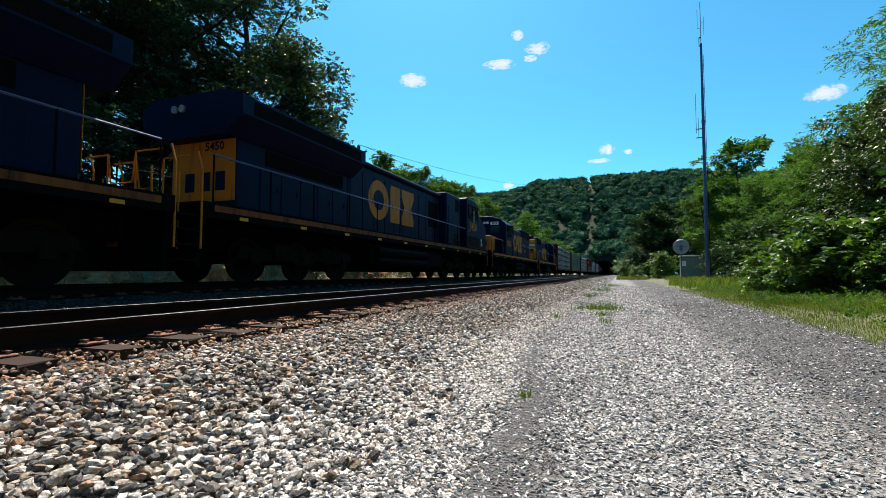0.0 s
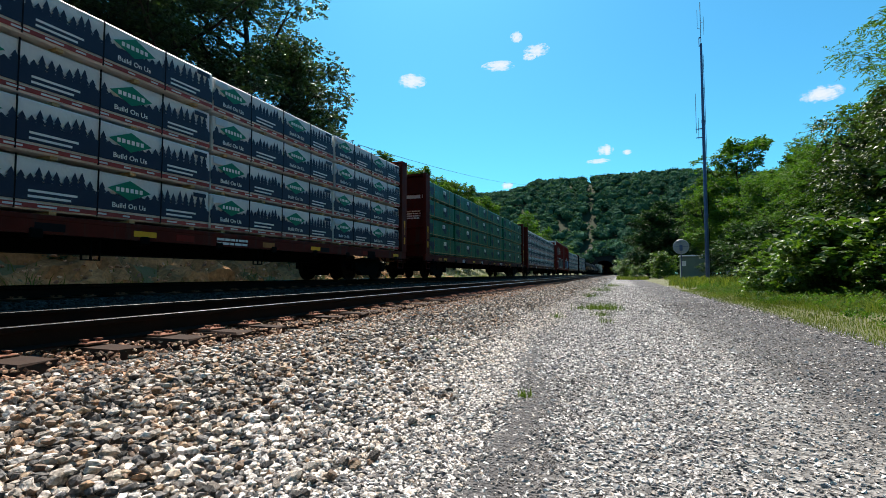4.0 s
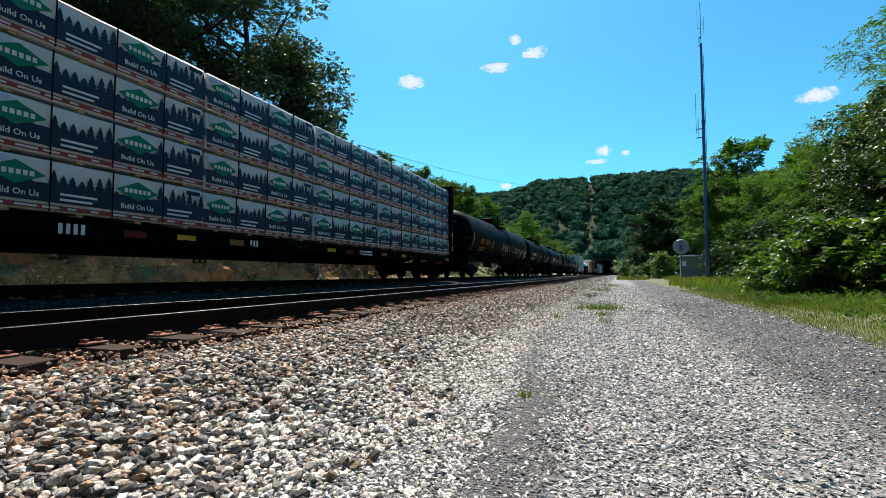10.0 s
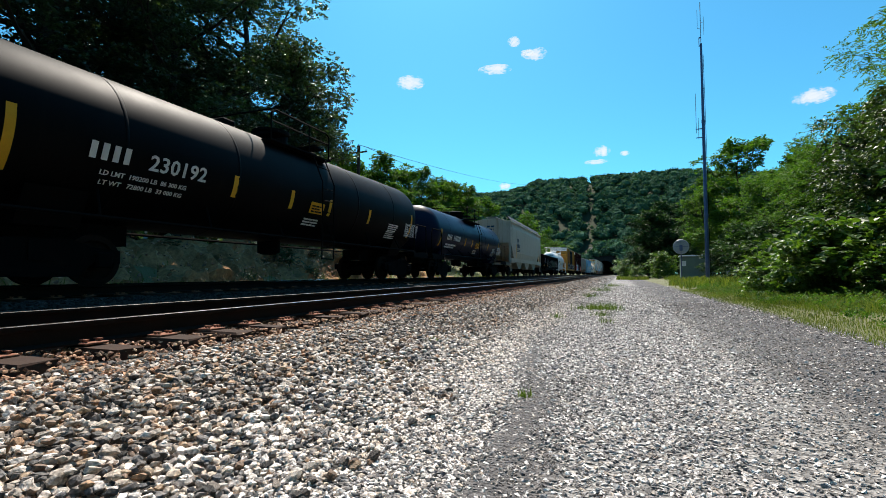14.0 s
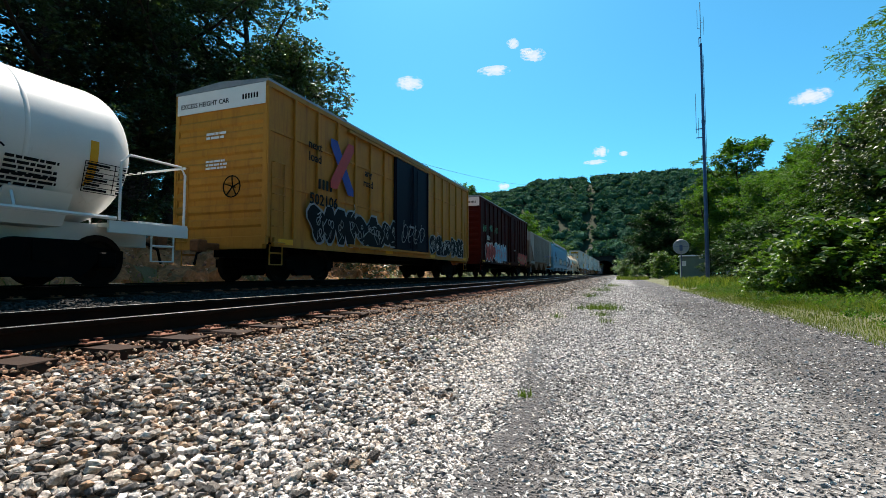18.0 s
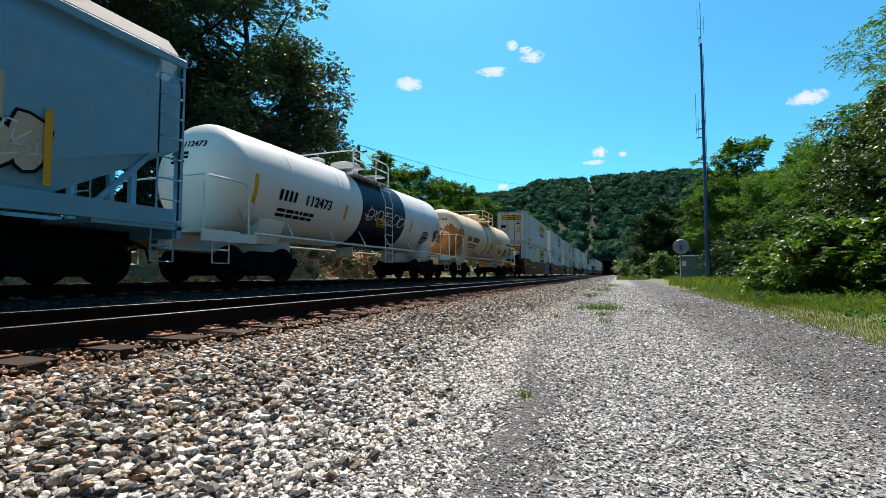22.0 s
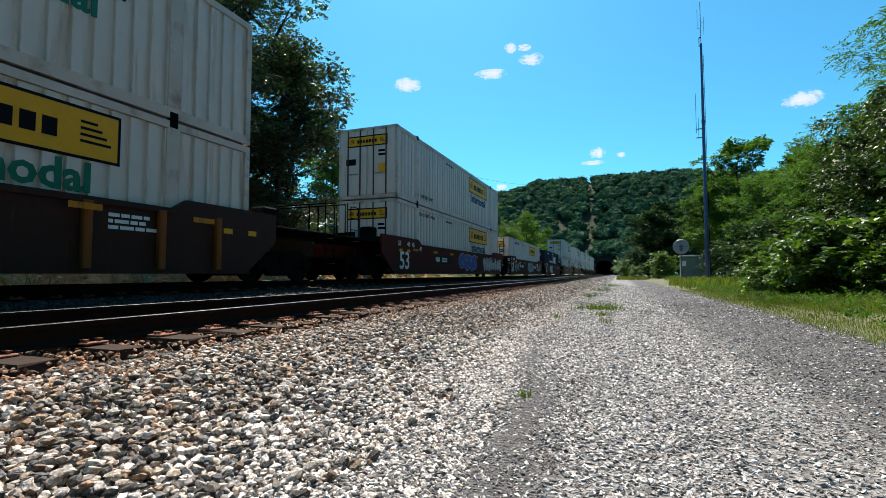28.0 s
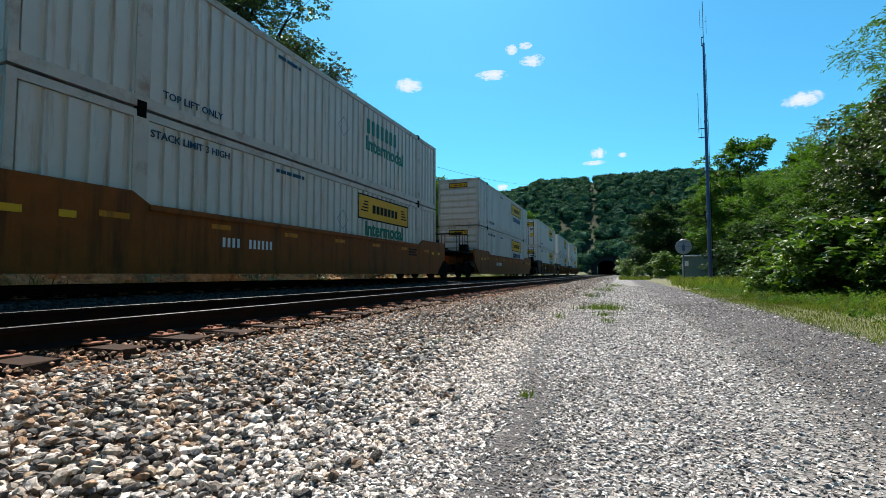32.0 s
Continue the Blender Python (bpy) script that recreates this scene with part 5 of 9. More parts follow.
def cloud_material():
    """White vapour, its glow standing in for sunlight, that thins out to nothing towards a ragged edge."""
    m = bpy.data.materials.new("cloud")
    m.use_nodes = True
    nt = m.node_tree
    outp = nt.nodes["Material Output"]
    nt.nodes.remove(nt.nodes["Principled BSDF"])
    tc = nt.nodes.new("ShaderNodeTexCoord")
    rnd = nt.nodes.new("ShaderNodeObjectInfo")
    mp = nt.nodes.new("ShaderNodeMapping")
    mp.inputs["Scale"].default_value = (1.0, 0.0, 1.0)
    nt.links.new(tc.outputs["Object"], mp.inputs["Vector"])
    far = nt.nodes.new("ShaderNodeVectorMath")
    far.operation = "LENGTH"
    nt.links.new(mp.outputs[0], far.inputs[0])
    nz = nt.nodes.new("ShaderNodeTexNoise")
    nz.noise_dimensions = "4D"
    nz.inputs["Scale"].default_value, nz.inputs["Detail"].default_value, nz.inputs["Roughness"].default_value = 2.3, 6.0, 0.62
    nt.links.new(mp.outputs[0], nz.inputs["Vector"])
    k = nt.nodes.new("ShaderNodeMath")
    k.operation = "MULTIPLY"
    k.inputs[1].default_value = 40.0
    nt.links.new(rnd.outputs["Random"], k.inputs[0])
    nt.links.new(k.outputs[0], nz.inputs["W"])
    add = nt.nodes.new("ShaderNodeMath")
    add.operation = "MULTIPLY_ADD"
    add.inputs[1].default_value = -3.2
    nt.links.new(nz.outputs[0], add.inputs[0])
    nt.links.new(far.outputs["Value"], add.inputs[2])
    rng = node(nt, "ShaderNodeMapRange")
    rng.interpolation_type = "SMOOTHSTEP"
    rng.inputs["From Min"].default_value, rng.inputs["From Max"].default_value = -1.35, -0.6
    rng.inputs["To Min"].default_value, rng.inputs["To Max"].default_value = 0.7, 0.0
    nt.links.new(add.outputs[0], rng.inputs["Value"])
    glow = node(nt, "ShaderNodeEmission", Color=(0.93, 0.97, 1.0, 1), Strength=0.62)
    clear = nt.nodes.new("ShaderNodeBsdfTransparent")
    mix = nt.nodes.new("ShaderNodeMixShader")
    nt.links.new(rng.outputs[0], mix.inputs[0])
    nt.links.new(clear.outputs[0], mix.inputs[1])
    nt.links.new(glow.outputs[0], mix.inputs[2])
    nt.links.new(mix.outputs[0], outp.inputs[0])
    return m


def clouds():
    m = cloud_material()
    made = []
    f = 829.0

    def aim(px, py, dist):
        d = Vector((px - 784, 441 - py, -f)).normalized()
        return Vector(EYE) + pose(0, 0, 0, 93.05, 0, 20.57).to_3x3() @ d * dist
    bm = bmesh.new()
    bmesh.ops.create_icosphere(bm, subdivisions=4, radius=1.0)
    for v in bm.verts:
        v.co *= 1.0 + 0.12 * noise.noise(v.co * 1.7)
    mass = bpy.data.meshes.new("vapour_mass")
    bm.to_mesh(mass)
    bm.free()
    mass.shade_smooth()
    for i, (x0, y0, x1, y1, w, h) in enumerate(((732, 143, 721, 152, 62, 30), (916, 63, 902, 89, 26, 20), (952, 86, 939, 108, 52, 26), (885, 115, 868, 134, 70, 20), (1074, 265, 1055, 272, 34, 22),
                                               (1062, 285, 1049, 289, 52, 9), (1462, 165, 1416, 177, 62, 27), (900, 329, 886, 332, 28, 16), (1112, 269, 1098, 275, 20, 9), (938, 104, 926, 82, 30, 10))):
        dist = 2600.0
        a, b = aim(x0, y0, dist), aim(x1, y1, dist)
        px = dist / f
        c = thing("cloud", "small white fair-weather cloud drifting across blue sky", "cloud", "clouds")
        ob = tagged(piece("vapour_mass", mass, m, c), kind="stuff")
        ob.matrix_local = Matrix.Diagonal((w * px * 0.4, 25.0, h * px * 0.42, 1))
        ob_turn = Matrix.Rotation(math.atan2(-a.x, a.y), 4, "Z")
        made.append((c, a, b, ob_turn))
    return made


CLOUDS = clouds()
# ---- the train ----
SPEED = 19.2                          # metres a second, towards -y
MOVERS = []                           # (thing, place along the train, side offset, height)


def rolls(ob, u, x=0.0, z=0.0):
    MOVERS.append((ob, u, x, z))
    return ob


SHARED = {}


def shared(name, key, material, parent, make, label="", smooth=False):
    """A part whose mesh is built once."""
    if key not in SHARED:
        mesh = bpy.data.meshes.new(name)
        bm = make()
        bm.to_mesh(mesh)
        bm.free()
        if smooth:
            mesh.shade_smooth()
            mesh.set_sharp_from_angle(angle=radians(38))
        SHARED[key] = mesh
    return piece(name, SHARED[key], material, parent, label)


def wheel_form(r):
    bm = bmesh.new()
    lathe(bm, [(-0.07, 0.05), (-0.07, r * 0.3), (-0.03, r * 0.42), (-0.03, r * 0.76), (-0.07, r * 0.84), (-0.07, r * 1.06), (-0.04, r * 1.06), (-0.03, r), (0.065, r * 0.985),
               (0.065, r * 0.84), (0.02, r * 0.76), (0.02, r * 0.4), (0.09, r * 0.3), (0.09, 0.05)], 26, "x")
    return bm


def side_frame(axles, r):
    """Cast side frames, bolster and springs of a truck."""
    bm = bmesh.new()
    a = axles[-1]
    for s in (-1, 1):
        x0, x1 = s * 0.92, s * 1.1
        lo, hi = min(x0, x1), max(x0, x1)
        if len(axles) == 2:
            prism(bm, [(-a - 0.28, r - 0.05), (-a - 0.28, r + 0.17), (-a + 0.2, r + 0.22), (-0.42, r + 0.32), (0.42, r + 0.32), (a - 0.2, r + 0.22), (a + 0.28, r + 0.17), (a + 0.28, r - 0.05),
                       (a - 0.14, r - 0.02), (0.5, r - 0.27), (-0.5, r - 0.27), (-a + 0.14, r - 0.02)], "x", lo, hi)
        else:
            prism(bm, [(-a - 0.5, r + 0.05), (-a - 0.4, r + 0.3), (a + 0.4, r + 0.3), (a + 0.5, r + 0.05), (a - 0.3, r - 0.02), (0.5, r + 0.02), (0.3, r - 0.12), (-0.3, r - 0.12),
                       (-0.5, r + 0.02), (-a + 0.3, r - 0.02)], "x", lo, hi)
            for y in (-a * 0.5, a * 0.5):
                box(bm, lo - 0.02, hi + 0.04, y - 0.35, y + 0.35, r + 0.08, r + 0.42)
                tube(bm, [(s * 1.16, y - 0.28, r + 0.1), (s * 1.16, y - 0.28, r + 0.45)], 0.06, 8)
        for y in axles:
            box(bm, lo - 0.01, hi + 0.06, y - 0.14, y + 0.14, r - 0.13, r + 0.14, 0.03)
        for k in (-0.2, 0.0, 0.2):
            tube(bm, [(s * 1.0, k, r - 0.22), (s * 1.0, k, r + 0.06)], 0.075, 8)
    box(bm, -1.12, 1.12, -0.2, 0.2, r - 0.02, r + 0.3)
    return bm


def truck(parent, y, axles=(-0.89, 0.89), r=0.42):
    t = shared("truck", ("truck", axles, r), M["truck_grimy"] if r > 0.45 else M["black"], parent, lambda: side_frame(axles, r), "grimy cast-steel truck")
    t.location = (0, y, 0)
    for a in axles:
        for s in (-1, 1):
            w = shared("wheel", ("wheel", r), M["rail_web"], t, lambda: wheel_form(r), "", True)
            w.matrix_local = pose(s * 0.79, a, r, 0, 0, 0 if s < 0 else 180)
        ax = shared("axle", ("axle", r), M["black"], t, lambda: tubes([[(-1.12, 0, 0), (1.12, 0, 0)]], 0.08, 8))
        ax.matrix_local = pose(0, a, r)
    return t


def couplers(parent, half, z=0.86):
    for s in (-1, 1):
        c = shared("coupler", "coupler", M["rust"], parent, lambda: boxes((-0.09, 0.09, -0.1, 0.45, -0.08, 0.08), (-0.16, 0.13, 0.4, 0.68, -0.14, 0.14), bevel=0.03), "rusty knuckle coupler")
        c.matrix_local = pose(0, s * half, z, 0, 0, 0 if s > 0 else 180)
        h = shared("air_hose", "hose", M["black"], parent, lambda: tubes([[(0.35, 0, 0), (0.36, 0.25, -0.12), (0.2, 0.45, -0.38), (0.02, 0.62, -0.36)]], 0.028, 6))
        h.matrix_local = pose(0, s * half, z - 0.05, 0, 0, 0 if s > 0 else 180)


def ladder(parent, x, y, z0, z1, material, width=0.42, axis="y", name="ladder"):
    n = max(2, int((z1 - z0) / 0.36))
    def make():
        bm = bmesh.new()
        for k in range(n + 1):
            z = (z1 - z0) * k / n
            tube(bm, [(0, -width / 2, z), (0.07, -width / 2, z), (0.07, width / 2, z), (0, width / 2, z)], 0.014, 5)
        box(bm, 0.0, 0.02, -width / 2 - 0.03, -width / 2, 0, z1 - z0)
        box(bm, 0.0, 0.02, width / 2, width / 2 + 0.03, 0, z1 - z0)
        return bm
    ob = shared(name, ("ladder", round(z1 - z0, 2), width, material.name), material, parent, make)
    ob.matrix_local = pose(x, y, z0, 0, 0, 0 if axis == "y" else -90)
    return ob


def brake_wheel(parent, x, y, z):
    rim = [(0.26 * math.cos(a), 0, 0.26 * math.sin(a)) for a in [2 * math.pi * k / 16 for k in range(17)]]
    spokes = [[(0, 0.03, 0), (0.26 * math.cos(a), 0, 0.26 * math.sin(a))] for a in (0.3, 1.55, 2.8, 4.05, 5.3)]
    ob = shared("brake_wheel", "brake_wheel", M["black"], parent, lambda: tubes([rim] + spokes + [[(0, 0, 0), (0, 0.12, 0)]], 0.016, 5), "spoked hand-brake wheel")
    ob.location = (x, y, z)


def stirrup(parent, x, y, z0, material):
    ob = shared("step", ("stirrup", round(z0, 2), material.name), material, parent, lambda: tubes([[(0, -0.22, z0), (0, -0.22, 0.42), (0, 0.22, 0.42), (0, 0.22, z0)], [(0, -0.22, 0.7), (0, 0.22, 0.7)]], 0.022, 5))
    ob.location = (x, y, 0)


def reflector(parent, x, y, z, material=None, w=0.42, h=0.1):
    ob = shared("reflector", ("reflector", w, h, (material or M["yellow_bright"]).name), material or M["yellow_bright"], parent, lambda: boxes((0, 0.006, -w / 2, w / 2, 0, h)))
    ob.location = (x, y, z)


# -- locomotives --
def rail_run(parent, pts, material, z0=1.64, name="handrail"):
    """Handrail on stanchions along a line of (x, y)."""
    bm = bmesh.new()
    tube(bm, [(x, y, z0 + 1.02) for x, y in pts], 0.022, 6)
    part(name, bm, material, parent)
    if material.name == M["pole"].name:
        material = M["black"]
    for x, y in pts:
        s = shared("stanchion", ("stanchion", material.name), material, parent, lambda: tubes([[(0, 0, 0), (0, 0, 1.02)]], 0.02, 5))
        s.location = (x, y, z0)


def loco_frame(t, y0, y1, deck=1.64, stripe="yellow"):
    part("frame", boxes((-1.5, 1.5, y0, y1, deck - 0.3, deck - 0.004), (-0.6, 0.6, y0 + 0.3, y1 - 0.3, 0.8, deck - 0.3), bevel=0.012), M["black"], t)
    part("deck_stripe", boxes((1.5, 1.506, y0 + 0.3, y1 - 0.3, deck - 0.16, deck - 0.03)), M[stripe], t, "grimy yellow sill stripe")
    part("walkway", boxes((-1.5, 1.5, y0, y1, deck - 0.004, deck + 0.02)), M["black"], t)
    for s in (y0, y1):
        e = 1 if s == y1 else -1
        part("pilot", boxes((-1.35, 1.35, min(s, s - 0.12 * e), max(s, s - 0.12 * e), 0.25, deck - 0.3), bevel=0.02), M["black"], t, "black pilot plate")
        for x in (-1.15, 1.15):
            part("step_well", boxes(*[(x - 0.32, x + 0.32, min(s, s + 0.02 * e) - 0.3, max(s, s + 0.02 * e) + 0.02, z, z + 0.04) for z in (0.45, 0.75, 1.05, 1.33)]), M["black"], t)
            part("grab_rail", tubes([[(x + 0.33, s, 0.7), (x + 0.33, s, 2.3), (x + 0.2, s, 2.66)], [(x - 0.3, s, 0.7), (x - 0.3, s, 2.3)]], 0.022, 6), M["yellow"], t, "yellow grab rail")
        part("end_rail", tubes([[(-1.1, s, 2.6), (-0.4, s, 2.6), (-0.3, s, 2.0), (0.3, s, 2.0), (0.4, s, 2.6), (1.1, s, 2.6)], [(-0.4, s, deck), (-0.4, s, 2.6)], [(0.4, s, deck), (0.4, s, 2.6)]], 0.02, 6), M["yellow"], t)
        for k in range(3):
            x = -0.7 + 0.25 * k
            part("brake_hose", tubes([[(x, s, 1.0), (x, s + 0.2 * e, 0.7), (x + 0.1, s + 0.3 * e, 0.5), (x + 0.2, s + 0.18 * e, 0.85)]], 0.022, 6), M["black"], t)
    couplers(t, (y1 - y0) / 2)


def fuel_tank(t, y0, y1):
    bm = bmesh.new()
    prism(bm, [(-1.35, 0.95), (-1.35, 0.55), (-1.1, 0.28), (1.1, 0.28), (1.35, 0.55), (1.35, 0.95), (1.2, 1.25), (-1.2, 1.25)], "y", y0, y1)
    part("fuel_tank", bm, M["black"], t, "black slung fuel tank")
    for z in (0.62, 0.98):
        part("air_reservoir", lathe(bmesh.new(), [(y0 + 0.2, 0.05), (y0 + 0.25, 0.15), (y1 - 2.2, 0.15), (y1 - 2.15, 0.05)], 12, "y", (1.42, 0, z)), M["black"], t, "", True)


def doors(t, x, y0, y1, z0, z1, step, material, name="hood_door"):
    n = max(1, int((y1 - y0) / step))
    w = (y1 - y0) / n
    for k in range(n):
        d = shared(name, (name, round(w, 3), round(z1 - z0, 2), material.name), material, t, lambda: boxes((0, 0.018, 0.03, w - 0.03, 0, z1 - z0), (0.018, 0.045, w - 0.16, w - 0.12, (z1 - z0) * 0.5, (z1 - z0) * 0.5 + 0.14), bevel=0.006))
        d.location = (x, y0 + k * w, z0)


def emblem(t, x, y, z, w, h, material, label="large yellow plain-shaped emblem"):
    """The road's mark as three plain shapes: a broad ring, an upright block and a waisted block."""
    r = w * 0.2
    ring = [bmesh.new() for _ in range(1)][0]
    loops = [[ring.verts.new((d, r + k * math.cos(a) * 1.0, h / 2 + k * math.sin(a) * h / 2 / r)) for a in np.linspace(0, 2 * math.pi, 28, endpoint=False)] for d in (0.0, 0.008) for k in (r, r * 0.52)]
    for k in range(28):
        n = (k + 1) % 28
        ring.faces.new((loops[2][k], loops[2][n], loops[3][n], loops[3][k]))
        ring.faces.new((loops[0][k], loops[0][n], loops[2][n], loops[2][k]))
        ring.faces.new((loops[3][k], loops[3][n], loops[1][n], loops[1][k]))
    block, waist = bmesh.new(), bmesh.new()
    a = w * 0.44
    prism(block, [(a, 0), (a + w * 0.2, 0), (a + w * 0.22, h * 0.08), (a + w * 0.22, h), (a + w * 0.02, h), (a, h * 0.92)], "x", 0.0, 0.008)
    a, o = w * 0.7, w * 0.3
    prism(waist, [(a, 0), (a + o, 0), (a + o, h * 0.2), (a + o * 0.78, h * 0.5), (a + o, h * 0.8), (a + o, h), (a, h), (a, h * 0.8), (a + o * 0.22, h * 0.5), (a, h * 0.2)], "x", 0.0, 0.008)
    for bm in (ring, block, waist):
        ob = part("side_emblem", bm, material, t, label)
        ob.location = (x, y, z)


def wide_loco(u):
    """A six-axle wide-cab locomotive running long hood first."""
    t = thing("locomotive", "dark blue wide-cab diesel locomotive with yellow end panel", "locomotive", "locomotives")
    y0, y1 = -10.7, 10.9
    loco_frame(t, y0, y1, stripe="stripe_grimy")
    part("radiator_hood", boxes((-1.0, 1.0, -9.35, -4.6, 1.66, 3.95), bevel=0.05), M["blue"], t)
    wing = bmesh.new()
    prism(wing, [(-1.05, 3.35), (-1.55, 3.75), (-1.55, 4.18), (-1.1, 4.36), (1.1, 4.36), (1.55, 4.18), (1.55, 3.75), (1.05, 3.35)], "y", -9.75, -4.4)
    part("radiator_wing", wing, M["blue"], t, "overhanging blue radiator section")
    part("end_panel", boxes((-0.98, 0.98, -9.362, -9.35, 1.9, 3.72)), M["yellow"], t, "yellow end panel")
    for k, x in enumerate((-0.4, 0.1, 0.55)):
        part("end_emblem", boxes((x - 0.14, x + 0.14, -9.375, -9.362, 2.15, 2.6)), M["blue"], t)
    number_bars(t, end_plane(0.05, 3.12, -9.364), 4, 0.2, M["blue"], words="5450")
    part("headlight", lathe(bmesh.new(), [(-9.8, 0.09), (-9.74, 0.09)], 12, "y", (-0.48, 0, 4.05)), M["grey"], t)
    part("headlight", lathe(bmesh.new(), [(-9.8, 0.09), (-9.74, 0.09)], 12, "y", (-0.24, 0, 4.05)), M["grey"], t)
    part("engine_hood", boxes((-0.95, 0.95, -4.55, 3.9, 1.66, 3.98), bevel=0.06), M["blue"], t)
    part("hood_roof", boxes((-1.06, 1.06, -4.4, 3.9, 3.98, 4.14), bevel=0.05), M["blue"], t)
    part("grille", boxes((1.0, 1.012, -8.4, -4.9, 2.9, 3.3), (1.55, 1.556, -9.4, -4.7, 3.8, 4.12)), M["black"], t, "dark radiator grille")
    doors(t, 1.0, -8.6, -4.7, 1.75, 2.8, 0.75, M["blue"])
    doors(t, 0.95, -4.4, 3.7, 1.75, 3.75, 0.8, M["blue"])
    part("intake", boxes((0.95, 0.962, -3.6, -1.4, 2.6, 3.7), (0.95, 0.972, 2.4, 3.6, 2.4, 3.6)), M["black"], t, "dark screened opening")
    emblem(t, 0.97, -3.2, 2.2, 3.9, 1.45, M["yellow"])
    part("exhaust", boxes((-0.3, 0.3, -1.0, 0.2, 4.14, 4.36), bevel=0.03), M["black"], t)
    cabin = bmesh.new()
    prism(cabin, [(6.65, 1.66), (6.65, 4.32), (6.8, 4.42), (8.3, 4.42), (8.6, 4.25), (8.95, 3.75), (10.55, 3.1), (10.55, 1.66)], "x", -1.5, 1.5)
    bmesh.ops.bevel(cabin, geom=list(cabin.edges), offset=0.05, segments=1, affect="EDGES")
    part("cab", cabin, M["blue"], t, "wide dark-blue safety cab")
    part("auxiliary_cabin", boxes((-1.3, 1.3, 3.95, 6.05, 1.66, 4.28), bevel=0.05), M["blue"], t, "equipment cabin behind the cab")
    part("cabin_opening", boxes((1.3, 1.308, 5.3, 5.85, 3.45, 4.1)), M["black"], t, "dark open vent")
    part("cabin_door", boxes((1.3, 1.32, 4.2, 4.95, 1.75, 3.6), bevel=0.008), M["blue"], t)
    # black colour stands in for the shade inside the recess
    part("recess_wall", boxes((-1.05, 1.05, 6.05, 6.65, 1.66, 4.2)), M["black"], t, "unlit recess before the cab door")
    part("cab_skirt", boxes((1.5, 1.508, 6.68, 10.5, 1.68, 2.3), (1.3, 1.308, 4.0, 6.0, 1.68, 1.95)), M["blue_grimy"], t, "mud-browned lower cab side")
    part("decal", boxes((1.508, 1.512, 6.95, 7.12, 2.52, 2.62)), M["g_red"], t)
    for a, b, n in ((6.95, 7.65, "side_window"), (7.75, 8.35, "side_window"), (8.48, 8.74, "side_window")):
        w = part(n, boxes((1.5, 1.512, a, b, 3.35, 4.0), bevel=0.004), M["glass"], t)
        part("window_frame", boxes((1.506, 1.53, a - 0.05, b + 0.05, 3.28, 3.34), (1.506, 1.53, a - 0.05, b + 0.05, 4.0, 4.05), (1.506, 1.53, a - 0.05, a, 3.34, 4.0), (1.506, 1.53, b, b + 0.05, 3.34, 4.0)), M["black"], w)
    part("mirror", boxes((1.53, 1.62, 7.68, 7.72, 3.1, 3.75), bevel=0.01), M["grey"], t)
    number_bars(t, side(7.15, 2.66, 1.503), 4, 0.45, M["yellow"], words="5450")
    for a, b in ((5.1, 5.75), (6.95, 7.7), (7.95, 8.8)):
        part("louvre_panel", boxes(*[(1.508 if a > 6 else 1.31, 1.522 if a > 6 else 1.325, a, b, 1.78 + 0.09 * k, 1.82 + 0.09 * k) for k in range(6)]), M["black"], t)
    part("data_plate", boxes((1.508, 1.514, 9.35, 9.55, 2.1, 2.28)), M["white"], t)
    part("data_plate", boxes((1.508, 1.514, 9.35, 9.7, 1.85, 2.04)), M["hopper_tan"], t)
    rail_run(t, [(1.45, -10.4), (1.45, -8.7), (1.45, -7), (1.45, -5.2), (1.45, -3.4), (1.45, -1.6), (1.45, 0.2), (1.45, 2.0), (1.45, 3.7), (1.45, 5.2), (1.45, 6.5)], M["pole"])
    rail_run(t, [(-1.45, -10.4), (-1.45, -7), (-1.45, -3.4), (-1.45, 0.2), (-1.45, 3.7)], M["black"])
    for k in range(10):
        reflector(t, 1.508, -9.6 + 2.1 * k, 1.36, M["yellow_bright"], 0.25, 0.07)
    fuel_tank(t, -3.6, 3.2)
    truck(t, -6.9, (-1.95, 0.0, 1.95), 0.52)
    truck(t, 6.9, (-1.95, 0.0, 1.95), 0.52)
    return rolls(t, u)


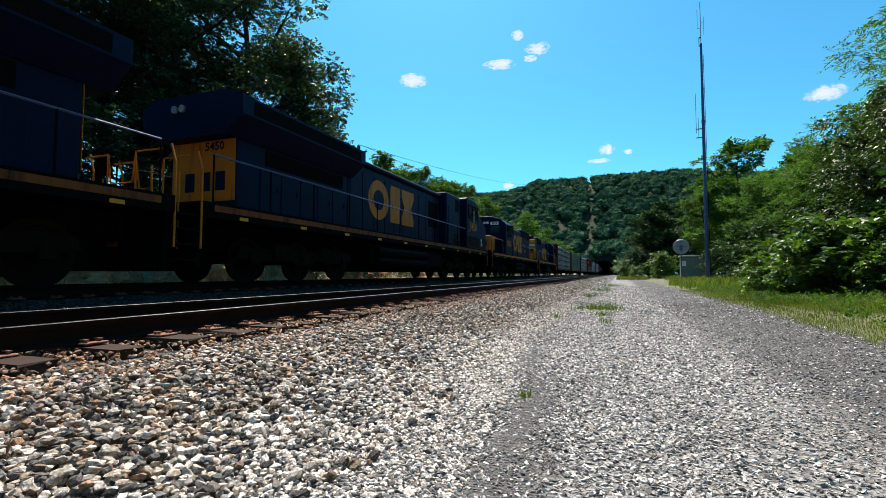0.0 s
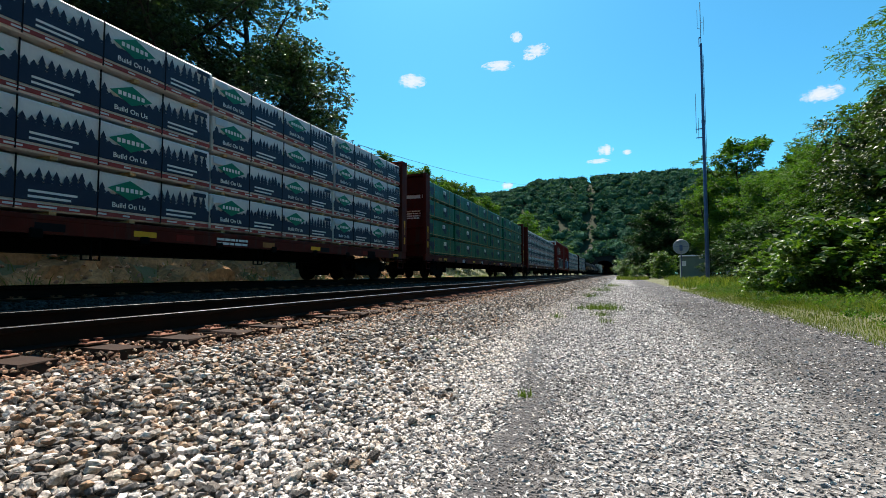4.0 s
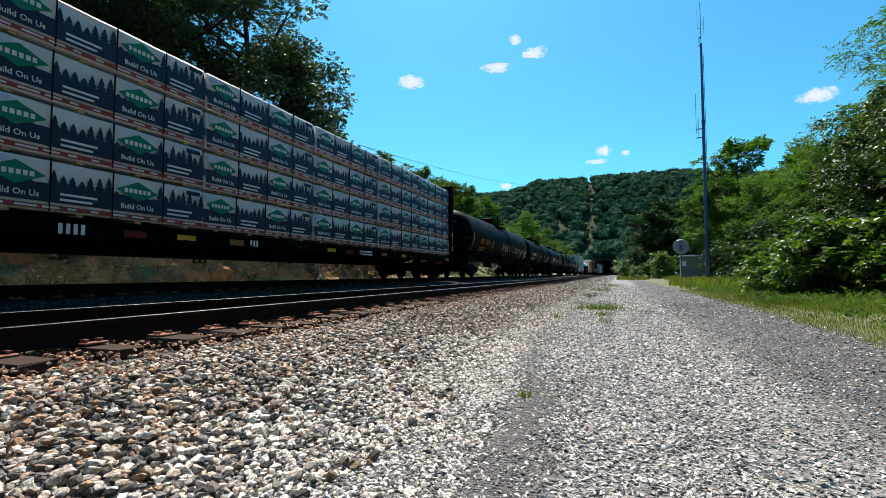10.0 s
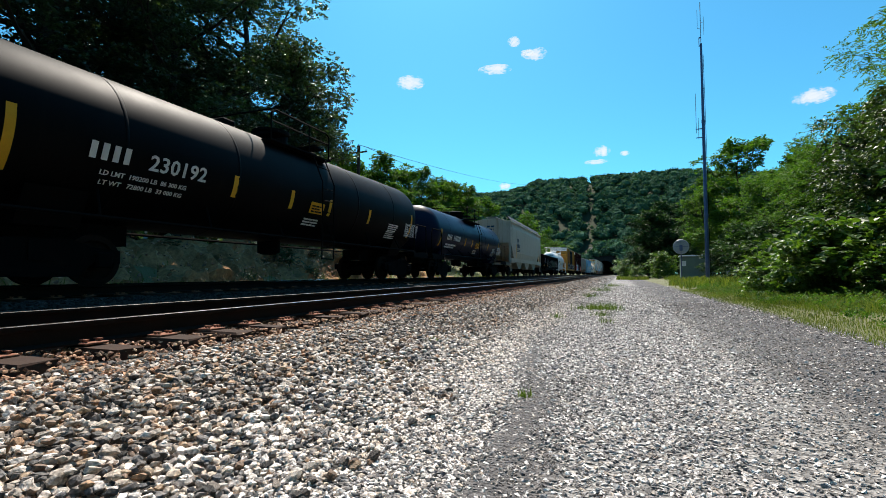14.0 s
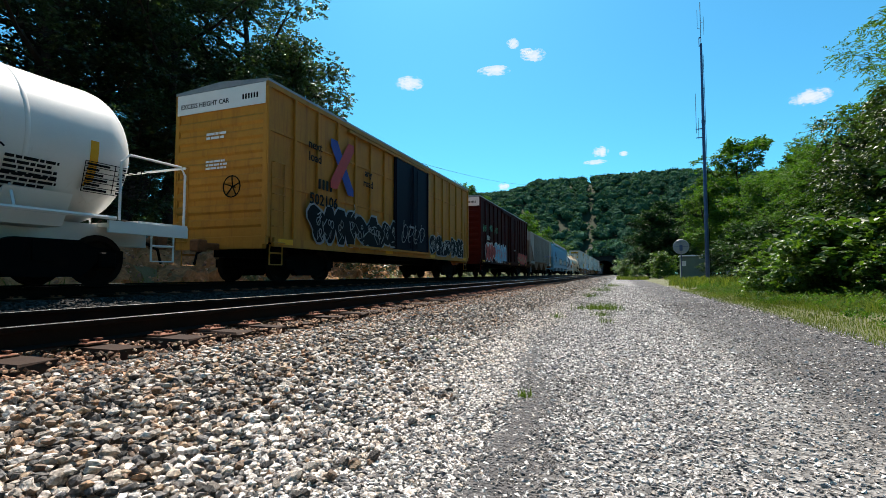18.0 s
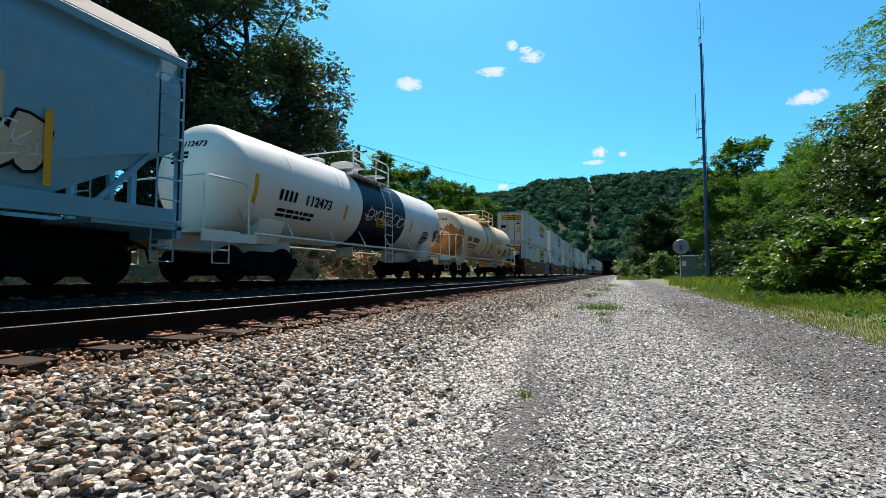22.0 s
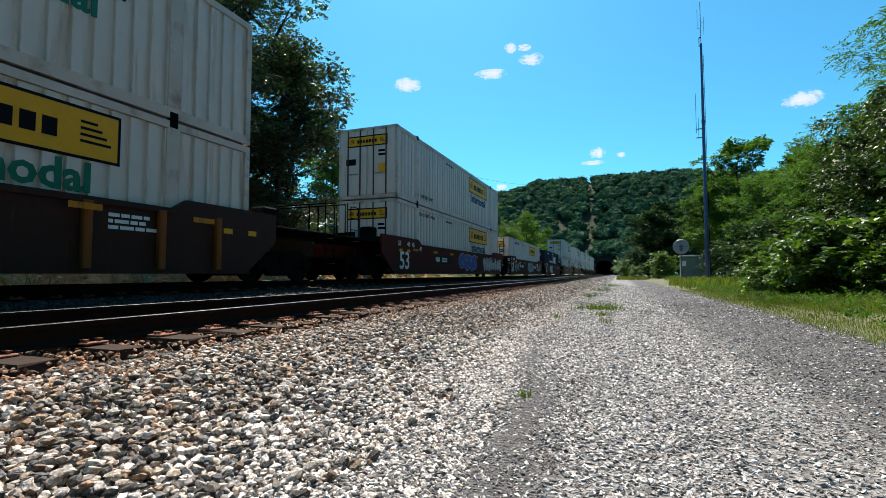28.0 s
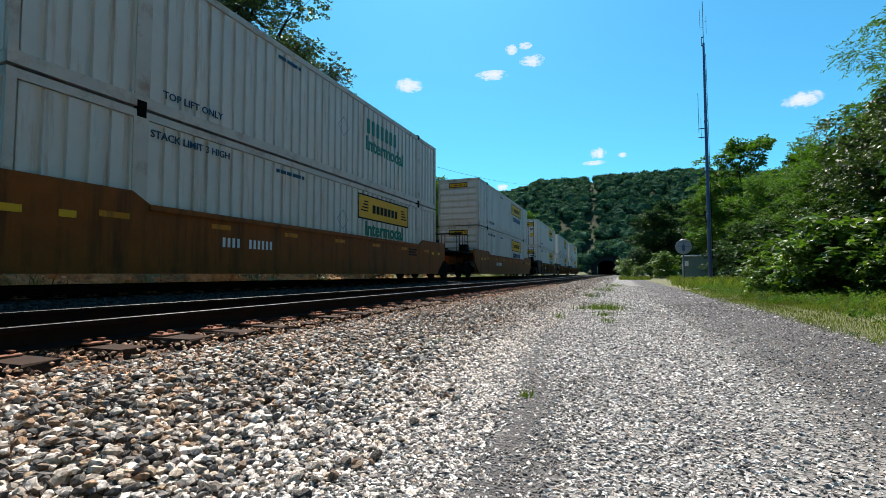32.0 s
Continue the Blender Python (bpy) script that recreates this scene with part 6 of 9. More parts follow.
def hood_loco(u, kind):
    """A conventional-cab road switcher. Cab end first (six axles) or long hood first (four axles)."""
    six = kind == "six"
    t = thing("locomotive", "dark blue hood-unit diesel locomotive with yellow nose and emblem", "locomotive", "locomotives")
    hl = 9.75 if six else 8.55
    s = 1 if six else -1                     # the cab end lies at -y * s
    loco_frame(t, -hl, hl)

    def span(a, b):
        return (a, b) if s > 0 else (-b, -a)

    def bx(x0, x1, a, b, z0, z1):
        return (x0, x1, *span(a, b), z0, z1)
    if six:
        nose, cab0, cab1, hood1 = -7.5, -5.75, -3.45, 8.2
    else:
        nose, cab0, cab1, hood1 = -8.2, -7.0, -4.85, 6.9
    part("short_hood", boxes(bx(-0.85, 0.85, nose, cab0, 1.66, 2.95), bevel=0.07), M["blue"], t, "low short hood")
    part("nose_face", boxes(bx(-0.8, 0.8, nose - 0.012, nose, 1.9, 2.85)), M["yellow"] if six else M["blue"], t, "yellow nose face" if six else "")
    if six:
        part("nose_side", boxes((0.85, 0.86, nose + 0.05, nose + 0.9, 1.9, 2.88)), M["yellow"], t, "yellow wrap on the nose")
        for x in (-0.4, 0.3):
            part("nose_mark", boxes((x - 0.2, x + 0.2, nose - 0.02, nose - 0.012, 2.2, 2.6)), M["blue"], t)
    cabin = bmesh.new()
    prism(cabin, [(-1.5, 1.66), (-1.5, 3.9), (-1.05, 4.32), (-0.5, 4.48), (0.5, 4.48), (1.05, 4.32), (1.5, 3.9), (1.5, 1.66)], "y", *span(cab0, cab1))
    bmesh.ops.bevel(cabin, geom=list(cabin.edges), offset=0.04, segments=1, affect="EDGES")
    part("cab", cabin, M["blue"], t, "dark-blue driving cab")
    part("cab_roof", boxes(bx(-0.52, 0.52, cab0 - 0.04, cab1 + 0.04, 4.47, 4.5), bevel=0.01), M["grey"], t, "sunlit pale cab roof")
    w = part("side_window", boxes(bx(1.5, 1.512, cab0 + 0.6, cab1 - 0.5, 3.1, 3.6)), M["glass"], t)
    part("window_frame", boxes(bx(1.506, 1.54, cab0 + 0.52, cab0 + 0.6, 3.04, 3.66), bx(1.506, 1.54, cab1 - 0.5, cab1 - 0.42, 3.04, 3.66), bx(1.506, 1.54, cab0 + 0.6, cab1 - 0.5, 3.6, 3.66), bx(1.506, 1.54, cab0 + 0.6, cab1 - 0.5, 3.04, 3.1), bx(1.506, 1.525, (cab0 + cab1) / 2 - 0.02, (cab0 + cab1) / 2 + 0.02, 3.1, 3.6)), M["black"], w)
    part("sunshade", boxes(bx(1.5, 1.72, cab0 + 0.3, cab1 - 0.2, 3.76, 3.8)), M["black"], t)
    for x in (-1.05, 0.35):
        part("windscreen", boxes(bx(x, x + 0.7, cab0 - 0.012, cab0, 3.2, 3.75)), M["glass"], t)
    part("number_board", boxes(bx(0.35, 0.95, cab0 - 0.05, cab0, 3.85, 4.08), bx(-0.95, -0.35, cab0 - 0.05, cab0, 3.85, 4.08)), M["white"], t, "pale number board")
    figures = "8096" if six else "2717"
    number_bars(t, side(-5.3 if six else 5.15, 2.3, 1.503), 4, 0.42, M["yellow"], words=figures)
    if six:
        for x in (0.65, -0.65):
            writing(figures, 0.2, M["g_black"], t, end_plane(x, 3.895, cab0 - 0.052), "board_figures")
    else:
        for x in (0.425, -0.425):
            writing(figures, 0.22, M["g_black"], t, end_plane(x, 3.335, -hood1 - 0.062), "board_figures")
    part("long_hood", boxes(bx(-0.9, 0.9, cab1, hood1, 1.66, 4.12), bevel=0.12), M["blue"], t, "long engine hood")
    for a, b in ((cab1 + 0.8, cab1 + 3.2), (hood1 - 4.6, hood1 - 0.4)) if six else ((hood1 - 3.9, hood1 - 0.9),):
        part("fan_housing", boxes(bx(-0.98, 0.98, a, b, 3.5, 4.34), bevel=0.07), M["blue"], t)
        part("grille", boxes(bx(0.98, 0.99, a + 0.15, b - 0.15, 3.56, 4.24)), M["black"], t, "dark radiator grille")
    for k in range(3):
        y = (hood1 - 4 + 1.3 * k) if six else (hood1 - 3.4 + 1.3 * k)
        part("roof_fan", lathe(bmesh.new(), [(4.3, 0.55), (4.42, 0.55), (4.44, 0.5)], 16, "z", (0, y if s > 0 else -y, 0)), M["black"], t)
    if not six:
        part("intake_grille", boxes(bx(0.9, 0.93, cab1 + 0.1, cab1 + 2.3, 3.25, 4.0)), M["black"], t, "dark air intake behind the cab")
        part("blower_housing", boxes(bx(0.9, 1.12, cab1 + 2.4, cab1 + 3.5, 3.3, 4.18), bevel=0.05), M["blue"], t)
        # black plate put in for the shade behind the cab
        part("cab_back_shadow_plate", boxes(bx(0.9, 0.92, cab1 + 0.02, cab1 + 0.6, 1.75, 3.2)), M["black"], t)
    rngp = random.Random(9)
    for k in range(4):
        yy, zz = rngp.choice((rngp.uniform(-4.4, -2.4), rngp.uniform(4.2, 5.6))) * (1 if six else -1), rngp.choice((2.0, 2.5, 2.9))
        part("data_plate", boxes((0.93, 0.938, yy, yy + rngp.choice((0.12, 0.2, 0.26)), zz, zz + rngp.choice((0.08, 0.14)))), M["white"], t)
    y0, y1 = span(cab1 + 0.4, hood1 - 0.6)
    doors(t, 0.9, y0, y1, 1.75, 3.2, 0.72, M["blue"])
    if six:
        emblem(t, 0.925, -0.15, 2.15, 3.8, 1.45, M["yellow"])
    else:
        emblem(t, 0.925, -1.85, 1.9, 3.8, 1.5, M["yellow"])
        part("end_panel", boxes((-0.86, 0.86, -hood1 - 0.012, -hood1, 1.9, 4.0)), M["yellow"], t, "yellow hood end")
        part("end_panel", boxes((0.9, 0.91, -hood1 + 0.02, -hood1 + 0.1, 1.9, 3.7)), M["yellow"], t)
        part("end_emblem", boxes(*[(x - 0.16, x + 0.16, -hood1 - 0.022, -hood1 - 0.012, 2.55, 3.0) for x in (-0.4, 0.02, 0.45)]), M["blue"], t)
        part("number_board", boxes((0.1, 0.75, -hood1 - 0.06, -hood1, 3.3, 3.52), (-0.75, -0.1, -hood1 - 0.06, -hood1, 3.3, 3.52)), M["white"], t)
    for z in (4.02,):
        for x in (-0.12, 0.12):
            part("headlight", lathe(bmesh.new(), [(0, 0.1), (0.1, 0.1)], 10, "y", (x, (cab0 - 0.1) if s > 0 else -(cab0), z)), M["white"], t)
    runs = [(1.45, y) for y in np.linspace(*span(cab1 + 0.3, hl - 0.5), 7)]
    rail_run(t, [(float(a), float(b)) for a, b in runs], M["pole"])
    rail_run(t, [(-float(a), float(b)) for a, b in runs], M["black"])
    rail_run(t, [(1.3, y) for y in span(-hl + 0.3, cab0 - 0.1)], M["yellow"])
    for k in range(8):
        reflector(t, 1.508, -hl + 1.2 + (hl * 2 - 2.4) / 7 * k, 1.38, M["yellow_bright"], 0.25, 0.07)
    part("placard", boxes((0.93, 0.936, 5.2, 5.4, 2.3, 2.5)), M["white"], t)
    fuel_tank(t, -2.6, 2.9 if six else 2.4)
    if six:
        truck(t, -6.3, (-1.95, 0.0, 1.95), 0.51)
        truck(t, 6.3, (-1.95, 0.0, 1.95), 0.51)
    else:
        truck(t, -5.2, (-1.37, 1.37), 0.51)
        truck(t, 5.2, (-1.37, 1.37), 0.51)
    return rolls(t, u)


# -- lumber cars --
WRAP = {"white": "white plastic-wrapped lumber bundle with dark treeline print", "green": "green plastic-wrapped lumber bundle with pale labels"}


def bundle(style, length, h=0.8, printed=True):
    """A wrapped bundle of boards with its print; x from the beam outwards, y centred, z up."""
    rng = random.Random(int(length * 100) + len(style))
    t = thing("lumber_bundle", WRAP[style], "lumber bundle", "wrapped lumber bundles")
    bm = bmesh.new()
    box(bm, 0.05, 1.35, -length / 2 + 0.02, length / 2 - 0.02, 0.05, h, 0.025)
    bmesh.ops.subdivide_edges(bm, edges=[e for e in bm.edges if e.calc_length() > 1], cuts=9)
    for v in bm.verts:
        v.co.x += 0.014 * noise.noise((v.co.y * 2.3, v.co.z * 3, 1.0)) * (v.co.x > 1)
        v.co.z += 0.012 * noise.noise((v.co.y * 2.1, v.co.z, 4.0))
    part("wrap", bm, M["wrap_" + style], t)
    part("stickers", boxes(*[(0.08, 1.33, y - 0.05, y + 0.05, 0.0, 0.05) for y in np.linspace(-length / 2 + 0.4, length / 2 - 0.4, 4)]), M["wood"], t, "sawn timber spacers")
    x = 1.37
    if not printed:
        return t
    if style == "white":
        base, red = bmesh.new(), bmesh.new()
        box(base, x, x + 0.004, -length / 2 + 0.04, length / 2 - 0.04, 0.18, 0.4)
        box(red, x, x + 0.004, -length / 2 + 0.04, length / 2 - 0.04, 0.07, 0.14)
        n = round(length / 2.2)
        w = (length - 0.1) / n
        for k in range(n):
            y = -length / 2 + 0.05 + k * w
            trees, green, pale = bmesh.new(), bmesh.new(), bmesh.new()
            # emblem: a flattened diamond in a green rim
            cy, cz = y + 0.24 * w, 0.55
            for bmx, a, b, dx in ((green, 0.38, 0.17, 0.006),):
                prism(bmx, [(cy - a, cz), (cy, cz - b), (cy + a, cz), (cy, cz + b)], "x", x + dx, x + dx + 0.003)
            for q in range(6):
                box(pale, x + 0.0105, x + 0.012, cy - 0.24 + 0.082 * q, cy - 0.24 + 0.082 * q + 0.056, cz - 0.036, cz + 0.036)
            # treeline
            y1 = y + 0.06
            while y1 < y + 0.98 * w:
                hh = rng.uniform(0.16, 0.34) * (1.0 if abs(y1 - cy) > 0.42 else 0.35)
                for j in range(3):
                    a, z = 0.1 * (1 - 0.25 * j), 0.4 + hh * 0.26 * j
                    prism(trees, [(y1 - a, z), (y1 + a, z), (y1, z + hh * 0.45)], "x", x + 0.0005 * j + 0.001, x + 0.004 + 0.0005 * j)
                box(trees, x, x + 0.004, y1 - 0.09, y1 + 0.09, 0.28, 0.45)
                y1 += rng.uniform(0.1, 0.15)
            box(pale, x + 0.006, x + 0.008, y + 0.56 * w, y + 0.86 * w, 0.3, 0.335)
            box(pale, x + 0.006, x + 0.008, y + 0.56 * w, y + 0.82 * w, 0.22, 0.255)
            for nm, b, mt in (("treeline_print", trees, M["wrap_navy"]), ("green_emblem", green, M["wrap_teal"]), ("white_print", pale, M["white"])):
                part(nm, b, mt, t)
        part("navy_band", base, M["wrap_navy"], t)
        part("red_stripe", red, M["wrap_red"], t)
        for k in range(n):
            writing("Build On Us", 0.12, M["white"], t, side(-length / 2 + 0.05 + k * w + 0.24 * w, 0.24, x + 0.0055), "slogan")
        part("blue_label", boxes((x, x + 0.004, length / 2 - 0.42, length / 2 - 0.12, 0.66, 0.74)), M["wrap_navy"], t)
        part("paper_label", boxes((x, x + 0.004, -length / 2 + 0.08, -length / 2 + 0.4, 0.62, 0.76)), M["box_pale"], t)
        for k in range(1, n * 2):
            part("strap", boxes((x - 0.01, x + 0.009, -length / 2 + length * k / n / 2 - 0.008, -length / 2 + length * k / n / 2 + 0.008, 0.05, h + 0.012)), M["g_black"], t, "thin dark strap")
        bits = bmesh.new()
        for k in range(n * 5):
            y = -length / 2 + 0.15 + (length - 0.3) * k / (n * 5)
            box(bits, x + 0.004, x + 0.0055, y, y + rng.uniform(0.12, 0.3), 0.09, 0.12)
        tagged(part("band_print", bits, M["wrap_white"], t), kind="stuff")
    else:
        marks, tag, faint = bmesh.new(), bmesh.new(), bmesh.new()
        y = -length / 2 + 0.5
        while y < length / 2 - 0.3:
            prism(marks, [(y + a, 0.42 + b) for a, b in blob_outline(rng, 0.34, 0.36, 8, 0.25)], "x", x, x + 0.004)
            box(marks, x, x + 0.005, y - 0.34, y - 0.16, 0.36, 0.58)
            box(faint, x, x + 0.003, y + 0.25, y + 0.6, 0.4, 0.47)
            y += rng.uniform(1.3, 1.8)
        y = rng.uniform(-length / 2 + 0.3, length / 2 - 0.6)
        box(tag, x, x + 0.005, y, y + 0.36, 0.48, 0.66)
        part("dark_print", marks, M["wrap_navy"], t)
        part("pale_label", tag, M["white"], t)
        part("faint_print", faint, M["wrap_teal"], t)
        part("strap", boxes(*[(x - 0.004, x + 0.012, yy, yy + 0.02, 0.05, h) for yy in (-length * 0.3, length * 0.28)], (x - 0.004, x + 0.012, -length / 2, length / 2, 0.1, 0.12)), M["wood"], t)
    return t


def centerbeam(u0, u1, paint_name, style, label, columns=5, seed=1, figures=""):
    t = thing("centerbeam_flatcar", label, "freight car", "freight cars")
    L = u1 - u0
    h = L / 2
    m = M[paint_name]
    rng = random.Random(seed)
    part("deck", boxes((-1.42, 1.42, -h, h, 0.98, 1.06), bevel=0.01), m, t)
    part("side_sill", boxes((1.3, 1.42, -h, h, 0.78, 0.98), (-1.42, -1.3, -h, h, 0.78, 0.98)), m, t)
    sill = bmesh.new()
    prism(sill, [(-h + 2.0, 0.98), (h - 2.0, 0.98), (h - 4.2, 0.55), (-h + 4.2, 0.55)], "x", -0.35, 0.35)
    part("centre_sill", sill, M["black"], t)
    for s in (-1, 1):
        e = h * s
        a, b = min(e, e - 0.42 * s), max(e, e - 0.42 * s)
        part("bulkhead", boxes((-1.4, 1.4, (a + 0.3) if s < 0 else (a + 0.06), (b - 0.06) if s < 0 else (b - 0.3), 1.06, 4.5), bevel=0.02), m, t, "ribbed end bulkhead")
        for x0, x1 in ((1.3, 1.45), (-1.45, -1.3), (-0.12, 0.12)):
            part("bulkhead_post", boxes((x0, x1, a, b, 1.06, 4.5), bevel=0.012), m, t)
        for z in (1.5, 2.25, 3.0, 3.75):
            part("bulkhead_rib", boxes((-1.3, 1.3, a + 0.16, b - 0.16, z, z + 0.1)), m, t)
        part("top_rib", boxes((-1.46, 1.46, a - 0.01, b + 0.01, 4.5, 4.57)), m, t)
        for sx in (-1, 1):
            stirrup(t, sx * 1.38, s * (h - 0.4), 0.8, m)
        for z in (1.35, 1.72, 2.0):
            reflector(t, 1.451, s * (h - 0.2), z, M["yellow_bright" if z != 1.72 else "rust_orange"], 0.1, 0.26)
        print_block(t, end_plane(0.35, 3.7, -h + 0.299), 1, 0.16, 0.8, M["white"], seed) if s < 0 else None
        print_block(t, end_plane(0.4, 3.0, -h + 0.299), 4, 0.06, 0.7, M["white"], seed + 3) if s < 0 else None
    part("centre_beam", boxes((-0.04, 0.04, -h + 0.4, h - 0.4, 4.1, 4.45), *[(-0.05, 0.05, y - 0.06, y + 0.06, 1.06, 4.2) for y in np.linspace(-h + 1.2, h - 1.2, 10)]), m, t)
    truck(t, -h + 2.3)
    truck(t, h - 2.3)
    couplers(t, h)
    n = 14
    for k in range(n):
        y = -h + 0.9 + (L - 1.8) / (n - 1) * k
        if k % 3 == 1:
            reflector(t, 1.425, y, 0.84)
        part("winch", boxes((1.2, 1.44, y - 0.09, y + 0.09, 0.7, 0.86), bevel=0.02), M["black"], t)
    for k in range(5):
        y = -h + 4.2 + (L - 8.4) / 4 * k
        part("strap_hanger", tubes([[(1.3, y - 0.14, 0.8), (1.3, y - 0.14, 0.42), (1.3, y + 0.14, 0.42), (1.3, y + 0.14, 0.8)], [(1.3, y, 0.8), (1.3, y, 0.42)]], 0.02, 5), M["black"], t)
    number_bars(t, side(-2.4, 0.82, 1.424), 3, 0.14, M["white"])
    number_bars(t, side(-h + 5.2, 0.8, 1.424), 4, 0.16, M["white"], words=figures)
    for k in range(9):
        part("stencil_patch", boxes((1.42, 1.424, -h + 1.6 + 2.3 * k, -h + 2.0 + 2.3 * k, 0.82, 0.94)), M[("rust_orange", "g_black", "car_red")[k % 3]], t)
    print_block(t, side(2.4, 0.95, 1.424), 2, 0.05, 0.9, M["white"], seed + 5)
    part("side_board", boxes((1.42, 1.428, h - 3.0, h - 2.5, 0.72, 0.96)), M["black"], t)
    rolls(t, (u0 + u1) / 2)
    # the load
    inner = L - 0.9
    w = inner / columns
    for side_sign in (1, -1):
        master = None
        for c in range(columns):
            for tier in range(4):
                if master is None:
                    master = b = bundle(style, w - 0.03, 0.8, side_sign > 0)
                else:
                    b = copy_thing(master, Matrix())
                turn = 0 if side_sign > 0 else 180
                off = rng.uniform(-0.02, 0.035) + (0.03 if (c + seed) % 3 == 0 else 0)
                MOVERS.append((b, (u0 + u1) / 2 - inner / 2 + (c + 0.5) * w + rng.uniform(-0.02, 0.02), off * side_sign, 1.07 + 0.825 * tier, turn))
    return t


# -- box cars --
def boxcar(u0, u1, paint_name, label, posts, door, top=4.92, white_top=True, seed=1, door_paint=None):
    t = thing("boxcar", label, "freight car", "freight cars")
    L = u1 - u0
    h = L / 2
    m = M[paint_name]
    part("body", boxes((-1.44, 1.44, -h + 0.05, h - 0.05, 1.05, top - 0.06), bevel=0.02), m, t)
    roof = bmesh.new()
    prism(roof, [(-1.5, top - 0.08), (-1.5, top - 0.02), (0, top + 0.1), (1.5, top - 0.02), (1.5, top - 0.08)], "y", -h, h)
    part("roof", roof, M["grey"], t, "pale metal roof")
    part("side_sill", boxes((1.40, 1.5, -h + 0.3, h - 0.3, 0.86, 1.08), (-1.5, -1.40, -h + 0.3, h - 0.3, 0.86, 1.08), (1.42, 1.5, -h, h, top - 0.2, top - 0.08), (-1.5, -1.42, -h, h, top - 0.2, top - 0.08)), m, t)
    part("underframe", boxes((-0.4, 0.4, -h + 0.3, h - 0.3, 0.62, 1.05), (-1.2, 1.2, -1.2, 1.2, 0.75, 1.05)), M["black"], t)
    d0, d1 = door
    n = posts
    for k in range(n + 1):
        y = -h + 0.06 + (L - 0.12) * k / n
        if d0 + 0.1 < y < d1 - 0.1:
            continue
        for s in (1, -1):
            p = shared("side_post", ("post", paint_name, top), m, t, lambda: boxes((0, 0.07, -0.05, 0.05, 1.08, top - 0.2), bevel=0.012))
            p.matrix_local = pose(1.44 * s, y, 0, 0, 0, 0 if s > 0 else 180)
    for z in (2.35, 3.65):
        part("side_rib", boxes((1.44, 1.475, -h + 0.1, d0 - 0.05, z, z + 0.06)), m, t)
        part("side_rib", boxes((1.44, 1.475, d1 + 0.05, h - 0.1, z, z + 0.06)), m, t)
    dm = M[door_paint] if door_paint else m
    for s in (1, -1):
        dd = part("sliding_door", boxes((1.45 * s if s > 0 else -1.53, 1.53 if s > 0 else -1.45, d0, d1, 1.12, top - 0.35), bevel=0.012), dm, t)
        mid = (d0 + d1) / 2
        for y in (d0 + 0.1, mid, d1 - 0.1):
            part("door_post", boxes((1.53, 1.57, y - 0.04, y + 0.04, 1.12, top - 0.35)) if s > 0 else boxes((-1.57, -1.53, y - 0.04, y + 0.04, 1.12, top - 0.35)), dm, dd)
        if s > 0:
            part("lock_bar", tubes([[(1.58, mid - 0.3, 1.2), (1.58, mid - 0.3, top - 0.5)], [(1.58, mid + 0.3, 1.2), (1.58, mid + 0.3, top - 0.5)]], 0.022, 6), dm, dd)
            part("door_handle", boxes((1.58, 1.64, mid - 0.5, mid - 0.1, 2.0, 2.07)), M["grey"], dd)
    part("door_track", boxes((1.5, 1.6, d0 - (d1 - d0), d1 + 0.2, 1.02, 1.1)), m, t)
    part("door_track", boxes((1.46, 1.56, d0 - (d1 - d0), d1 + 0.2, top - 0.34, top - 0.26)), m, t)
    for s in (-1, 1):
        e = s * h
        zs = np.arange(1.3, top - 0.75, 0.36)
        rib = bmesh.new()
        for z in zs:
            prism(rib, [(e - 0.06 * s, float(z)), (e, float(z) + 0.07), (e, float(z) + 0.2), (e - 0.06 * s, float(z) + 0.27)], "x", -1.36, 1.36)
        part("end_corrugation", rib, m, t, "pressed-steel corrugated end")
        for x in (-1.47, 1.36):
            part("corner_post", boxes((x, x + 0.11, min(e, e - 0.12 * s), max(e, e - 0.12 * s), 0.9, top - 0.1)), m, t)
        part("end_sill", boxes((-1.4, 1.4, min(e, e - 0.15 * s), max(e, e - 0.15 * s), 0.8, 1.1), bevel=0.01), m, t)
        if white_top:
            part("end_band", boxes((-1.42, 1.42, min(e, e + 0.012 * s), max(e, e + 0.012 * s), top - 0.62, top - 0.1)), M["white"], t, "white excess-height band")
        ladder(t, -1.2, e, 1.0, 2.9, m, 0.4, "x") if s < 0 else None
        for sx in (-1, 1):
            stirrup(t, sx * 1.42, s * (h - 0.45), 0.9, m)
    if white_top:
        writing("EXCESS HEIGHT CAR", 0.17, M["black"], t, end_plane(-0.5, top - 0.47, -h - 0.013), "end_lettering")
        number_bars(t, end_plane(0.72, top - 0.45, -h - 0.013), 6, 0.13, M["black"])
    brake_wheel(t, 0.55, -h - 0.12, 2.3)
    ladder(t, 1.47, -h + 0.42, 0.95, 2.9, m)
    ladder(t, 1.47, h - 0.42, 0.95, 2.9, m)
    print_block(t, end_plane(-0.35, top - 1.2, -h - 0.063), 2, 0.06, 0.8, M["white"], seed)
    print_block(t, end_plane(-0.35, top - 1.9, -h - 0.063), 3, 0.05, 0.7, M["white"], seed + 1)
    truck(t, -h + 2.2)
    truck(t, h - 2.2)
    couplers(t, h)
    for y in (-h + 0.7, d0 - 0.4, d1 + 0.6, h - 0.7):
        reflector(t, 1.502, y, 0.92, None, 0.55, 0.13)
    return rolls(t, (u0 + u1) / 2)


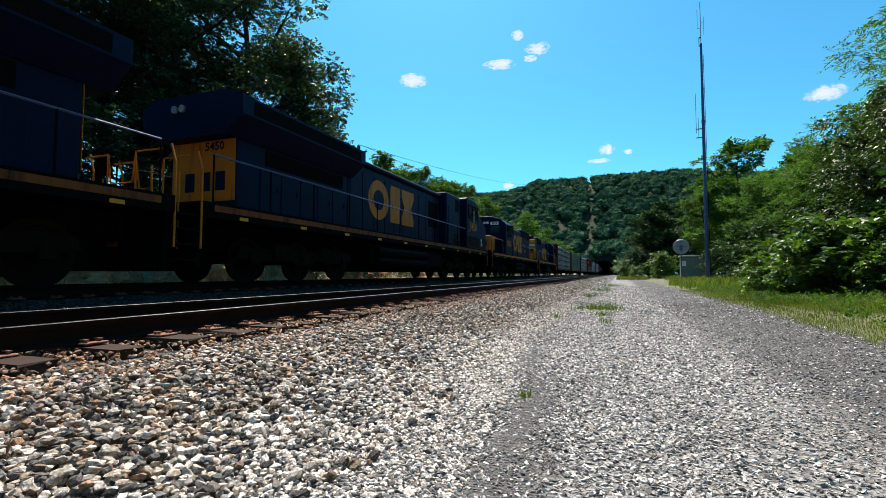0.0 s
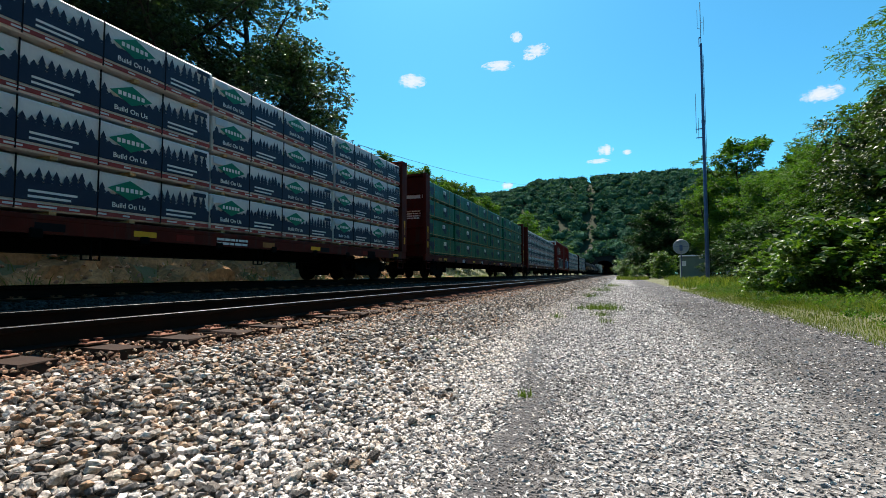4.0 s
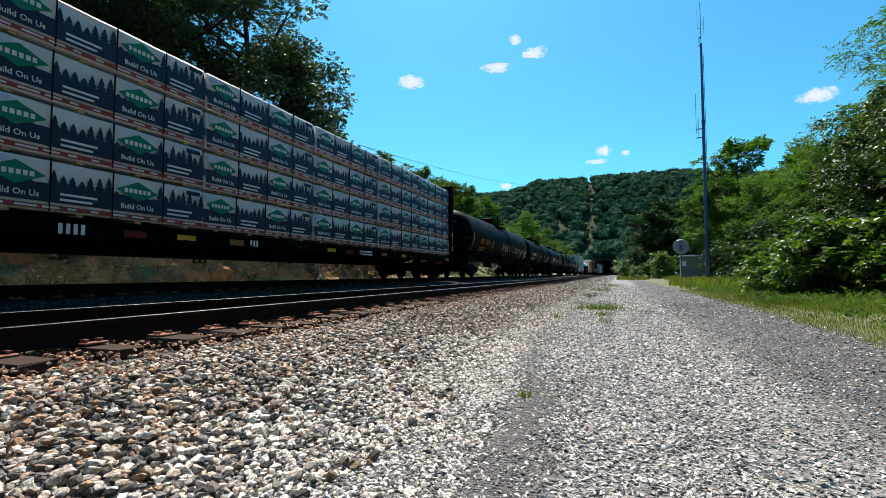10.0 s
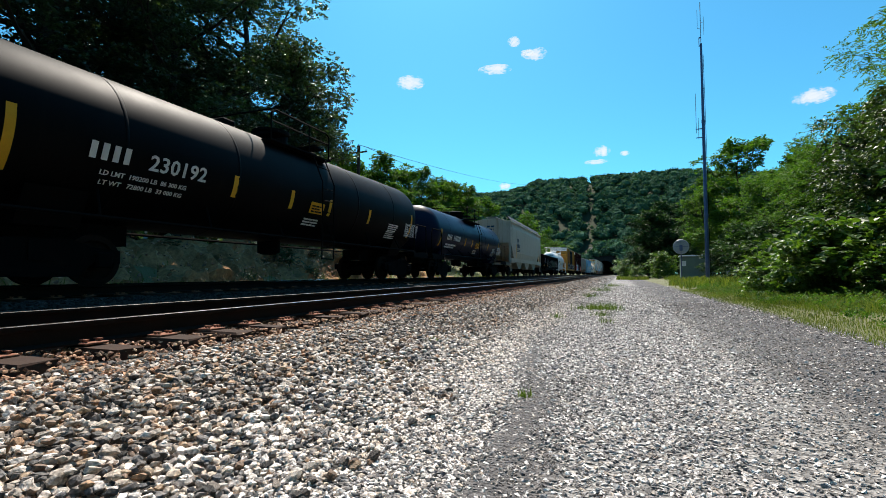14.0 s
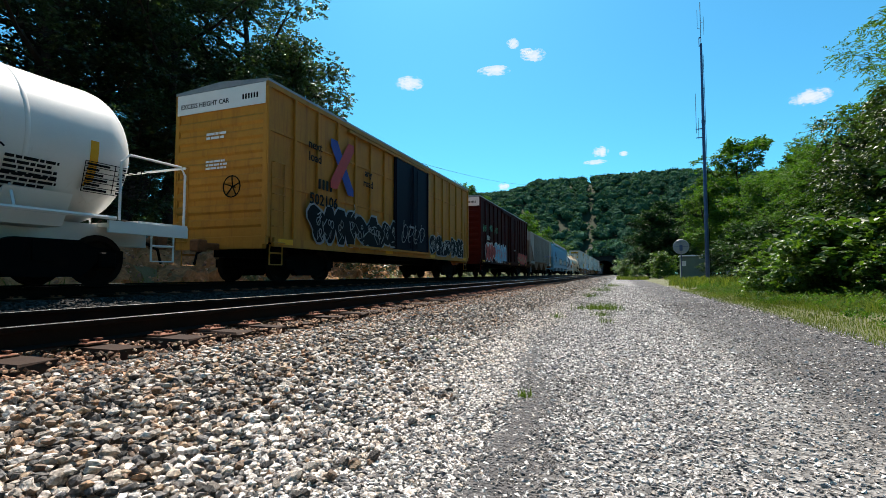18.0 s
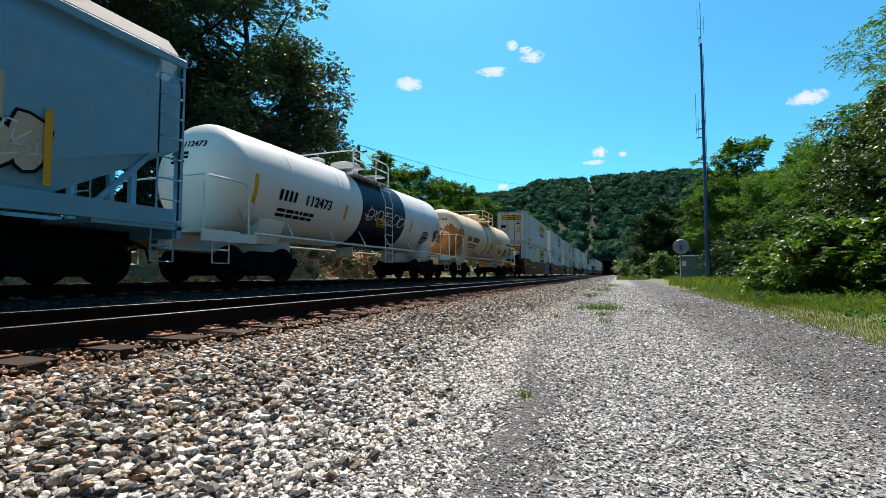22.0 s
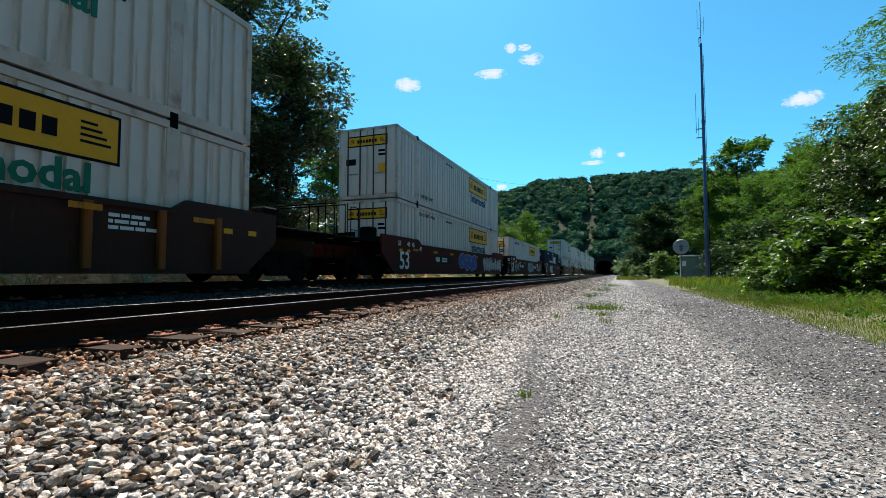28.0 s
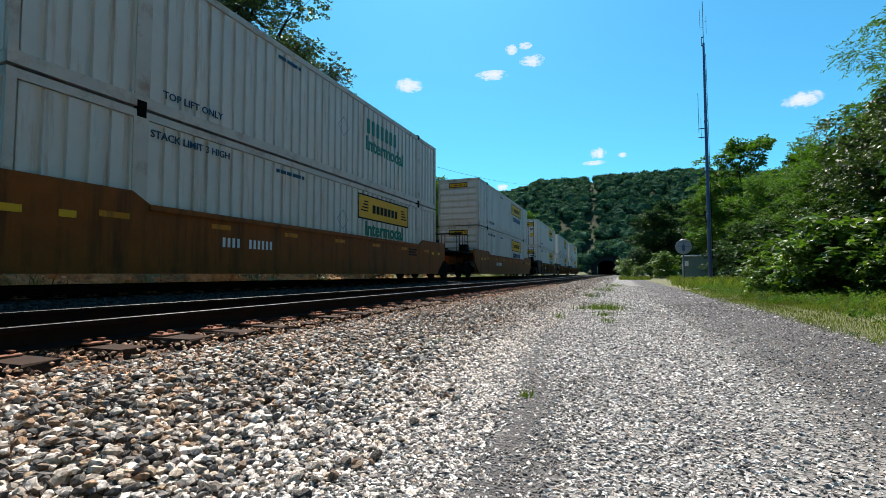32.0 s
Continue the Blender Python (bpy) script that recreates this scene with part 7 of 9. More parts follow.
# -- tank cars --
def tank_band(r, y0, y1, a0, a1, cz, seg=6):
    """A stripe that follows the shell between two angles up from its near side, in degrees."""
    bm = bmesh.new()
    ring = []
    for k in range(seg + 1):
        a = radians(a0 + (a1 - a0) * k / seg)
        c, s = math.cos(a), math.sin(a)
        ring.append([bm.verts.new((c * (r + 0.007), y, cz + s * (r + 0.007))) for y in (y0, y1)])
    for p, q in zip(ring, ring[1:]):
        bm.faces.new((p[0], p[1], q[1], q[0]))
    return bm


def table(parent, m, w, h, rows, material):
    """A stencilled inspection table: ruled lines with plain bars between them."""
    bm = bmesh.new()
    for k in range(rows + 1):
        box(bm, 0, w, -h * k / rows - 0.006, -h * k / rows + 0.006, 0, 0.003)
    for x in (0, w * 0.42, w * 0.62, w * 0.82, w):
        box(bm, x - 0.006, x + 0.006, -h, 0, 0, 0.0032)
    rng = random.Random(rows)
    for k in range(rows):
        for x0, x1 in ((0, 0.4), (0.45, 0.6), (0.65, 0.8), (0.85, 0.98)):
            z = -h * (k + 0.5) / rows
            box(bm, w * x0 + 0.03, w * (x0 + (x1 - x0) * rng.uniform(0.5, 0.95)), z - h / rows * 0.22, z + h / rows * 0.22, 0, 0.0034)
    ob = tagged(part("inspection_table", bm, material, parent, "ruled stencilled table"), kind="stuff")
    ob.matrix_local = m
    return ob


def on_dome(ob, x, z, h, dome, r, cz):
    """Lay flat lettering (x along, y up) on the domed leading end of a tank."""
    ob.data = ob.data.copy()
    for v in ob.data.vertices:
        px, pz = v.co.x + x, v.co.y + z
        k = min(0.97, math.hypot(px, pz) / r)
        v.co = (px, -h + dome * (1 - math.sqrt(1 - k * k)) - 0.006 - v.co.z, pz)
    ob.matrix_local = Matrix.Translation((0, 0, cz))


def tank_car(u0, u1, shell, label, r=1.5, cz=2.72, seed=1, trim="black", mark="white", jacket=0.0, stripe=None, platform=0.5, bar="yellow_bright", rail_end=False, loads=None, rusty=False, figures="", rail_h=0.52):
    t = thing("tank_car", label, "freight car", "freight cars")
    L = u1 - u0
    h = L / 2
    m, tm, wm = M[shell], M[trim], M[mark]
    dome = 0.76
    prof = [(-h, 0.04)] + [(-h + dome * (1 - math.cos(math.radians(a))), r * math.sin(math.radians(a))) for a in (12, 24, 36, 48, 60, 70, 80, 90)]
    prof += [(-h * 0.33, r), (0.0, r), (h * 0.33, r)] + [(h - dome * (1 - math.cos(math.radians(a))), r * math.sin(math.radians(a))) for a in (90, 80, 70, 60, 48, 36, 24, 12)] + [(h, 0.04)]
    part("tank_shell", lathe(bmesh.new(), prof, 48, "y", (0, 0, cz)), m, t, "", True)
    for y in (-h * 0.66, -h * 0.33, h * 0.33, h * 0.66):
        part("shell_seam", lathe(bmesh.new(), [(y - 0.035, r + 0.001), (y - 0.02, r + 0.008), (y + 0.02, r + 0.008), (y + 0.035, r + 0.001)], 48, "y", (0, 0, cz)), m, t, "", True)
    if stripe:
        y0, y1, mt = stripe
        part("dark_band", lathe(bmesh.new(), [(y0, r + 0.001), (y0 + 0.01, r + 0.009), (y1 - 0.01, r + 0.009), (y1, r + 0.001)], 48, "y", (0, 0, cz)), M[mt], t, "dark blue band round the tank", True)
    if rusty:
        lead = [(y - 0.004, k + 0.004) for y, k in prof[:9]] + [(-h + dome + 0.5, r + 0.004)]
        stain = lathe(bmesh.new(), lead, 72, "y", (0, 0, cz))
        bmesh.ops.subdivide_edges(stain, edges=list(stain.edges), cuts=2, use_grid_fill=True)
        ragged = []
        for fc in stain.faces:
            q = fc.calc_center_median()
            n = noise.noise((q.x * 3.5, q.y * 3.5, q.z * 0.8)) + 0.5 * noise.noise((q.x * 9, q.y * 9, q.z * 1.5))
            if q.z - cz > 0.25 + 0.55 * n or q.y > -h + dome + 0.15 + 0.3 * n:
                ragged.append(fc)
        bmesh.ops.delete(stain, geom=ragged, context="FACES")
        part("rust_stain", stain, M["cream_rust"], t, "ragged orange rust over the lower tank end", True)
        for y, w in ((-0.95, 0.16), (0.3, 0.12), (1.1, 0.1)):
            part("rust_run", tank_band(r, y, y + w, -35 - 60 * w, 62, cz, 12), M["cream_rust"], t, "rust run below the platform")
    # stub sills, saddles, end platforms
    for s in (-1, 1):
        e = s * h
        sd = bmesh.new()
        prism(sd, [(-1.15, cz - r * 0.68), (-0.9, 0.95), (0.9, 0.95), (1.15, cz - r * 0.68), (0.6, cz - r * 0.95), (-0.6, cz - r * 0.95)], "y", min(e - 2.2 * s, e - 1.3 * s), max(e - 2.2 * s, e - 1.3 * s))
        part("saddle", sd, m, t)
        part("stub_sill", boxes((-0.35, 0.35, min(e + 0.55 * s, e - 3.4 * s), max(e + 0.55 * s, e - 3.4 * s), 0.72, 1.1)), tm, t)
        part("end_platform", boxes((-1.4, 1.4, min(e + 0.6 * s, e - 0.4 * s), max(e + 0.6 * s, e - 0.4 * s), 1.05, 1.12), (1.36, 1.42, min(e + 0.6 * s, e - 0.9 * s), max(e + 0.6 * s, e - 0.9 * s), 0.88, 1.08)), tm, t)
        for run in ([[(1.36, e - 0.7 * s, 1.1), (1.36, e - 0.7 * s, 2.1), (1.36, e - 0.55 * s, 2.25), (1.36, e + 0.45 * s, 2.25), (1.36, e + 0.55 * s, 2.1), (1.36, e + 0.55 * s, 1.1)],
                                [(-1.36, e + 0.55 * s, 1.1), (-1.36, e + 0.55 * s, 2.25), (1.36, e + 0.55 * s, 2.25)] if rail_end else [(-1.36, e + 0.55 * s, 1.1), (-1.36, e + 0.55 * s, 2.2), (-1.36, e - 0.6 * s, 2.2)]]):
            part("end_rail", tubes([run], 0.024, 6), tm, t)
        for sx in (-1, 1):
            stirrup(t, sx * 1.38, e + 0.1 * s, 1.05, tm)
    part("running_board", tubes([[(1.42, -h + 0.8, 1.12), (1.42, h - 0.8, 1.12)], [(-1.42, -h + 0.8, 1.12), (-1.42, h - 0.8, 1.12)]], 0.035, 6), tm, t, "long side handrail pipe")
    n = 6
    for k in range(n):
        y = -h + 2.2 + (L - 4.4) * k / (n - 1)
        b = shared("rail_bracket", ("bracket", r, cz, trim), tm, t, lambda: tubes([[(1.42, 0, 1.12), (r * 0.78, 0.16, cz - r * 0.62)]], 0.02, 5))
        b.location = (0, y, 0)
    # manway and top platform
    top = cz + r
    p = platform
    part("manway", lathe(bmesh.new(), [(top - 0.12, 0.46), (top + 0.28, 0.46), (top + 0.3, 0.52), (top + 0.36, 0.52), (top + 0.42, 0.3)], 20, "z"), tm, t, "", True)
    part("top_platform", boxes((-1.1, 1.1, -1.0, -0.55, top - 0.02, top + 0.03), (-1.1, 1.1, 0.55, 1.0, top - 0.02, top + 0.03), (0.7, 1.15, -1.3, 1.3, top - 0.3, top - 0.26), (-1.15, -0.7, -1.3, 1.3, top - 0.3, top - 0.26)), tm, t)
    rails = []
    for s in (-1, 1):
        rails += [[(s * 1.1, -1.25, top - 0.3), (s * 1.1, -1.25, top + rail_h - 0.1), (s * 1.1, -1.1, top + rail_h), (s * 1.1, 1.1, top + rail_h), (s * 1.1, 1.25, top + rail_h - 0.1), (s * 1.1, 1.25, top - 0.3)],
                  [(s * 1.1, -1.25, top + rail_h * 0.4), (s * 1.1, 1.25, top + rail_h * 0.4)], [(s * 1.1, 0.3, top - 0.3), (s * 1.1, 0.3, top + rail_h)]]
    rails += [[(-1.1, -1.25, top + rail_h - 0.02), (1.1, -1.25, top + rail_h - 0.02)], [(-1.1, 1.25, top + rail_h - 0.02), (-0.5, 1.25, top + rail_h - 0.02)]]
    part("platform_rail", tubes(rails, 0.022, 6), tm, t)
    for y in (-1.7, 1.7):
        part("valve", boxes((-0.18, 0.18, y - 0.2, y + 0.2, top - 0.05, top + 0.2), bevel=0.03), tm, t)
    for yy in (-0.28, 0.28):
        part("ladder_rail", tubes([[(1.15, yy + 0.7, top - 0.3), (r + 0.1, yy + 0.7, cz + 0.3), (r + 0.1, yy + 0.7, 0.6)]], 0.02, 5), tm, t)
    part("ladder_rung", tubes([[(r + 0.1, 0.42, z), (r + 0.1, 0.98, z)] for z in np.arange(0.62, cz + 0.4, 0.33)] + [[(1.32, 0.42, cz + 0.75), (1.32, 0.98, cz + 0.75)]], 0.016, 5), tm, t)
    part("bottom_valve", lathe(bmesh.new(), [(cz - r - 0.35, 0.18), (cz - r - 0.3, 0.3), (cz - r + 0.1, 0.32)], 12, "z"), tm, t)
    # marks
    for k, y in enumerate((-h + dome + 0.15, -h * 0.73 + 2.95, -h * 0.1, h * 0.12, h * 0.42, h - dome - 0.35)):
        big = k in (0, 5)
        part("reflector_stripe", tank_band(r, y, y + 0.13, -36 if big else -25, 4 if big else -5, cz), M[bar], t, "yellow reflective stripe")
    number_bars(t, tank_side(-h * 0.73 - 0.05, -17, r + 0.014, cz), 4, 0.28, wm)
    number_bars(t, tank_side(-h * 0.73 + 0.95, -17, r + 0.014, cz), 6, 0.28, wm, words=figures)
    if figures:
        on_dome(writing(figures, 0.2, wm, t, Matrix(), "end_figures"), 0.3, 0.62, h, dome, r, cz)
    if loads:
        writing(loads[0], 0.125, wm, t, tank_side(-h * 0.73 + 1.0, -27, r + 0.012, cz), "load_lettering")
        writing(loads[1], 0.125, wm, t, tank_side(-h * 0.73 + 1.0, -34, r + 0.012, cz), "load_lettering")
    else:
        print_block(t, tank_side(-h * 0.73, -26, r + 0.01, cz), 1, 0.09, 1.8, wm, seed)
        print_block(t, tank_side(-h * 0.73, -32, r + 0.01, cz), 1, 0.09, 1.6, wm, seed + 7)
    print_block(t, tank_side(h * 0.0, -32, r + 0.01, cz), 3, 0.05, 0.7, wm, seed + 1)
    print_block(t, tank_side(h * 0.62, -18, r + 0.012, cz), 4, 0.045, 0.8, wm, seed + 2)
    print_block(t, tank_side(h * 0.62, -30, r + 0.012, cz), 4, 0.045, 0.8, wm, seed + 3)
    ob = part("warning_panel", boxes((0, 0.62, -0.15, 0.17, 0.0, 0.01)), M["yellow_bright"], t, "yellow notice panel")
    ob.matrix_local = tank_side(h * 0.01, -19, r + 0.01, cz)
    print_block(t, tank_side(h * 0.01 + 0.06, -15.5, r + 0.022, cz), 3, 0.045, 0.48, M["g_black"], seed + 8)
    table(t, tank_side(h * 0.8, -12, r + 0.012, cz), 1.15, 0.5, 6, M["white"] if trim == "black" else wm)
    on_dome(print_block(t, Matrix(), 3, 0.06, 0.6, wm, seed + 4), -0.3, 0.5, h, dome, r, cz)
    truck(t, -h + 1.6)
    truck(t, h - 1.6)
    couplers(t, h + 0.55)
    return rolls(t, (u0 + u1) / 2)


# -- covered hoppers, gondola --
def hopper(u0, u1, paint_name, label, eave, peak, posts=0, sill="hopper_grey", seed=1, slope=2.2, half=1.52, bottom=1.45, curved=False, figures=""):
    t = thing("hopper_car", label, "freight car", "freight cars")
    L = u1 - u0
    h = L / 2
    m, sm = M[paint_name], M[sill]
    bm = bmesh.new()
    zend = eave - (1.7 if curved else 0.8)
    if curved:
        outline = [(-half * 0.93, bottom), (-half, bottom + 0.5), (-half, eave - 0.5), (-half * 0.9, eave), (-0.5, peak), (0.5, peak), (half * 0.9, eave), (half, eave - 0.5), (half, bottom + 0.5), (half * 0.93, bottom)]
    else:
        outline = [(-half, bottom), (-half, eave), (-0.5, peak), (0.5, peak), (half, eave), (half, bottom)]
    # body with sloping end sheets: sections along y
    rings = []
    for y, cut in ((-h + 0.05, zend), (-h + 0.06 + slope, bottom), (h - 0.06 - slope, bottom), (h - 0.05, zend)):
        rings.append([bm.verts.new((x, y, max(z, cut))) for x, z in outline])
    n = len(outline)
    for a, b in zip(rings, rings[1:]):
        for k in range(n):
            bm.faces.new((a[k], a[(k + 1) % n], b[(k + 1) % n], b[k]))
    bm.faces.new(rings[0][::-1])
    bm.faces.new(rings[-1])
    bmesh.ops.recalc_face_normals(bm, faces=bm.faces)
    part("body", bm, m, t)
    part("top_chord", boxes((half - 0.03, half + 0.05, -h, h, eave - 0.12, eave + 0.02), (-half - 0.05, -half + 0.03, -h, h, eave - 0.12, eave + 0.02), bevel=0.012), m, t)
    if curved:
        for x0, x1 in ((half - 0.1, half + 0.03), (-half - 0.03, -half + 0.1)):
            part("side_sill", boxes((x0, x1, -h + 0.2, h - 0.2, bottom - 0.28, bottom + 0.02)), m, t)
    else:
        for e in (-h + 0.2, h - 2.3):
            part("side_sill", boxes((half - 0.1, half + 0.03, e, e + 2.1, bottom - 0.22, bottom + 0.02)), m, t)
    if posts:
        for k in range(posts + 1):
            y = -h + 0.06 + slope + (L - 0.12 - 2 * slope) * k / posts
            for s in (1, -1):
                p = shared("side_post", ("hpost", paint_name, eave), m, t, lambda: boxes((0, 0.07, -0.045, 0.045, bottom, eave - 0.1), bevel=0.01))
                p.matrix_local = pose(half * s, y, 0, 0, 0, 0 if s > 0 else 180)
    bays = 3
    inner = L - 2 * slope - 0.6
    for k in range(bays):
        cy = -inner / 2 + inner * (k + 0.5) / bays
        w = inner / bays / 2
        chute = bmesh.new()
        prism(chute, [(cy - w, bottom), (cy + w, bottom), (cy + 0.35, 0.62), (cy - 0.35, 0.62)], "x", -half * 0.92, half * 0.92)
        part("discharge_bay", chute, sm, t, "sloped discharge bay")
        part("outlet_gate", boxes((-1.1, 1.1, cy - 0.4, cy + 0.4, 0.42, 0.64), bevel=0.02), M["black"], t)
    part("centre_sill", boxes((-0.35, 0.35, -h, h, 0.75, 1.1)), M["black"], t)
    part("roof_walk", boxes((-0.42, 0.42, -h + 0.1, h - 0.1, peak + 0.1, peak + 0.14), *[(half - 0.55, half + 0.02, y, y + 0.9, eave + 0.02, eave + 0.2) for y in ()]), M["grey"], t, "grey grating roof walk")
    if curved:
        grate = bmesh.new()
        prism(grate, [(half - 0.04, eave + 0.06), (half, eave + 0.06), (half - 0.3, eave + 0.42), (half - 0.34, eave + 0.42)], "y", -h + 0.15, h - 0.15)
        part("side_grating", grate, M["roof_mesh"], t, "dark expanded-metal walkway along the roof edge")
        for y in np.linspace(-h + 0.6, h - 0.6, 7):
            part("grating_brace", boxes((half - 0.36, half + 0.005, float(y) - 0.03, float(y) + 0.03, eave + 0.02, eave + 0.07)), m, t)
    part("walk_bracket", boxes(*[(-0.4, 0.4, y - 0.02, y + 0.02, peak - 0.02, peak + 0.1) for y in np.linspace(-h + 0.4, h - 0.4, 9)]), M["grey"], t)
    part("hatch", boxes((-0.7, -0.45, -h + 1.2, h - 1.2, peak - 0.02, peak + 0.08), (0.45, 0.7, -h + 1.2, h - 1.2, peak - 0.04, peak + 0.08), bevel=0.02), m, t)
    for s in (-1, 1):
        e = s * h
        a, b = min(e, e - 0.1 * s), max(e, e - 0.1 * s)
        part("end_post", boxes((half - 0.12, half, a, b, bottom - 0.28, eave), (-half, -half + 0.12, a, b, bottom - 0.28, eave), (0.25, 0.37, a, b, 1.1, zend), (-0.37, -0.25, a, b, 1.1, zend)), m, t)
        part("end_platform", boxes((-half, half, min(e, e - 1.6 * s), max(e, e - 1.6 * s), bottom - 0.35, bottom - 0.28), (-half, half, a, b, bottom - 0.5, bottom - 0.28)), sm, t)
        ladder(t, half - 0.02, e - 0.3 * s, bottom - 0.2, eave, m, 0.4)
        ladder(t, -half + 0.4, e, bottom - 0.2, eave, m, 0.42, "x")
        part("end_brace", tubes([[(half - 0.06, e - 0.05 * s, eave - 1.3), (half - 0.06, e - 1.5 * s, bottom)]], 0.05, 6), m, t)
        for sx in (-1, 1):
            stirrup(t, sx * (half - 0.05), e - 0.35 * s, bottom - 0.25, m)
        reflector(t, half + 0.045, e - (slope + 0.15) * s, bottom + 0.1, None, 0.1, 1.1)
    rung = tubes([[(half - 0.3, -h - 0.03, eave), (half - 0.3, -h - 0.03, eave + 0.2), (half - 0.3, -h + 0.5, eave + 0.22)]], 0.022, 5)
    part("roof_grab", rung, m, t)
    number_bars(t, side(-h + slope + 0.75, eave - 1.5, half + 0.012), 4, 0.28, M["letter_navy"])
    number_bars(t, side(-h + slope + 0.75, eave - 1.95, half + 0.012), 6, 0.3, M["letter_navy"], words=figures)
    if figures:
        writing(figures, 0.2, M["letter_navy"], t, end_plane(0.1, eave - 0.72, -h + 0.047), "end_figures")
    print_block(t, side(-h + slope + 0.75, eave - 2.1, half + 0.012), 2, 0.07, 1.1, M["letter_navy"], seed)
    print_block(t, end_plane(-0.3, eave - 0.35, -h + 0.048), 2, 0.14, 0.7, M["letter_navy"], seed + 1)
    truck(t, -h + 1.75)
    truck(t, h - 1.75)
    couplers(t, h)
    brake_wheel(t, -0.6, -h - 0.12, 2.0)
    return rolls(t, (u0 + u1) / 2)


def gondola(u0, u1):
    t = thing("gondola_car", "black open gondola car with weathered graffiti-covered ribbed sides", "freight car", "freight cars")
    L = u1 - u0
    h = L / 2
    m = M["car_black"]
    part("floor", boxes((-1.4, 1.4, -h, h, 1.05, 1.12)), m, t)
    part("side_wall", boxes((1.38, 1.44, -h, h, 0.95, 2.32)), m, t)
    part("side_wall", boxes((-1.44, -1.38, -h, h, 0.95, 2.32)), m, t)
    part("end_wall", boxes((-1.38, 1.38, -h, -h + 0.08, 0.95, 2.32)), m, t)
    part("end_wall", boxes((-1.38, 1.38, h - 0.08, h, 0.95, 2.32)), m, t)
    part("top_chord", boxes((1.36, 1.52, -h - 0.02, h + 0.02, 2.32, 2.44), (-1.52, -1.36, -h - 0.02, h + 0.02, 2.32, 2.44), (-1.36, 1.36, -h - 0.04, -h + 0.12, 2.32, 2.44), (-1.36, 1.36, h - 0.12, h + 0.04, 2.32, 2.44), bevel=0.012), m, t)
    for k in range(14):
        y = -h + 0.1 + (L - 0.2) * k / 13
        for s in (1, -1):
            p = shared("side_post", "gpost", m, t, lambda: boxes((0, 0.09, -0.06, 0.06, 0.9, 2.32), bevel=0.015))
            p.matrix_local = pose(1.44 * s, y, 0, 0, 0, 0 if s > 0 else 180)
    part("side_sill", boxes((1.36, 1.5, -h + 2.6, h - 2.6, 0.72, 0.96), (-1.5, -1.36, -h + 2.6, h - 2.6, 0.72, 0.96)), m, t)
    part("centre_sill", boxes((-0.35, 0.35, -h, h, 0.62, 1.05)), M["black"], t)
    truck(t, -h + 2.0)
    truck(t, h - 2.0)
    couplers(t, h)
    for k in range(6):
        reflector(t, 1.535, -h + 1.3 + (L - 2.6) / 5 * k, 1.12, M["yellow"], 0.6, 0.12)
    number_bars(t, side(-h + 3.0, 1.85, 1.446), 3, 0.24, M["white"])
    number_bars(t, side(-h + 3.0, 1.55, 1.446), 4, 0.24, M["white"], words="1045")
    for s in (-1, 1):
        ladder(t, 1.46, s * (h - 0.4), 0.9, 2.3, m)
        stirrup(t, 1.44, s * (h - 0.4), 0.95, m)
    sprayed(t, side(-h + 6.0, 1.02, 1.535), 3.0, 0.75, 4, M["car_black"], M["g_grey"], 3, M["g_black"])
    sprayed(t, side(0.6, 1.0, 1.535), 3.6, 0.9, 5, M["gondola_green"], M["g_black"], 4, M["car_black"])
    sprayed(t, side(4.6, 1.0, 1.535), 2.9, 1.0, 4, M["g_black"], M["hopper_rust"], 5, M["g_grey"])
    scribble(t, side(-h + 1.4, 1.5, 1.54), 0.9, 0.6, 2, M["g_red"], 6)
    scribble(t, side(-h + 4.2, 1.2, 1.54), 0.9, 0.9, 2, M["g_grey"], 7)
    scribble(t, side(-0.6, 1.6, 1.54), 2.4, 0.4, 5, M["g_grey"], 8)
    return rolls(t, (u0 + u1) / 2)


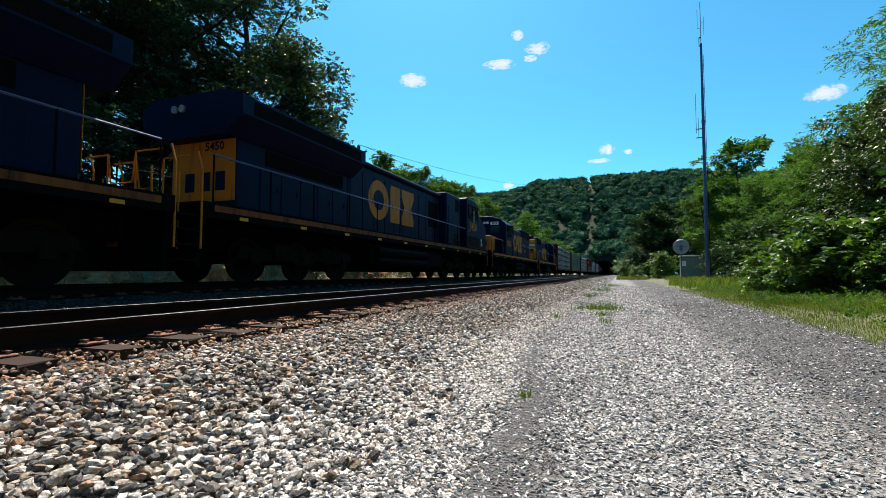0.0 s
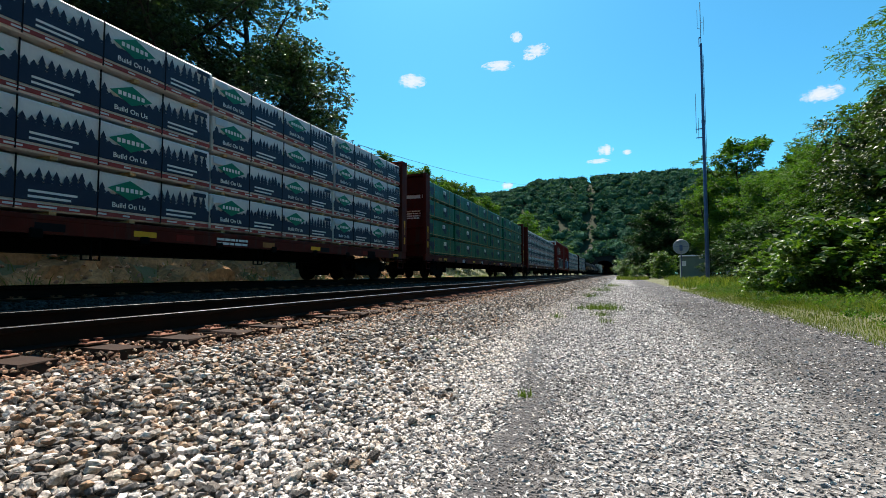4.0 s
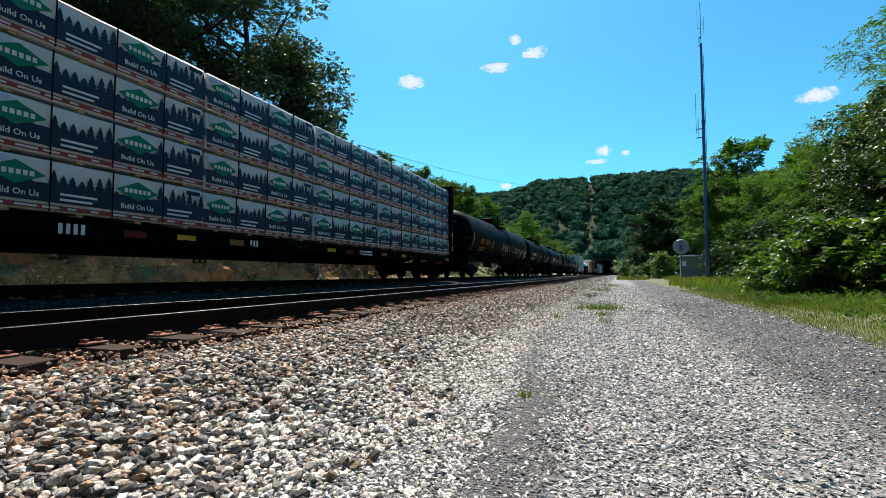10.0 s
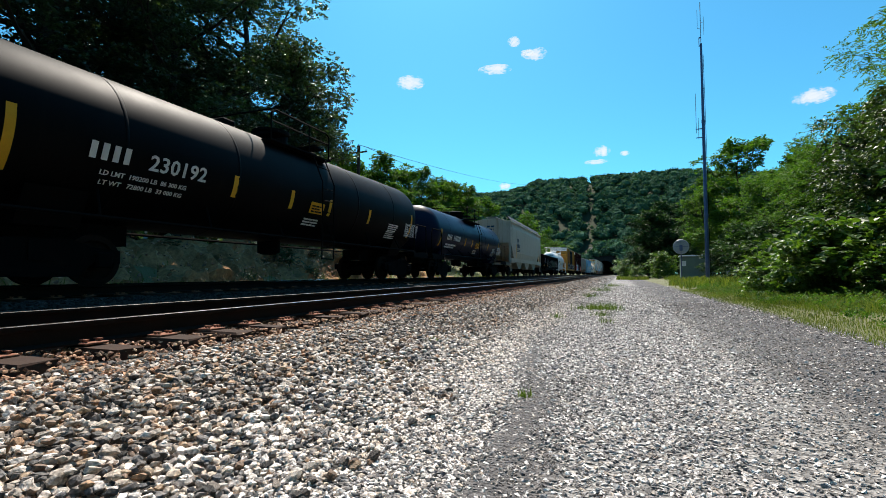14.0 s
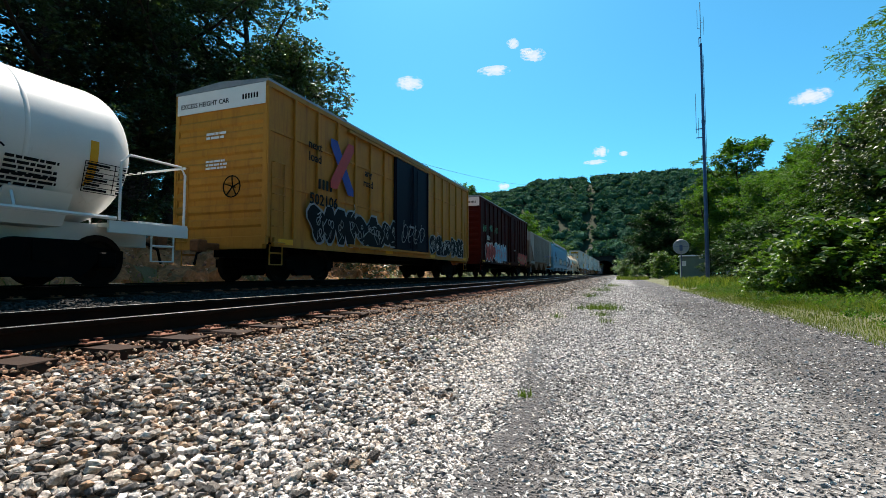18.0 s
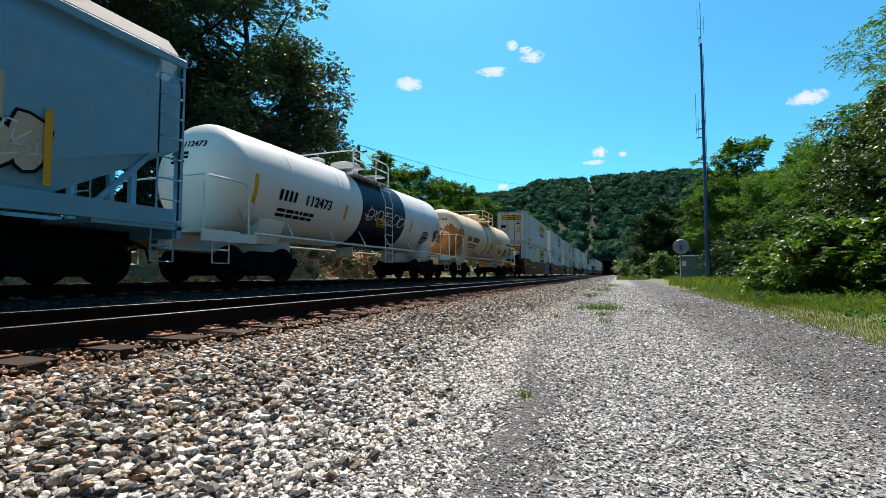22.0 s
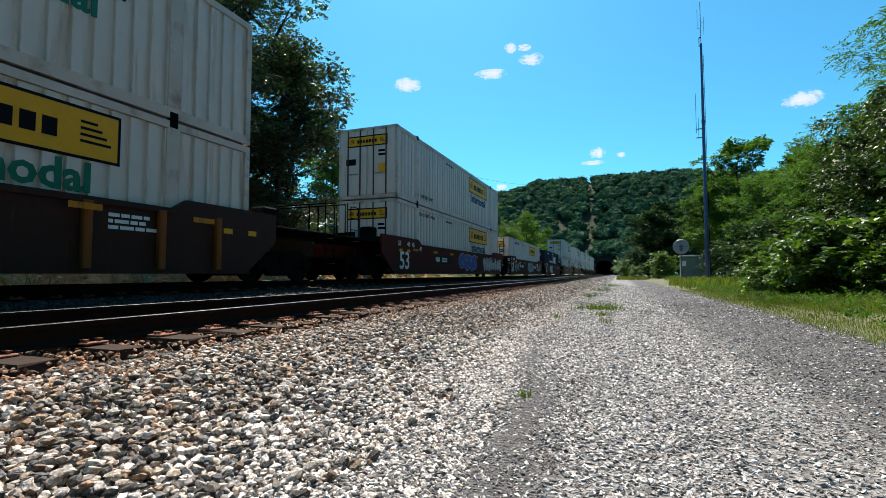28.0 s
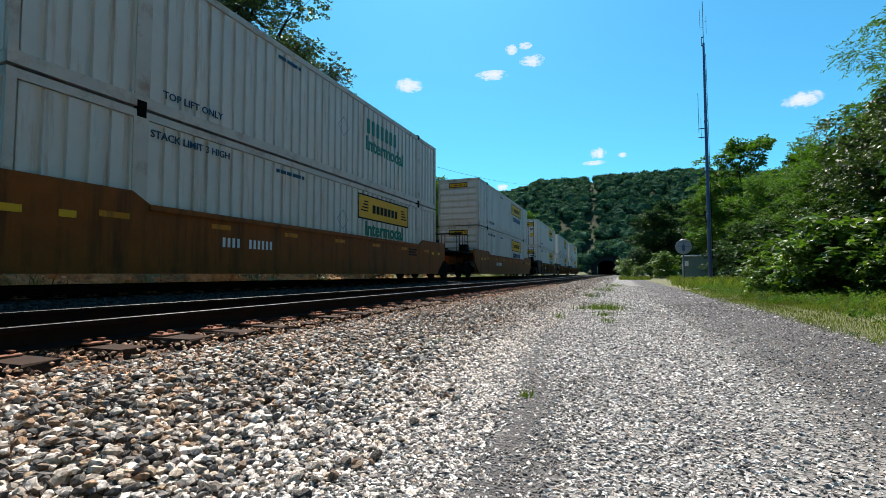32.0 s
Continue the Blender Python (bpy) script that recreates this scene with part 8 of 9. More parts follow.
# -- double-stack cars --
def well_car(c0, c1, paint_name, label, lead, trail, seed=1, ribbed=False, plate=""):
    """A well car under the container from c0 to c1; lead and trail: how far its ends reach past the load."""
    t = thing("well_car", label, "freight car", "freight cars")
    u = (c0 + c1) / 2
    h = (c1 - c0) / 2
    m = M[paint_name]
    a, b = -h - 0.15, h + 0.15
    nose = 1.3 if lead > 2.5 else 0.1
    for s in (1, -1):
        bm = bmesh.new()
        prism(bm, [(a - nose, 1.62), (a + 1.9, 1.62), (a + 2.3, 1.38), (b - 2.3, 1.38), (b - 1.9, 1.62), (b + 0.6, 1.62), (b + 0.6, 0.95), (b - 0.3, 0.24), (a - nose + (0.95 if lead > 2.5 else 0.12), 0.24), (a - nose, 0.95)], "x", min(1.36 * s, 1.46 * s), max(1.36 * s, 1.46 * s))
        sd = part("side_girder", bm, m, t, "deep side girder")
        part("top_chord", boxes((min(1.33 * s, 1.5 * s), max(1.33 * s, 1.5 * s), a + 2.2, b - 2.2, 1.32, 1.42)), m, sd)
        part("bottom_chord", boxes((min(1.3 * s, 1.49 * s), max(1.3 * s, 1.49 * s), a - nose + 0.95, b - 0.3, 0.2, 0.3)), m, sd)
        n = 12 if ribbed else 0
        for k in range(n):
            y = a + 1.2 + (b - a - 2.4) * k / (n - 1)
            r = shared("side_rib", ("wrib", paint_name), M["well_ochre"], sd, lambda: boxes((0, 0.09, -0.07, 0.07, 0.28, 1.35), bevel=0.01))
            r.matrix_local = pose(1.46 * s, y, 0, 0, 0, 0 if s > 0 else 180)
    part("well_floor", boxes((-1.36, 1.36, a + 0.3, b - 0.3, 0.2, 0.26)), m, t)
    for s, reach in ((-1, lead), (1, trail)):
        e0 = a if s < 0 else b
        e1 = e0 + s * (reach - 0.15)
        lo, hi = min(e0, e1), max(e0, e1)
        part("end_frame", boxes((-0.5, 0.5, lo, hi, 0.72, 1.15), (-1.4, 1.4, min(e0, e0 + 0.5 * s), max(e0, e0 + 0.5 * s), 0.95, 1.6), bevel=0.015), m, t)
        part("end_walkway", boxes((-1.35, 1.35, lo, hi, 1.32, 1.38), bevel=0.01), M["black"], t)
        if reach > 2.5:
            truck(t, e0 + s * 1.35)
            c = shared("coupler", "coupler", M["rust"], t, lambda: boxes((-0.09, 0.09, -0.1, 0.45, -0.08, 0.08)))
            c.matrix_local = pose(0, e1, 0.86, 0, 0, 0 if s > 0 else 180)
            ladder(t, 1.35, e1 - 0.45 * s, 0.5, 2.3, M["black"])
            part("brake_gear", boxes((0.5, 0.95, e0 + s * 1.0 - 0.25, e0 + s * 1.0 + 0.25, 1.38, 1.9), bevel=0.04), M["black"], t)
            part("brake_gear", boxes((-0.9, -0.4, e0 + s * 0.7 - 0.2, e0 + s * 0.7 + 0.2, 1.38, 1.75), bevel=0.04), M["black"], t)
            part("end_grab", tubes([[(1.3, e1, 1.38), (1.3, e1, 2.35), (-1.3, e1, 2.35), (-1.3, e1, 1.38)], [(0.3, e1, 1.38), (0.3, e1, 2.35)]], 0.022, 5), M["black"], t)
        elif s < 0:
            truck(t, e0 - reach * 0.5 + 0.1)
            part("bearing_housing", boxes((1.18, 1.42, e0 - 1.25, e0 - 0.15, 0.62, 1.5), bevel=0.03), M["black"], t, "black articulated bearing housing")
            writing("125 T", 0.3, M["white"], t, side(e0 - 0.7, 1.2, 1.421), "load_mark")
            part("reflector", boxes((1.42, 1.425, e0 - 0.5, e0 - 0.2, 0.95, 1.12)), M["yellow"], t)
            part("end_grab", tubes([[(1.1, e0 - 0.6, 1.38), (1.1, e0 - 0.6, 2.5)], [(0.7, e0 - 0.6, 1.38), (0.7, e0 - 0.6, 2.5)], [(-0.6, e0 - 0.6, 1.38), (-0.6, e0 - 0.6, 2.4)]], 0.025, 5), M["black"], t)
        for k in (0, 1):
            part("corner_lamp", boxes((1.46, 1.475, e0 - s * (0.2 + 0.7 * k) - 0.12, e0 - s * (0.2 + 0.7 * k) + 0.12, 1.05, 1.16)), M["yellow_bright"], t)
    for k in range(7):
        reflector(t, 1.465 + (0.09 if ribbed else 0), a + 1.6 + (b - a - 3.2) / 6 * k, 1.12 if not ribbed else 1.2, M["yellow"], 0.5, 0.1)
    dark = M["g_black"] if paint_name == "well_ochre" else M["white"]
    if not ribbed and seed < 7:
        writing("53", 0.95, dark, t, side(a + 0.55, 0.4, 1.463), "size_mark", 1.0, 0.016)
        for words, y in (("53", 0.1), ("48", 0.9), ("45", 1.35), ("40", 2.1)):
            writing(words, 0.26, M["g_black"] if paint_name == "well_ochre" else M["white"], t, side(a + y, 1.28 if y < 2 else 1.15, 1.463), "length_mark")
    if plate:
        part("number_plate_ground", boxes((1.46, 1.463, a + 3.7, a + 6.0, 0.68, 1.04)), M["g_black"], t, "black stencil ground")
    number_bars(t, side(a + 3.85, 0.76, 1.464), 4, 0.2, M["white"])
    number_bars(t, side(a + 4.6, 0.76, 1.464), 6, 0.2, M["white"], words=plate)
    print_block(t, side(b - 3.4, 1.2, 1.464), 3, 0.06, 0.9, dark, seed)
    rolls(t, u)
    return t


def panel_sign(t, y, z, x, w, h, plane="side", dark="g_black"):
    """A yellow company panel in a dark border, its name as plain bars."""
    bm, br, bl = bmesh.new(), bmesh.new(), bmesh.new()
    box(br, -w / 2 - 0.05, w / 2 + 0.05, -0.05, h + 0.05, 0.0, 0.004)
    box(bm, -w / 2, w / 2, 0, h, 0.004, 0.008)
    for k in range(7):
        x0 = -w * 0.26 + k * w * 0.076
        box(bl, x0, x0 + w * 0.055, h * 0.28, h * 0.66, 0.008, 0.012)
    for s in (-1, 1):
        for k in range(4):
            box(bl, min(s * w * 0.34, s * w * (0.47 - 0.02 * k)), max(s * w * 0.34, s * w * (0.47 - 0.02 * k)), h * (0.3 + 0.14 * k), h * (0.36 + 0.14 * k), 0.008, 0.01)
    mt = side(y, z, x) if plane == "side" else end_plane(y, z, x)
    pl = part("company_panel", bm, M["yellow_bright"], t, "yellow panel with dark border")
    pl.matrix_local = mt
    for nm, b, mm in (("panel_border", br, M[dark]), ("panel_bars", bl, M[dark])):
        o = tagged(part(nm, b, mm, t), kind="stuff" if nm == "panel_bars" else "")
        o.matrix_local = mt


CORR = {}


def container(c0, tier, style="white", sign=True, word="letter_green", label="", doors_lead=True, seed=1, pale_sign=False, single=False):
    """A 53-foot container. tier 0 sits in the well, tier 1 on top."""
    L, W, H = 16.15, 2.6, 2.84
    h = L / 2
    m = M[{"white": "box_white", "pale": "box_pale", "blue": "box_blue"}[style]]
    t = thing("shipping_container", label or "white corrugated steel container with yellow company panel", "container", "stacked containers")
    rng = random.Random(seed)
    if "core" not in CORR:
        CORR["core"] = True

    def walls():
        bm = bmesh.new()
        for s in (1, -1):
            y, pts = -h + 0.16, []
            smooth_at = []
            while y < h - 0.3:
                for dy, dx in ((0.0, 0.0), (0.2, 0.0), (0.215, -0.055), (0.305, -0.055), (0.32, 0.0)):
                    if y + dy < h - 0.16:
                        pts.append((y + dy, W / 2 - 0.02 + dx))
                y += 0.33
            lo = [bm.verts.new((s * x, yy, 0.2)) for yy, x in pts]
            hi = [bm.verts.new((s * x, yy, H - 0.16)) for yy, x in pts]
            for k in range(len(pts) - 1):
                bm.faces.new((lo[k], lo[k + 1], hi[k + 1], hi[k]))
        box(bm, -W / 2 + 0.07, W / 2 - 0.07, -h + 0.08, h - 0.08, 0.12, H - 0.1)
        bmesh.ops.recalc_face_normals(bm, faces=bm.faces)
        return bm

    def flat_walls():
        bm = bmesh.new()
        box(bm, -W / 2 + 0.02, W / 2 - 0.02, -h + 0.08, h - 0.08, 0.12, H - 0.1)
        for k in range(13):
            y = -h + 0.2 + (L - 0.4) * k / 12
            for s in (1, -1):
                box(bm, min(s * (W / 2 - 0.02), s * (W / 2 - 0.005)), max(s * (W / 2 - 0.02), s * (W / 2 - 0.005)), y - 0.04, y + 0.04, 0.15, H - 0.15)
        return bm
    shared("wall_shell", ("cwalls", style), m, t, flat_walls if style == "pale" else walls, "corrugated side walls" if style != "pale" else "smooth panelled side walls")
    fm = M["box_frame"] if style != "blue" else m
    shared("frame", ("cframe", style), fm, t, lambda: boxes(
        *[(sx * W / 2 - 0.07 if sx > 0 else -W / 2, W / 2 if sx > 0 else -W / 2 + 0.07, y0, y0 + 0.13, 0, H) for sx in (-1, 1) for y0 in (-h, h - 0.13)],
        (W / 2 - 0.06, W / 2, -h, h, H - 0.14, H), (-W / 2, -W / 2 + 0.06, -h, h, H - 0.14, H), (W / 2 - 0.06, W / 2, -h, h, 0.0, 0.2), (-W / 2, -W / 2 + 0.06, -h, h, 0.0, 0.2),
        (-W / 2, W / 2, -h, -h + 0.1, H - 0.14, H), (-W / 2, W / 2, h - 0.1, h, H - 0.14, H), (-W / 2, W / 2, -h, -h + 0.1, 0, 0.18), (-W / 2, W / 2, h - 0.1, h, 0, 0.18)), "steel corner posts and rails")
    shared("roof", ("croof", style), m, t, lambda: boxes((-W / 2 + 0.05, W / 2 - 0.05, -h + 0.05, h - 0.05, H - 0.1, H - 0.03)))
    # lifting posts at the 40-foot points
    for y in (-6.1, 6.1):
        shared("lift_post", ("cpost", style), fm, t, lambda: boxes((W / 2 - 0.03, W / 2 + 0.004, -0.14, 0.14, 0.2, H - 0.14))).location = (0, y, 0)
        for z in (0.0, H - 0.12):
            c = shared("lift_casting", ("ccast", z > 1), M["black"], t, lambda: boxes((W / 2 - 0.1, W / 2 + 0.012, -0.09, 0.09, 0, 0.18 if z > 1 else 0.12), bevel=0.01))
            c.location = (0, y, z)
    if doors_lead:
        for s in (-1, 1):
            d = shared("door", ("cdoor", style, s), m, t, lambda: boxes((min(0.02 * s, 1.22 * s), max(0.02 * s, 1.22 * s), -h - 0.02, -h + 0.03, 0.16, H - 0.14), bevel=0.008))
            for x in (0.3, 0.85):
                shared("lock_rod", "crod", M["rod"], d, lambda: tubes([[(0, -h - 0.05, 0.12), (0, -h - 0.05, H - 0.1)]], 0.026, 6)).location = (x * s, 0, 0)
            shared("door_handle", "chandle", M["grey"], d, lambda: boxes((-0.2, 0.2, -h - 0.08, -h - 0.05, 0.95, 1.0))).location = (0.58 * s, 0, 0)
        panel_sign(t, 0.0, H - 0.72, -h - 0.021, 1.7, 0.34, "end")
        print_block(t, end_plane(0.5, 1.9, -h - 0.024), 2, 0.09, 0.4, M["g_black"], seed)
        part("placard", boxes((0.5, 0.85, -h - 0.03, -h - 0.022, 0.95, 1.35)), M["yellow_bright"], t)
        part("placard", boxes((-0.95, -0.5, -h - 0.03, -h - 0.022, 1.35, 1.6)), M["g_black"], t)
    else:
        bm = bmesh.new()
        for k in range(6):
            z = 0.35 + 0.38 * k
            prism(bm, [(-h - 0.0, z), (-h - 0.035, z + 0.06), (-h - 0.035, z + 0.24), (-h - 0.0, z + 0.3)], "x", -1.15, 1.15)
        part("front_wall", bm, m, t, "pressed front wall")
        panel_sign(t, 0.0, H - 0.5, -h - 0.037, 1.1, 0.2, "end")
    mk = M[word]
    if sign:
        if not pale_sign:
            panel_sign(t, 3.2, 1.8, W / 2 - 0.016, 3.7, 0.74)
        else:
            number_bars(t, side(1.8, 1.8, W / 2 + 0.002), 7, 0.5, mk, "pale_company_mark")
        if style == "white" and single is False:
            writing("Intermodal", 0.66, mk, t, side(3.2, 1.24, W / 2 - 0.014), "lettering", 1.0, 0.028)
    dark = M["letter_navy"] if style != "blue" else M["white"]
    writing("TOP LIFT ONLY" if tier else "STACK LIMIT 3 HIGH", 0.2, dark, t, side(-5.0, 0.32 if tier else H - 0.42, W / 2 + 0.002), "handling_mark")
    if style != "blue":
        print_block(t, side(-2.6, H - 0.3, W / 2 + 0.002), 1, 0.09, 1.2, dark, seed + 5)
    if style != "blue":
        dia = bmesh.new()
        for k in range(4):
            a = [(0.3, 0), (0, 0.3), (-0.3, 0), (0, -0.3)]
            p, q = Vector((*a[k], 0.006)), Vector((*a[(k + 1) % 4], 0.006))
            ribbon(dia, [p, q], 0.012)
        o = part("placard_holder", dia, M["grey"], t)
        o.matrix_local = side(0.4, 1.6, W / 2 - 0.01)
    rolls(t, c0 + h, 0, 0.27 + 2.9 * tier)
    return t


def build_train():
    follow = wide_loco(17.7)
    first = copy_thing(follow, Matrix())
    first.scale = (1, -1, 1)
    first["label"] = "dark blue wide-cab diesel locomotive seen from its radiator end"
    rolls(first, -4.3)
    hood_loco(39.65, "six")
    hood_loco(59.15, "four")
    centerbeam(70.2, 93.5, "car_brown", "white", "red-brown center-beam flatcar loaded with white-wrapped lumber", 5, 1)
    centerbeam(95.4, 118.05, "car_brown", "green", "red-brown center-beam flatcar loaded with green-wrapped lumber", 6, 2)
    centerbeam(120.25, 143.05, "car_brown", "white", "brick-red center-beam flatcar loaded with white-wrapped lumber", 5, 3, "3759")
    box1 = boxcar(145.0, 164.5, "car_red", "faded red boxcar with graffiti along its lower sides", 20, (-1.0, 2.1), 4.94, True, 5)
    centerbeam(166.3, 189.2, "car_brown", "white", "brown center-beam flatcar loaded with white-wrapped lumber", 5, 4)
    centerbeam(191.3, 214.3, "car_black", "white", "black center-beam flatcar loaded with white-wrapped lumber", 6, 5)
    t1 = tank_car(216.9, 235.6, "tank_black", "long matt-black tank car with yellow stripes and white tags", 1.45, 2.5, 1, mark="yellow", figures="958353")
    t3 = tank_car(237.0, 252.6, "tank_black", "black tank car with yellow stripes and top platform", 1.38, 2.48, 2, figures="204966")
    t4 = tank_car(254.7, 270.15, "tank_navy", "glossy blue-black tank car with yellow stripes", 1.36, 2.48, 3, loads=("LD LMT  191200 LB  86 750 KG", "LT WT   71800 LB  32 550 KG"), figures="69623")
    t5 = tank_car(271.7, 287.15, "tank_black", "black tank car with white stencils and yellow stripes", 1.39, 2.48, 4, loads=("LD LMT  190200 LB  86 300 KG", "LT WT   72800 LB  33 000 KG"), figures="230192")
    t6 = tank_car(288.9, 302.4, "tank_navy", "short blue-black tank car with top walkway", 1.27, 2.29, 5)
    hopper(304.0, 320.0, "hopper_tan", "pale tan covered hopper car with rusty roof edge", 4.3, 4.5, 0, "hopper_tan", 6, 2.0, 1.55, 1.4, True)
    gondola(321.75, 338.45)
    t7 = tank_car(340.1, 351.75, "tank_white", "white tank car with railed top platform and black stencils", 1.22, 2.29, 7, "white", "g_black", bar="yellow_bright", rail_end=True, loads=("LD LMT  224800 LB  101950 KG", "LT WT   61200 LB  27750 KG"), figures="704830", rail_h=0.95)
    fb = boxcar(354.4, 370.25, "car_yellow", "ochre-yellow boxcar with dark door and white end band", 16, (-1.2, 2.0), 4.9, True, 8, "door_dark")
    sc = boxcar(372.6, 388.45, "car_maroon", "dark maroon boxcar with colourful graffiti panel", 14, (0.6, 3.4), 4.94, True, 9)
    it = hopper(390.35, 406.6, "hopper_grey", "weathered grey covered hopper with rusty discharge bays", 4.22, 4.45, 18, "hopper_rust", 10, figures="87942")
    ac = hopper(408.9, 428.85, "hopper_blue", "pale blue smooth-sided covered hopper with graffiti", 4.2, 4.52, 0, "hopper_blue", 11, 2.1, 1.6, 1.35, True, "462038")
    t8 = tank_car(430.1, 443.75, "tank_white", "white tank car with a broad dark blue band", 1.33, 2.46, 12, "white", "g_black", stripe=(-1.0, 2.3, "tank_navy"), rail_end=True, figures="112473")
    t9 = tank_car(445.8, 459.45, "tank_cream", "cream tank car heavily streaked with orange rust", 1.32, 2.46, 13, "tank_cream", "g_black", rail_end=True, rusty=True, loads=("LD LMT 198500 LB 90 030 KG", "LT WT 64500 LB 29 250 KG"), figures="130768")
    wells = [  # container start, well paint, lead and trail reach, ribbed
        (465.45, "well_ochre", 3.4, 1.8, False), (485.1, "well_ochre", 1.8, 1.8, False), (505.2, "well_ochre", 1.8, 3.6, False), (529.9, "well_dark", 3.7, 3.6, True),
        (553.7, "well_brown", 3.6, 1.8, False), (573.6, "well_brown", 1.8, 1.8, False), (594.2, "well_brown", 1.8, 3.6, False), (618.2, "well_ochre", 3.6, 3.4, False),
        (641.3, "well_ochre", 3.2, 3.0, False), (664.0, "well_dark", 3.0, 1.8, True), (683.8, "well_dark", 1.8, 1.8, True), (703.6, "well_dark", 1.8, 3.4, True)]
    made = []
    for k, (c, p, a, b, r) in enumerate(wells):
        nm = {"well_ochre": "ochre-brown double-stack well car, weathered and grimy", "well_brown": "red-brown double-stack well car covered in graffiti", "well_dark": "dark brown ribbed double-stack well car"}[p]
        made.append(well_car(c, c + 16.15, p, nm, a, b, k, r, {0: "767866", 4: "55253", 5: "55253", 6: "55253"}.get(k, "")))
    loads = [(0, "white", "white"), (1, "pale", "white"), (2, "white", "white"), (3, "white", "white"), (4, "white", "white"), (5, "white", None), (6, "blue", None), (7, "white", "white"),
             (8, "white", "white"), (9, "white", "white"), (10, "white", "white"), (11, "white", "white")]
    for k, low, high in loads:
        c = wells[k][0]
        lab = {"white": "white corrugated steel container with yellow company panel", "pale": "smooth pale panelled container in the well", "blue": "navy blue corrugated container in the well"}
        word = "letter_navy" if k in (0, 1, 2, 4, 8) else "letter_green"
        b = container(c, 0, low, low != "blue", word, lab[low], k != 8, 30 + k, False, k == 5)
        if low == "blue":
            writing("tomorrow moves", 0.42, M["white"], b, side(-1.75, 1.45, 1.29), "slogan")
            writing("WARNING HIGH CUBE", 0.2, M["white"], b, side(0.2, 2.5, 1.302), "handling_mark")
            for y in (0.05, 3.68):
                part("bracket_mark", boxes((1.3, 1.306, y, y + 0.12, 1.3, 2.3)), M["white"], b)
                part("bracket_tick", boxes((1.3, 1.306, y if y < 1 else y - 0.22, (y if y < 1 else y - 0.22) + 0.34, 2.3, 2.4)), M["white"], b)
            emblem(b, 1.302, 0.72, 1.4, 2.6, 0.82, M["white"], "large white plain-shaped emblem")
        if high:
            container(c, 1, high, True, word, lab[high], k not in (2, 8), 60 + k, k == 7)
    # graffiti and marks
    h1 = (164.5 - 145.0) / 2
    sprayed(box1, side(-h1 + 2.6, 1.05, 1.517), 6.5, 1.5, 7, M["g_black"], M["g_white"], 11, M["g_grey"])
    sprayed(box1, side(2.3, 1.05, 1.57), 3.6, 1.45, 5, M["g_black"], M["g_white"], 12, M["g_dark_blue"])
    sprayed(box1, side(6.1, 1.05, 1.517), 3.2, 1.5, 4, M["g_blue"], M["g_black"], 13, M["g_cyan"])
    part("round_crest", lathe(bmesh.new(), [(1.514, 0.62), (1.52, 0.62)], 24, "x", (0, -h1 + 1.95, 3.55)), M["g_grey"], box1, "round grey crest")
    part("round_crest", lathe(bmesh.new(), [(1.521, 0.42), (1.526, 0.42)], 20, "x", (0, -h1 + 1.95, 3.55)), M["g_black"], box1)
    print_block(box1, side(-h1 + 3.3, 4.0, 1.516), 3, 0.2, 1.9, M["hopper_tan"], 14, "faded_name")
    number_bars(box1, side(-h1 + 1.2, 2.35, 1.516), 2, 0.28, M["white"])
    number_bars(box1, side(-h1 + 1.2, 1.9, 1.516), 6, 0.28, M["white"])
    print_block(box1, side(6.0, 2.9, 1.516), 6, 0.06, 1.3, M["white"], 15)
    h2 = (370.25 - 354.4) / 2
    sprayed(fb, side(-h2 + 1.7, 1.0, 1.517), 5.2, 1.15, 6, M["g_black"], M["g_grey"], 16, M["g_grey"])
    sprayed(fb, side(2.4, 1.0, 1.517), 4.6, 1.0, 6, M["g_black"], M["g_grey"], 17, M["white"])
    scribble(fb, side(-0.8, 1.4, 1.58), 2.2, 0.8, 4, M["g_grey"], 18)
    bm, bm2 = bmesh.new(), bmesh.new()
    for bmx, sgn in ((bm, 1), (bm2, -1)):
        prism(bmx, [(-0.62, 0.72 * sgn), (-0.3, 0.72 * sgn), (0.62, -0.62 * sgn), (0.62, -0.8 * sgn), (0.3, -0.8 * sgn), (-0.62, 0.5 * sgn)], "z", 0.0 if sgn > 0 else 0.004, 0.004 if sgn > 0 else 0.008)
    for b, mt in ((bm, M["g_dark_blue"]), (bm2, M["g_red"])):
        o = part("crossed_arrow", b, mt, fb, "crossed arrow emblem")
        o.matrix_local = side(-h2 + 3.2, 3.4, 1.517)
    writing("next\nload", 0.34, M["g_black"], fb, side(-h2 + 1.85, 3.6, 1.517), "slogan")
    writing("any\nroad", 0.34, M["g_black"], fb, side(-h2 + 4.75, 3.4, 1.517), "slogan")
    number_bars(fb, side(-h2 + 2.0, 2.55, 1.517), 4, 0.28, M["g_black"])
    number_bars(fb, side(-h2 + 1.6, 2.1, 1.517), 6, 0.3, M["g_black"], words="502106")
    sprayed(sc, side(-h2 + 1.0, 0.95, 1.517), 2.6, 1.3, 3, M["g_red"], M["g_white"], 19, M["g_black"])
    sprayed(sc, side(-h2 + 3.4, 0.95, 1.517), 3.6, 1.35, 5, M["g_cyan"], M["g_white"], 20, M["g_red"])
    sprayed(sc, side(3.2, 0.95, 1.56), 4.0, 1.0, 6, M["g_red"], M["g_black"], 21, M["g_green"])
    for k, (y, z) in enumerate(((-7.5, 2.75), (-5.9, 2.9), (-4.5, 2.85))):
        scribble(sc, side(y, z, 1.517), 0.8, 0.5, 3, M["g_green"], 22 + k)
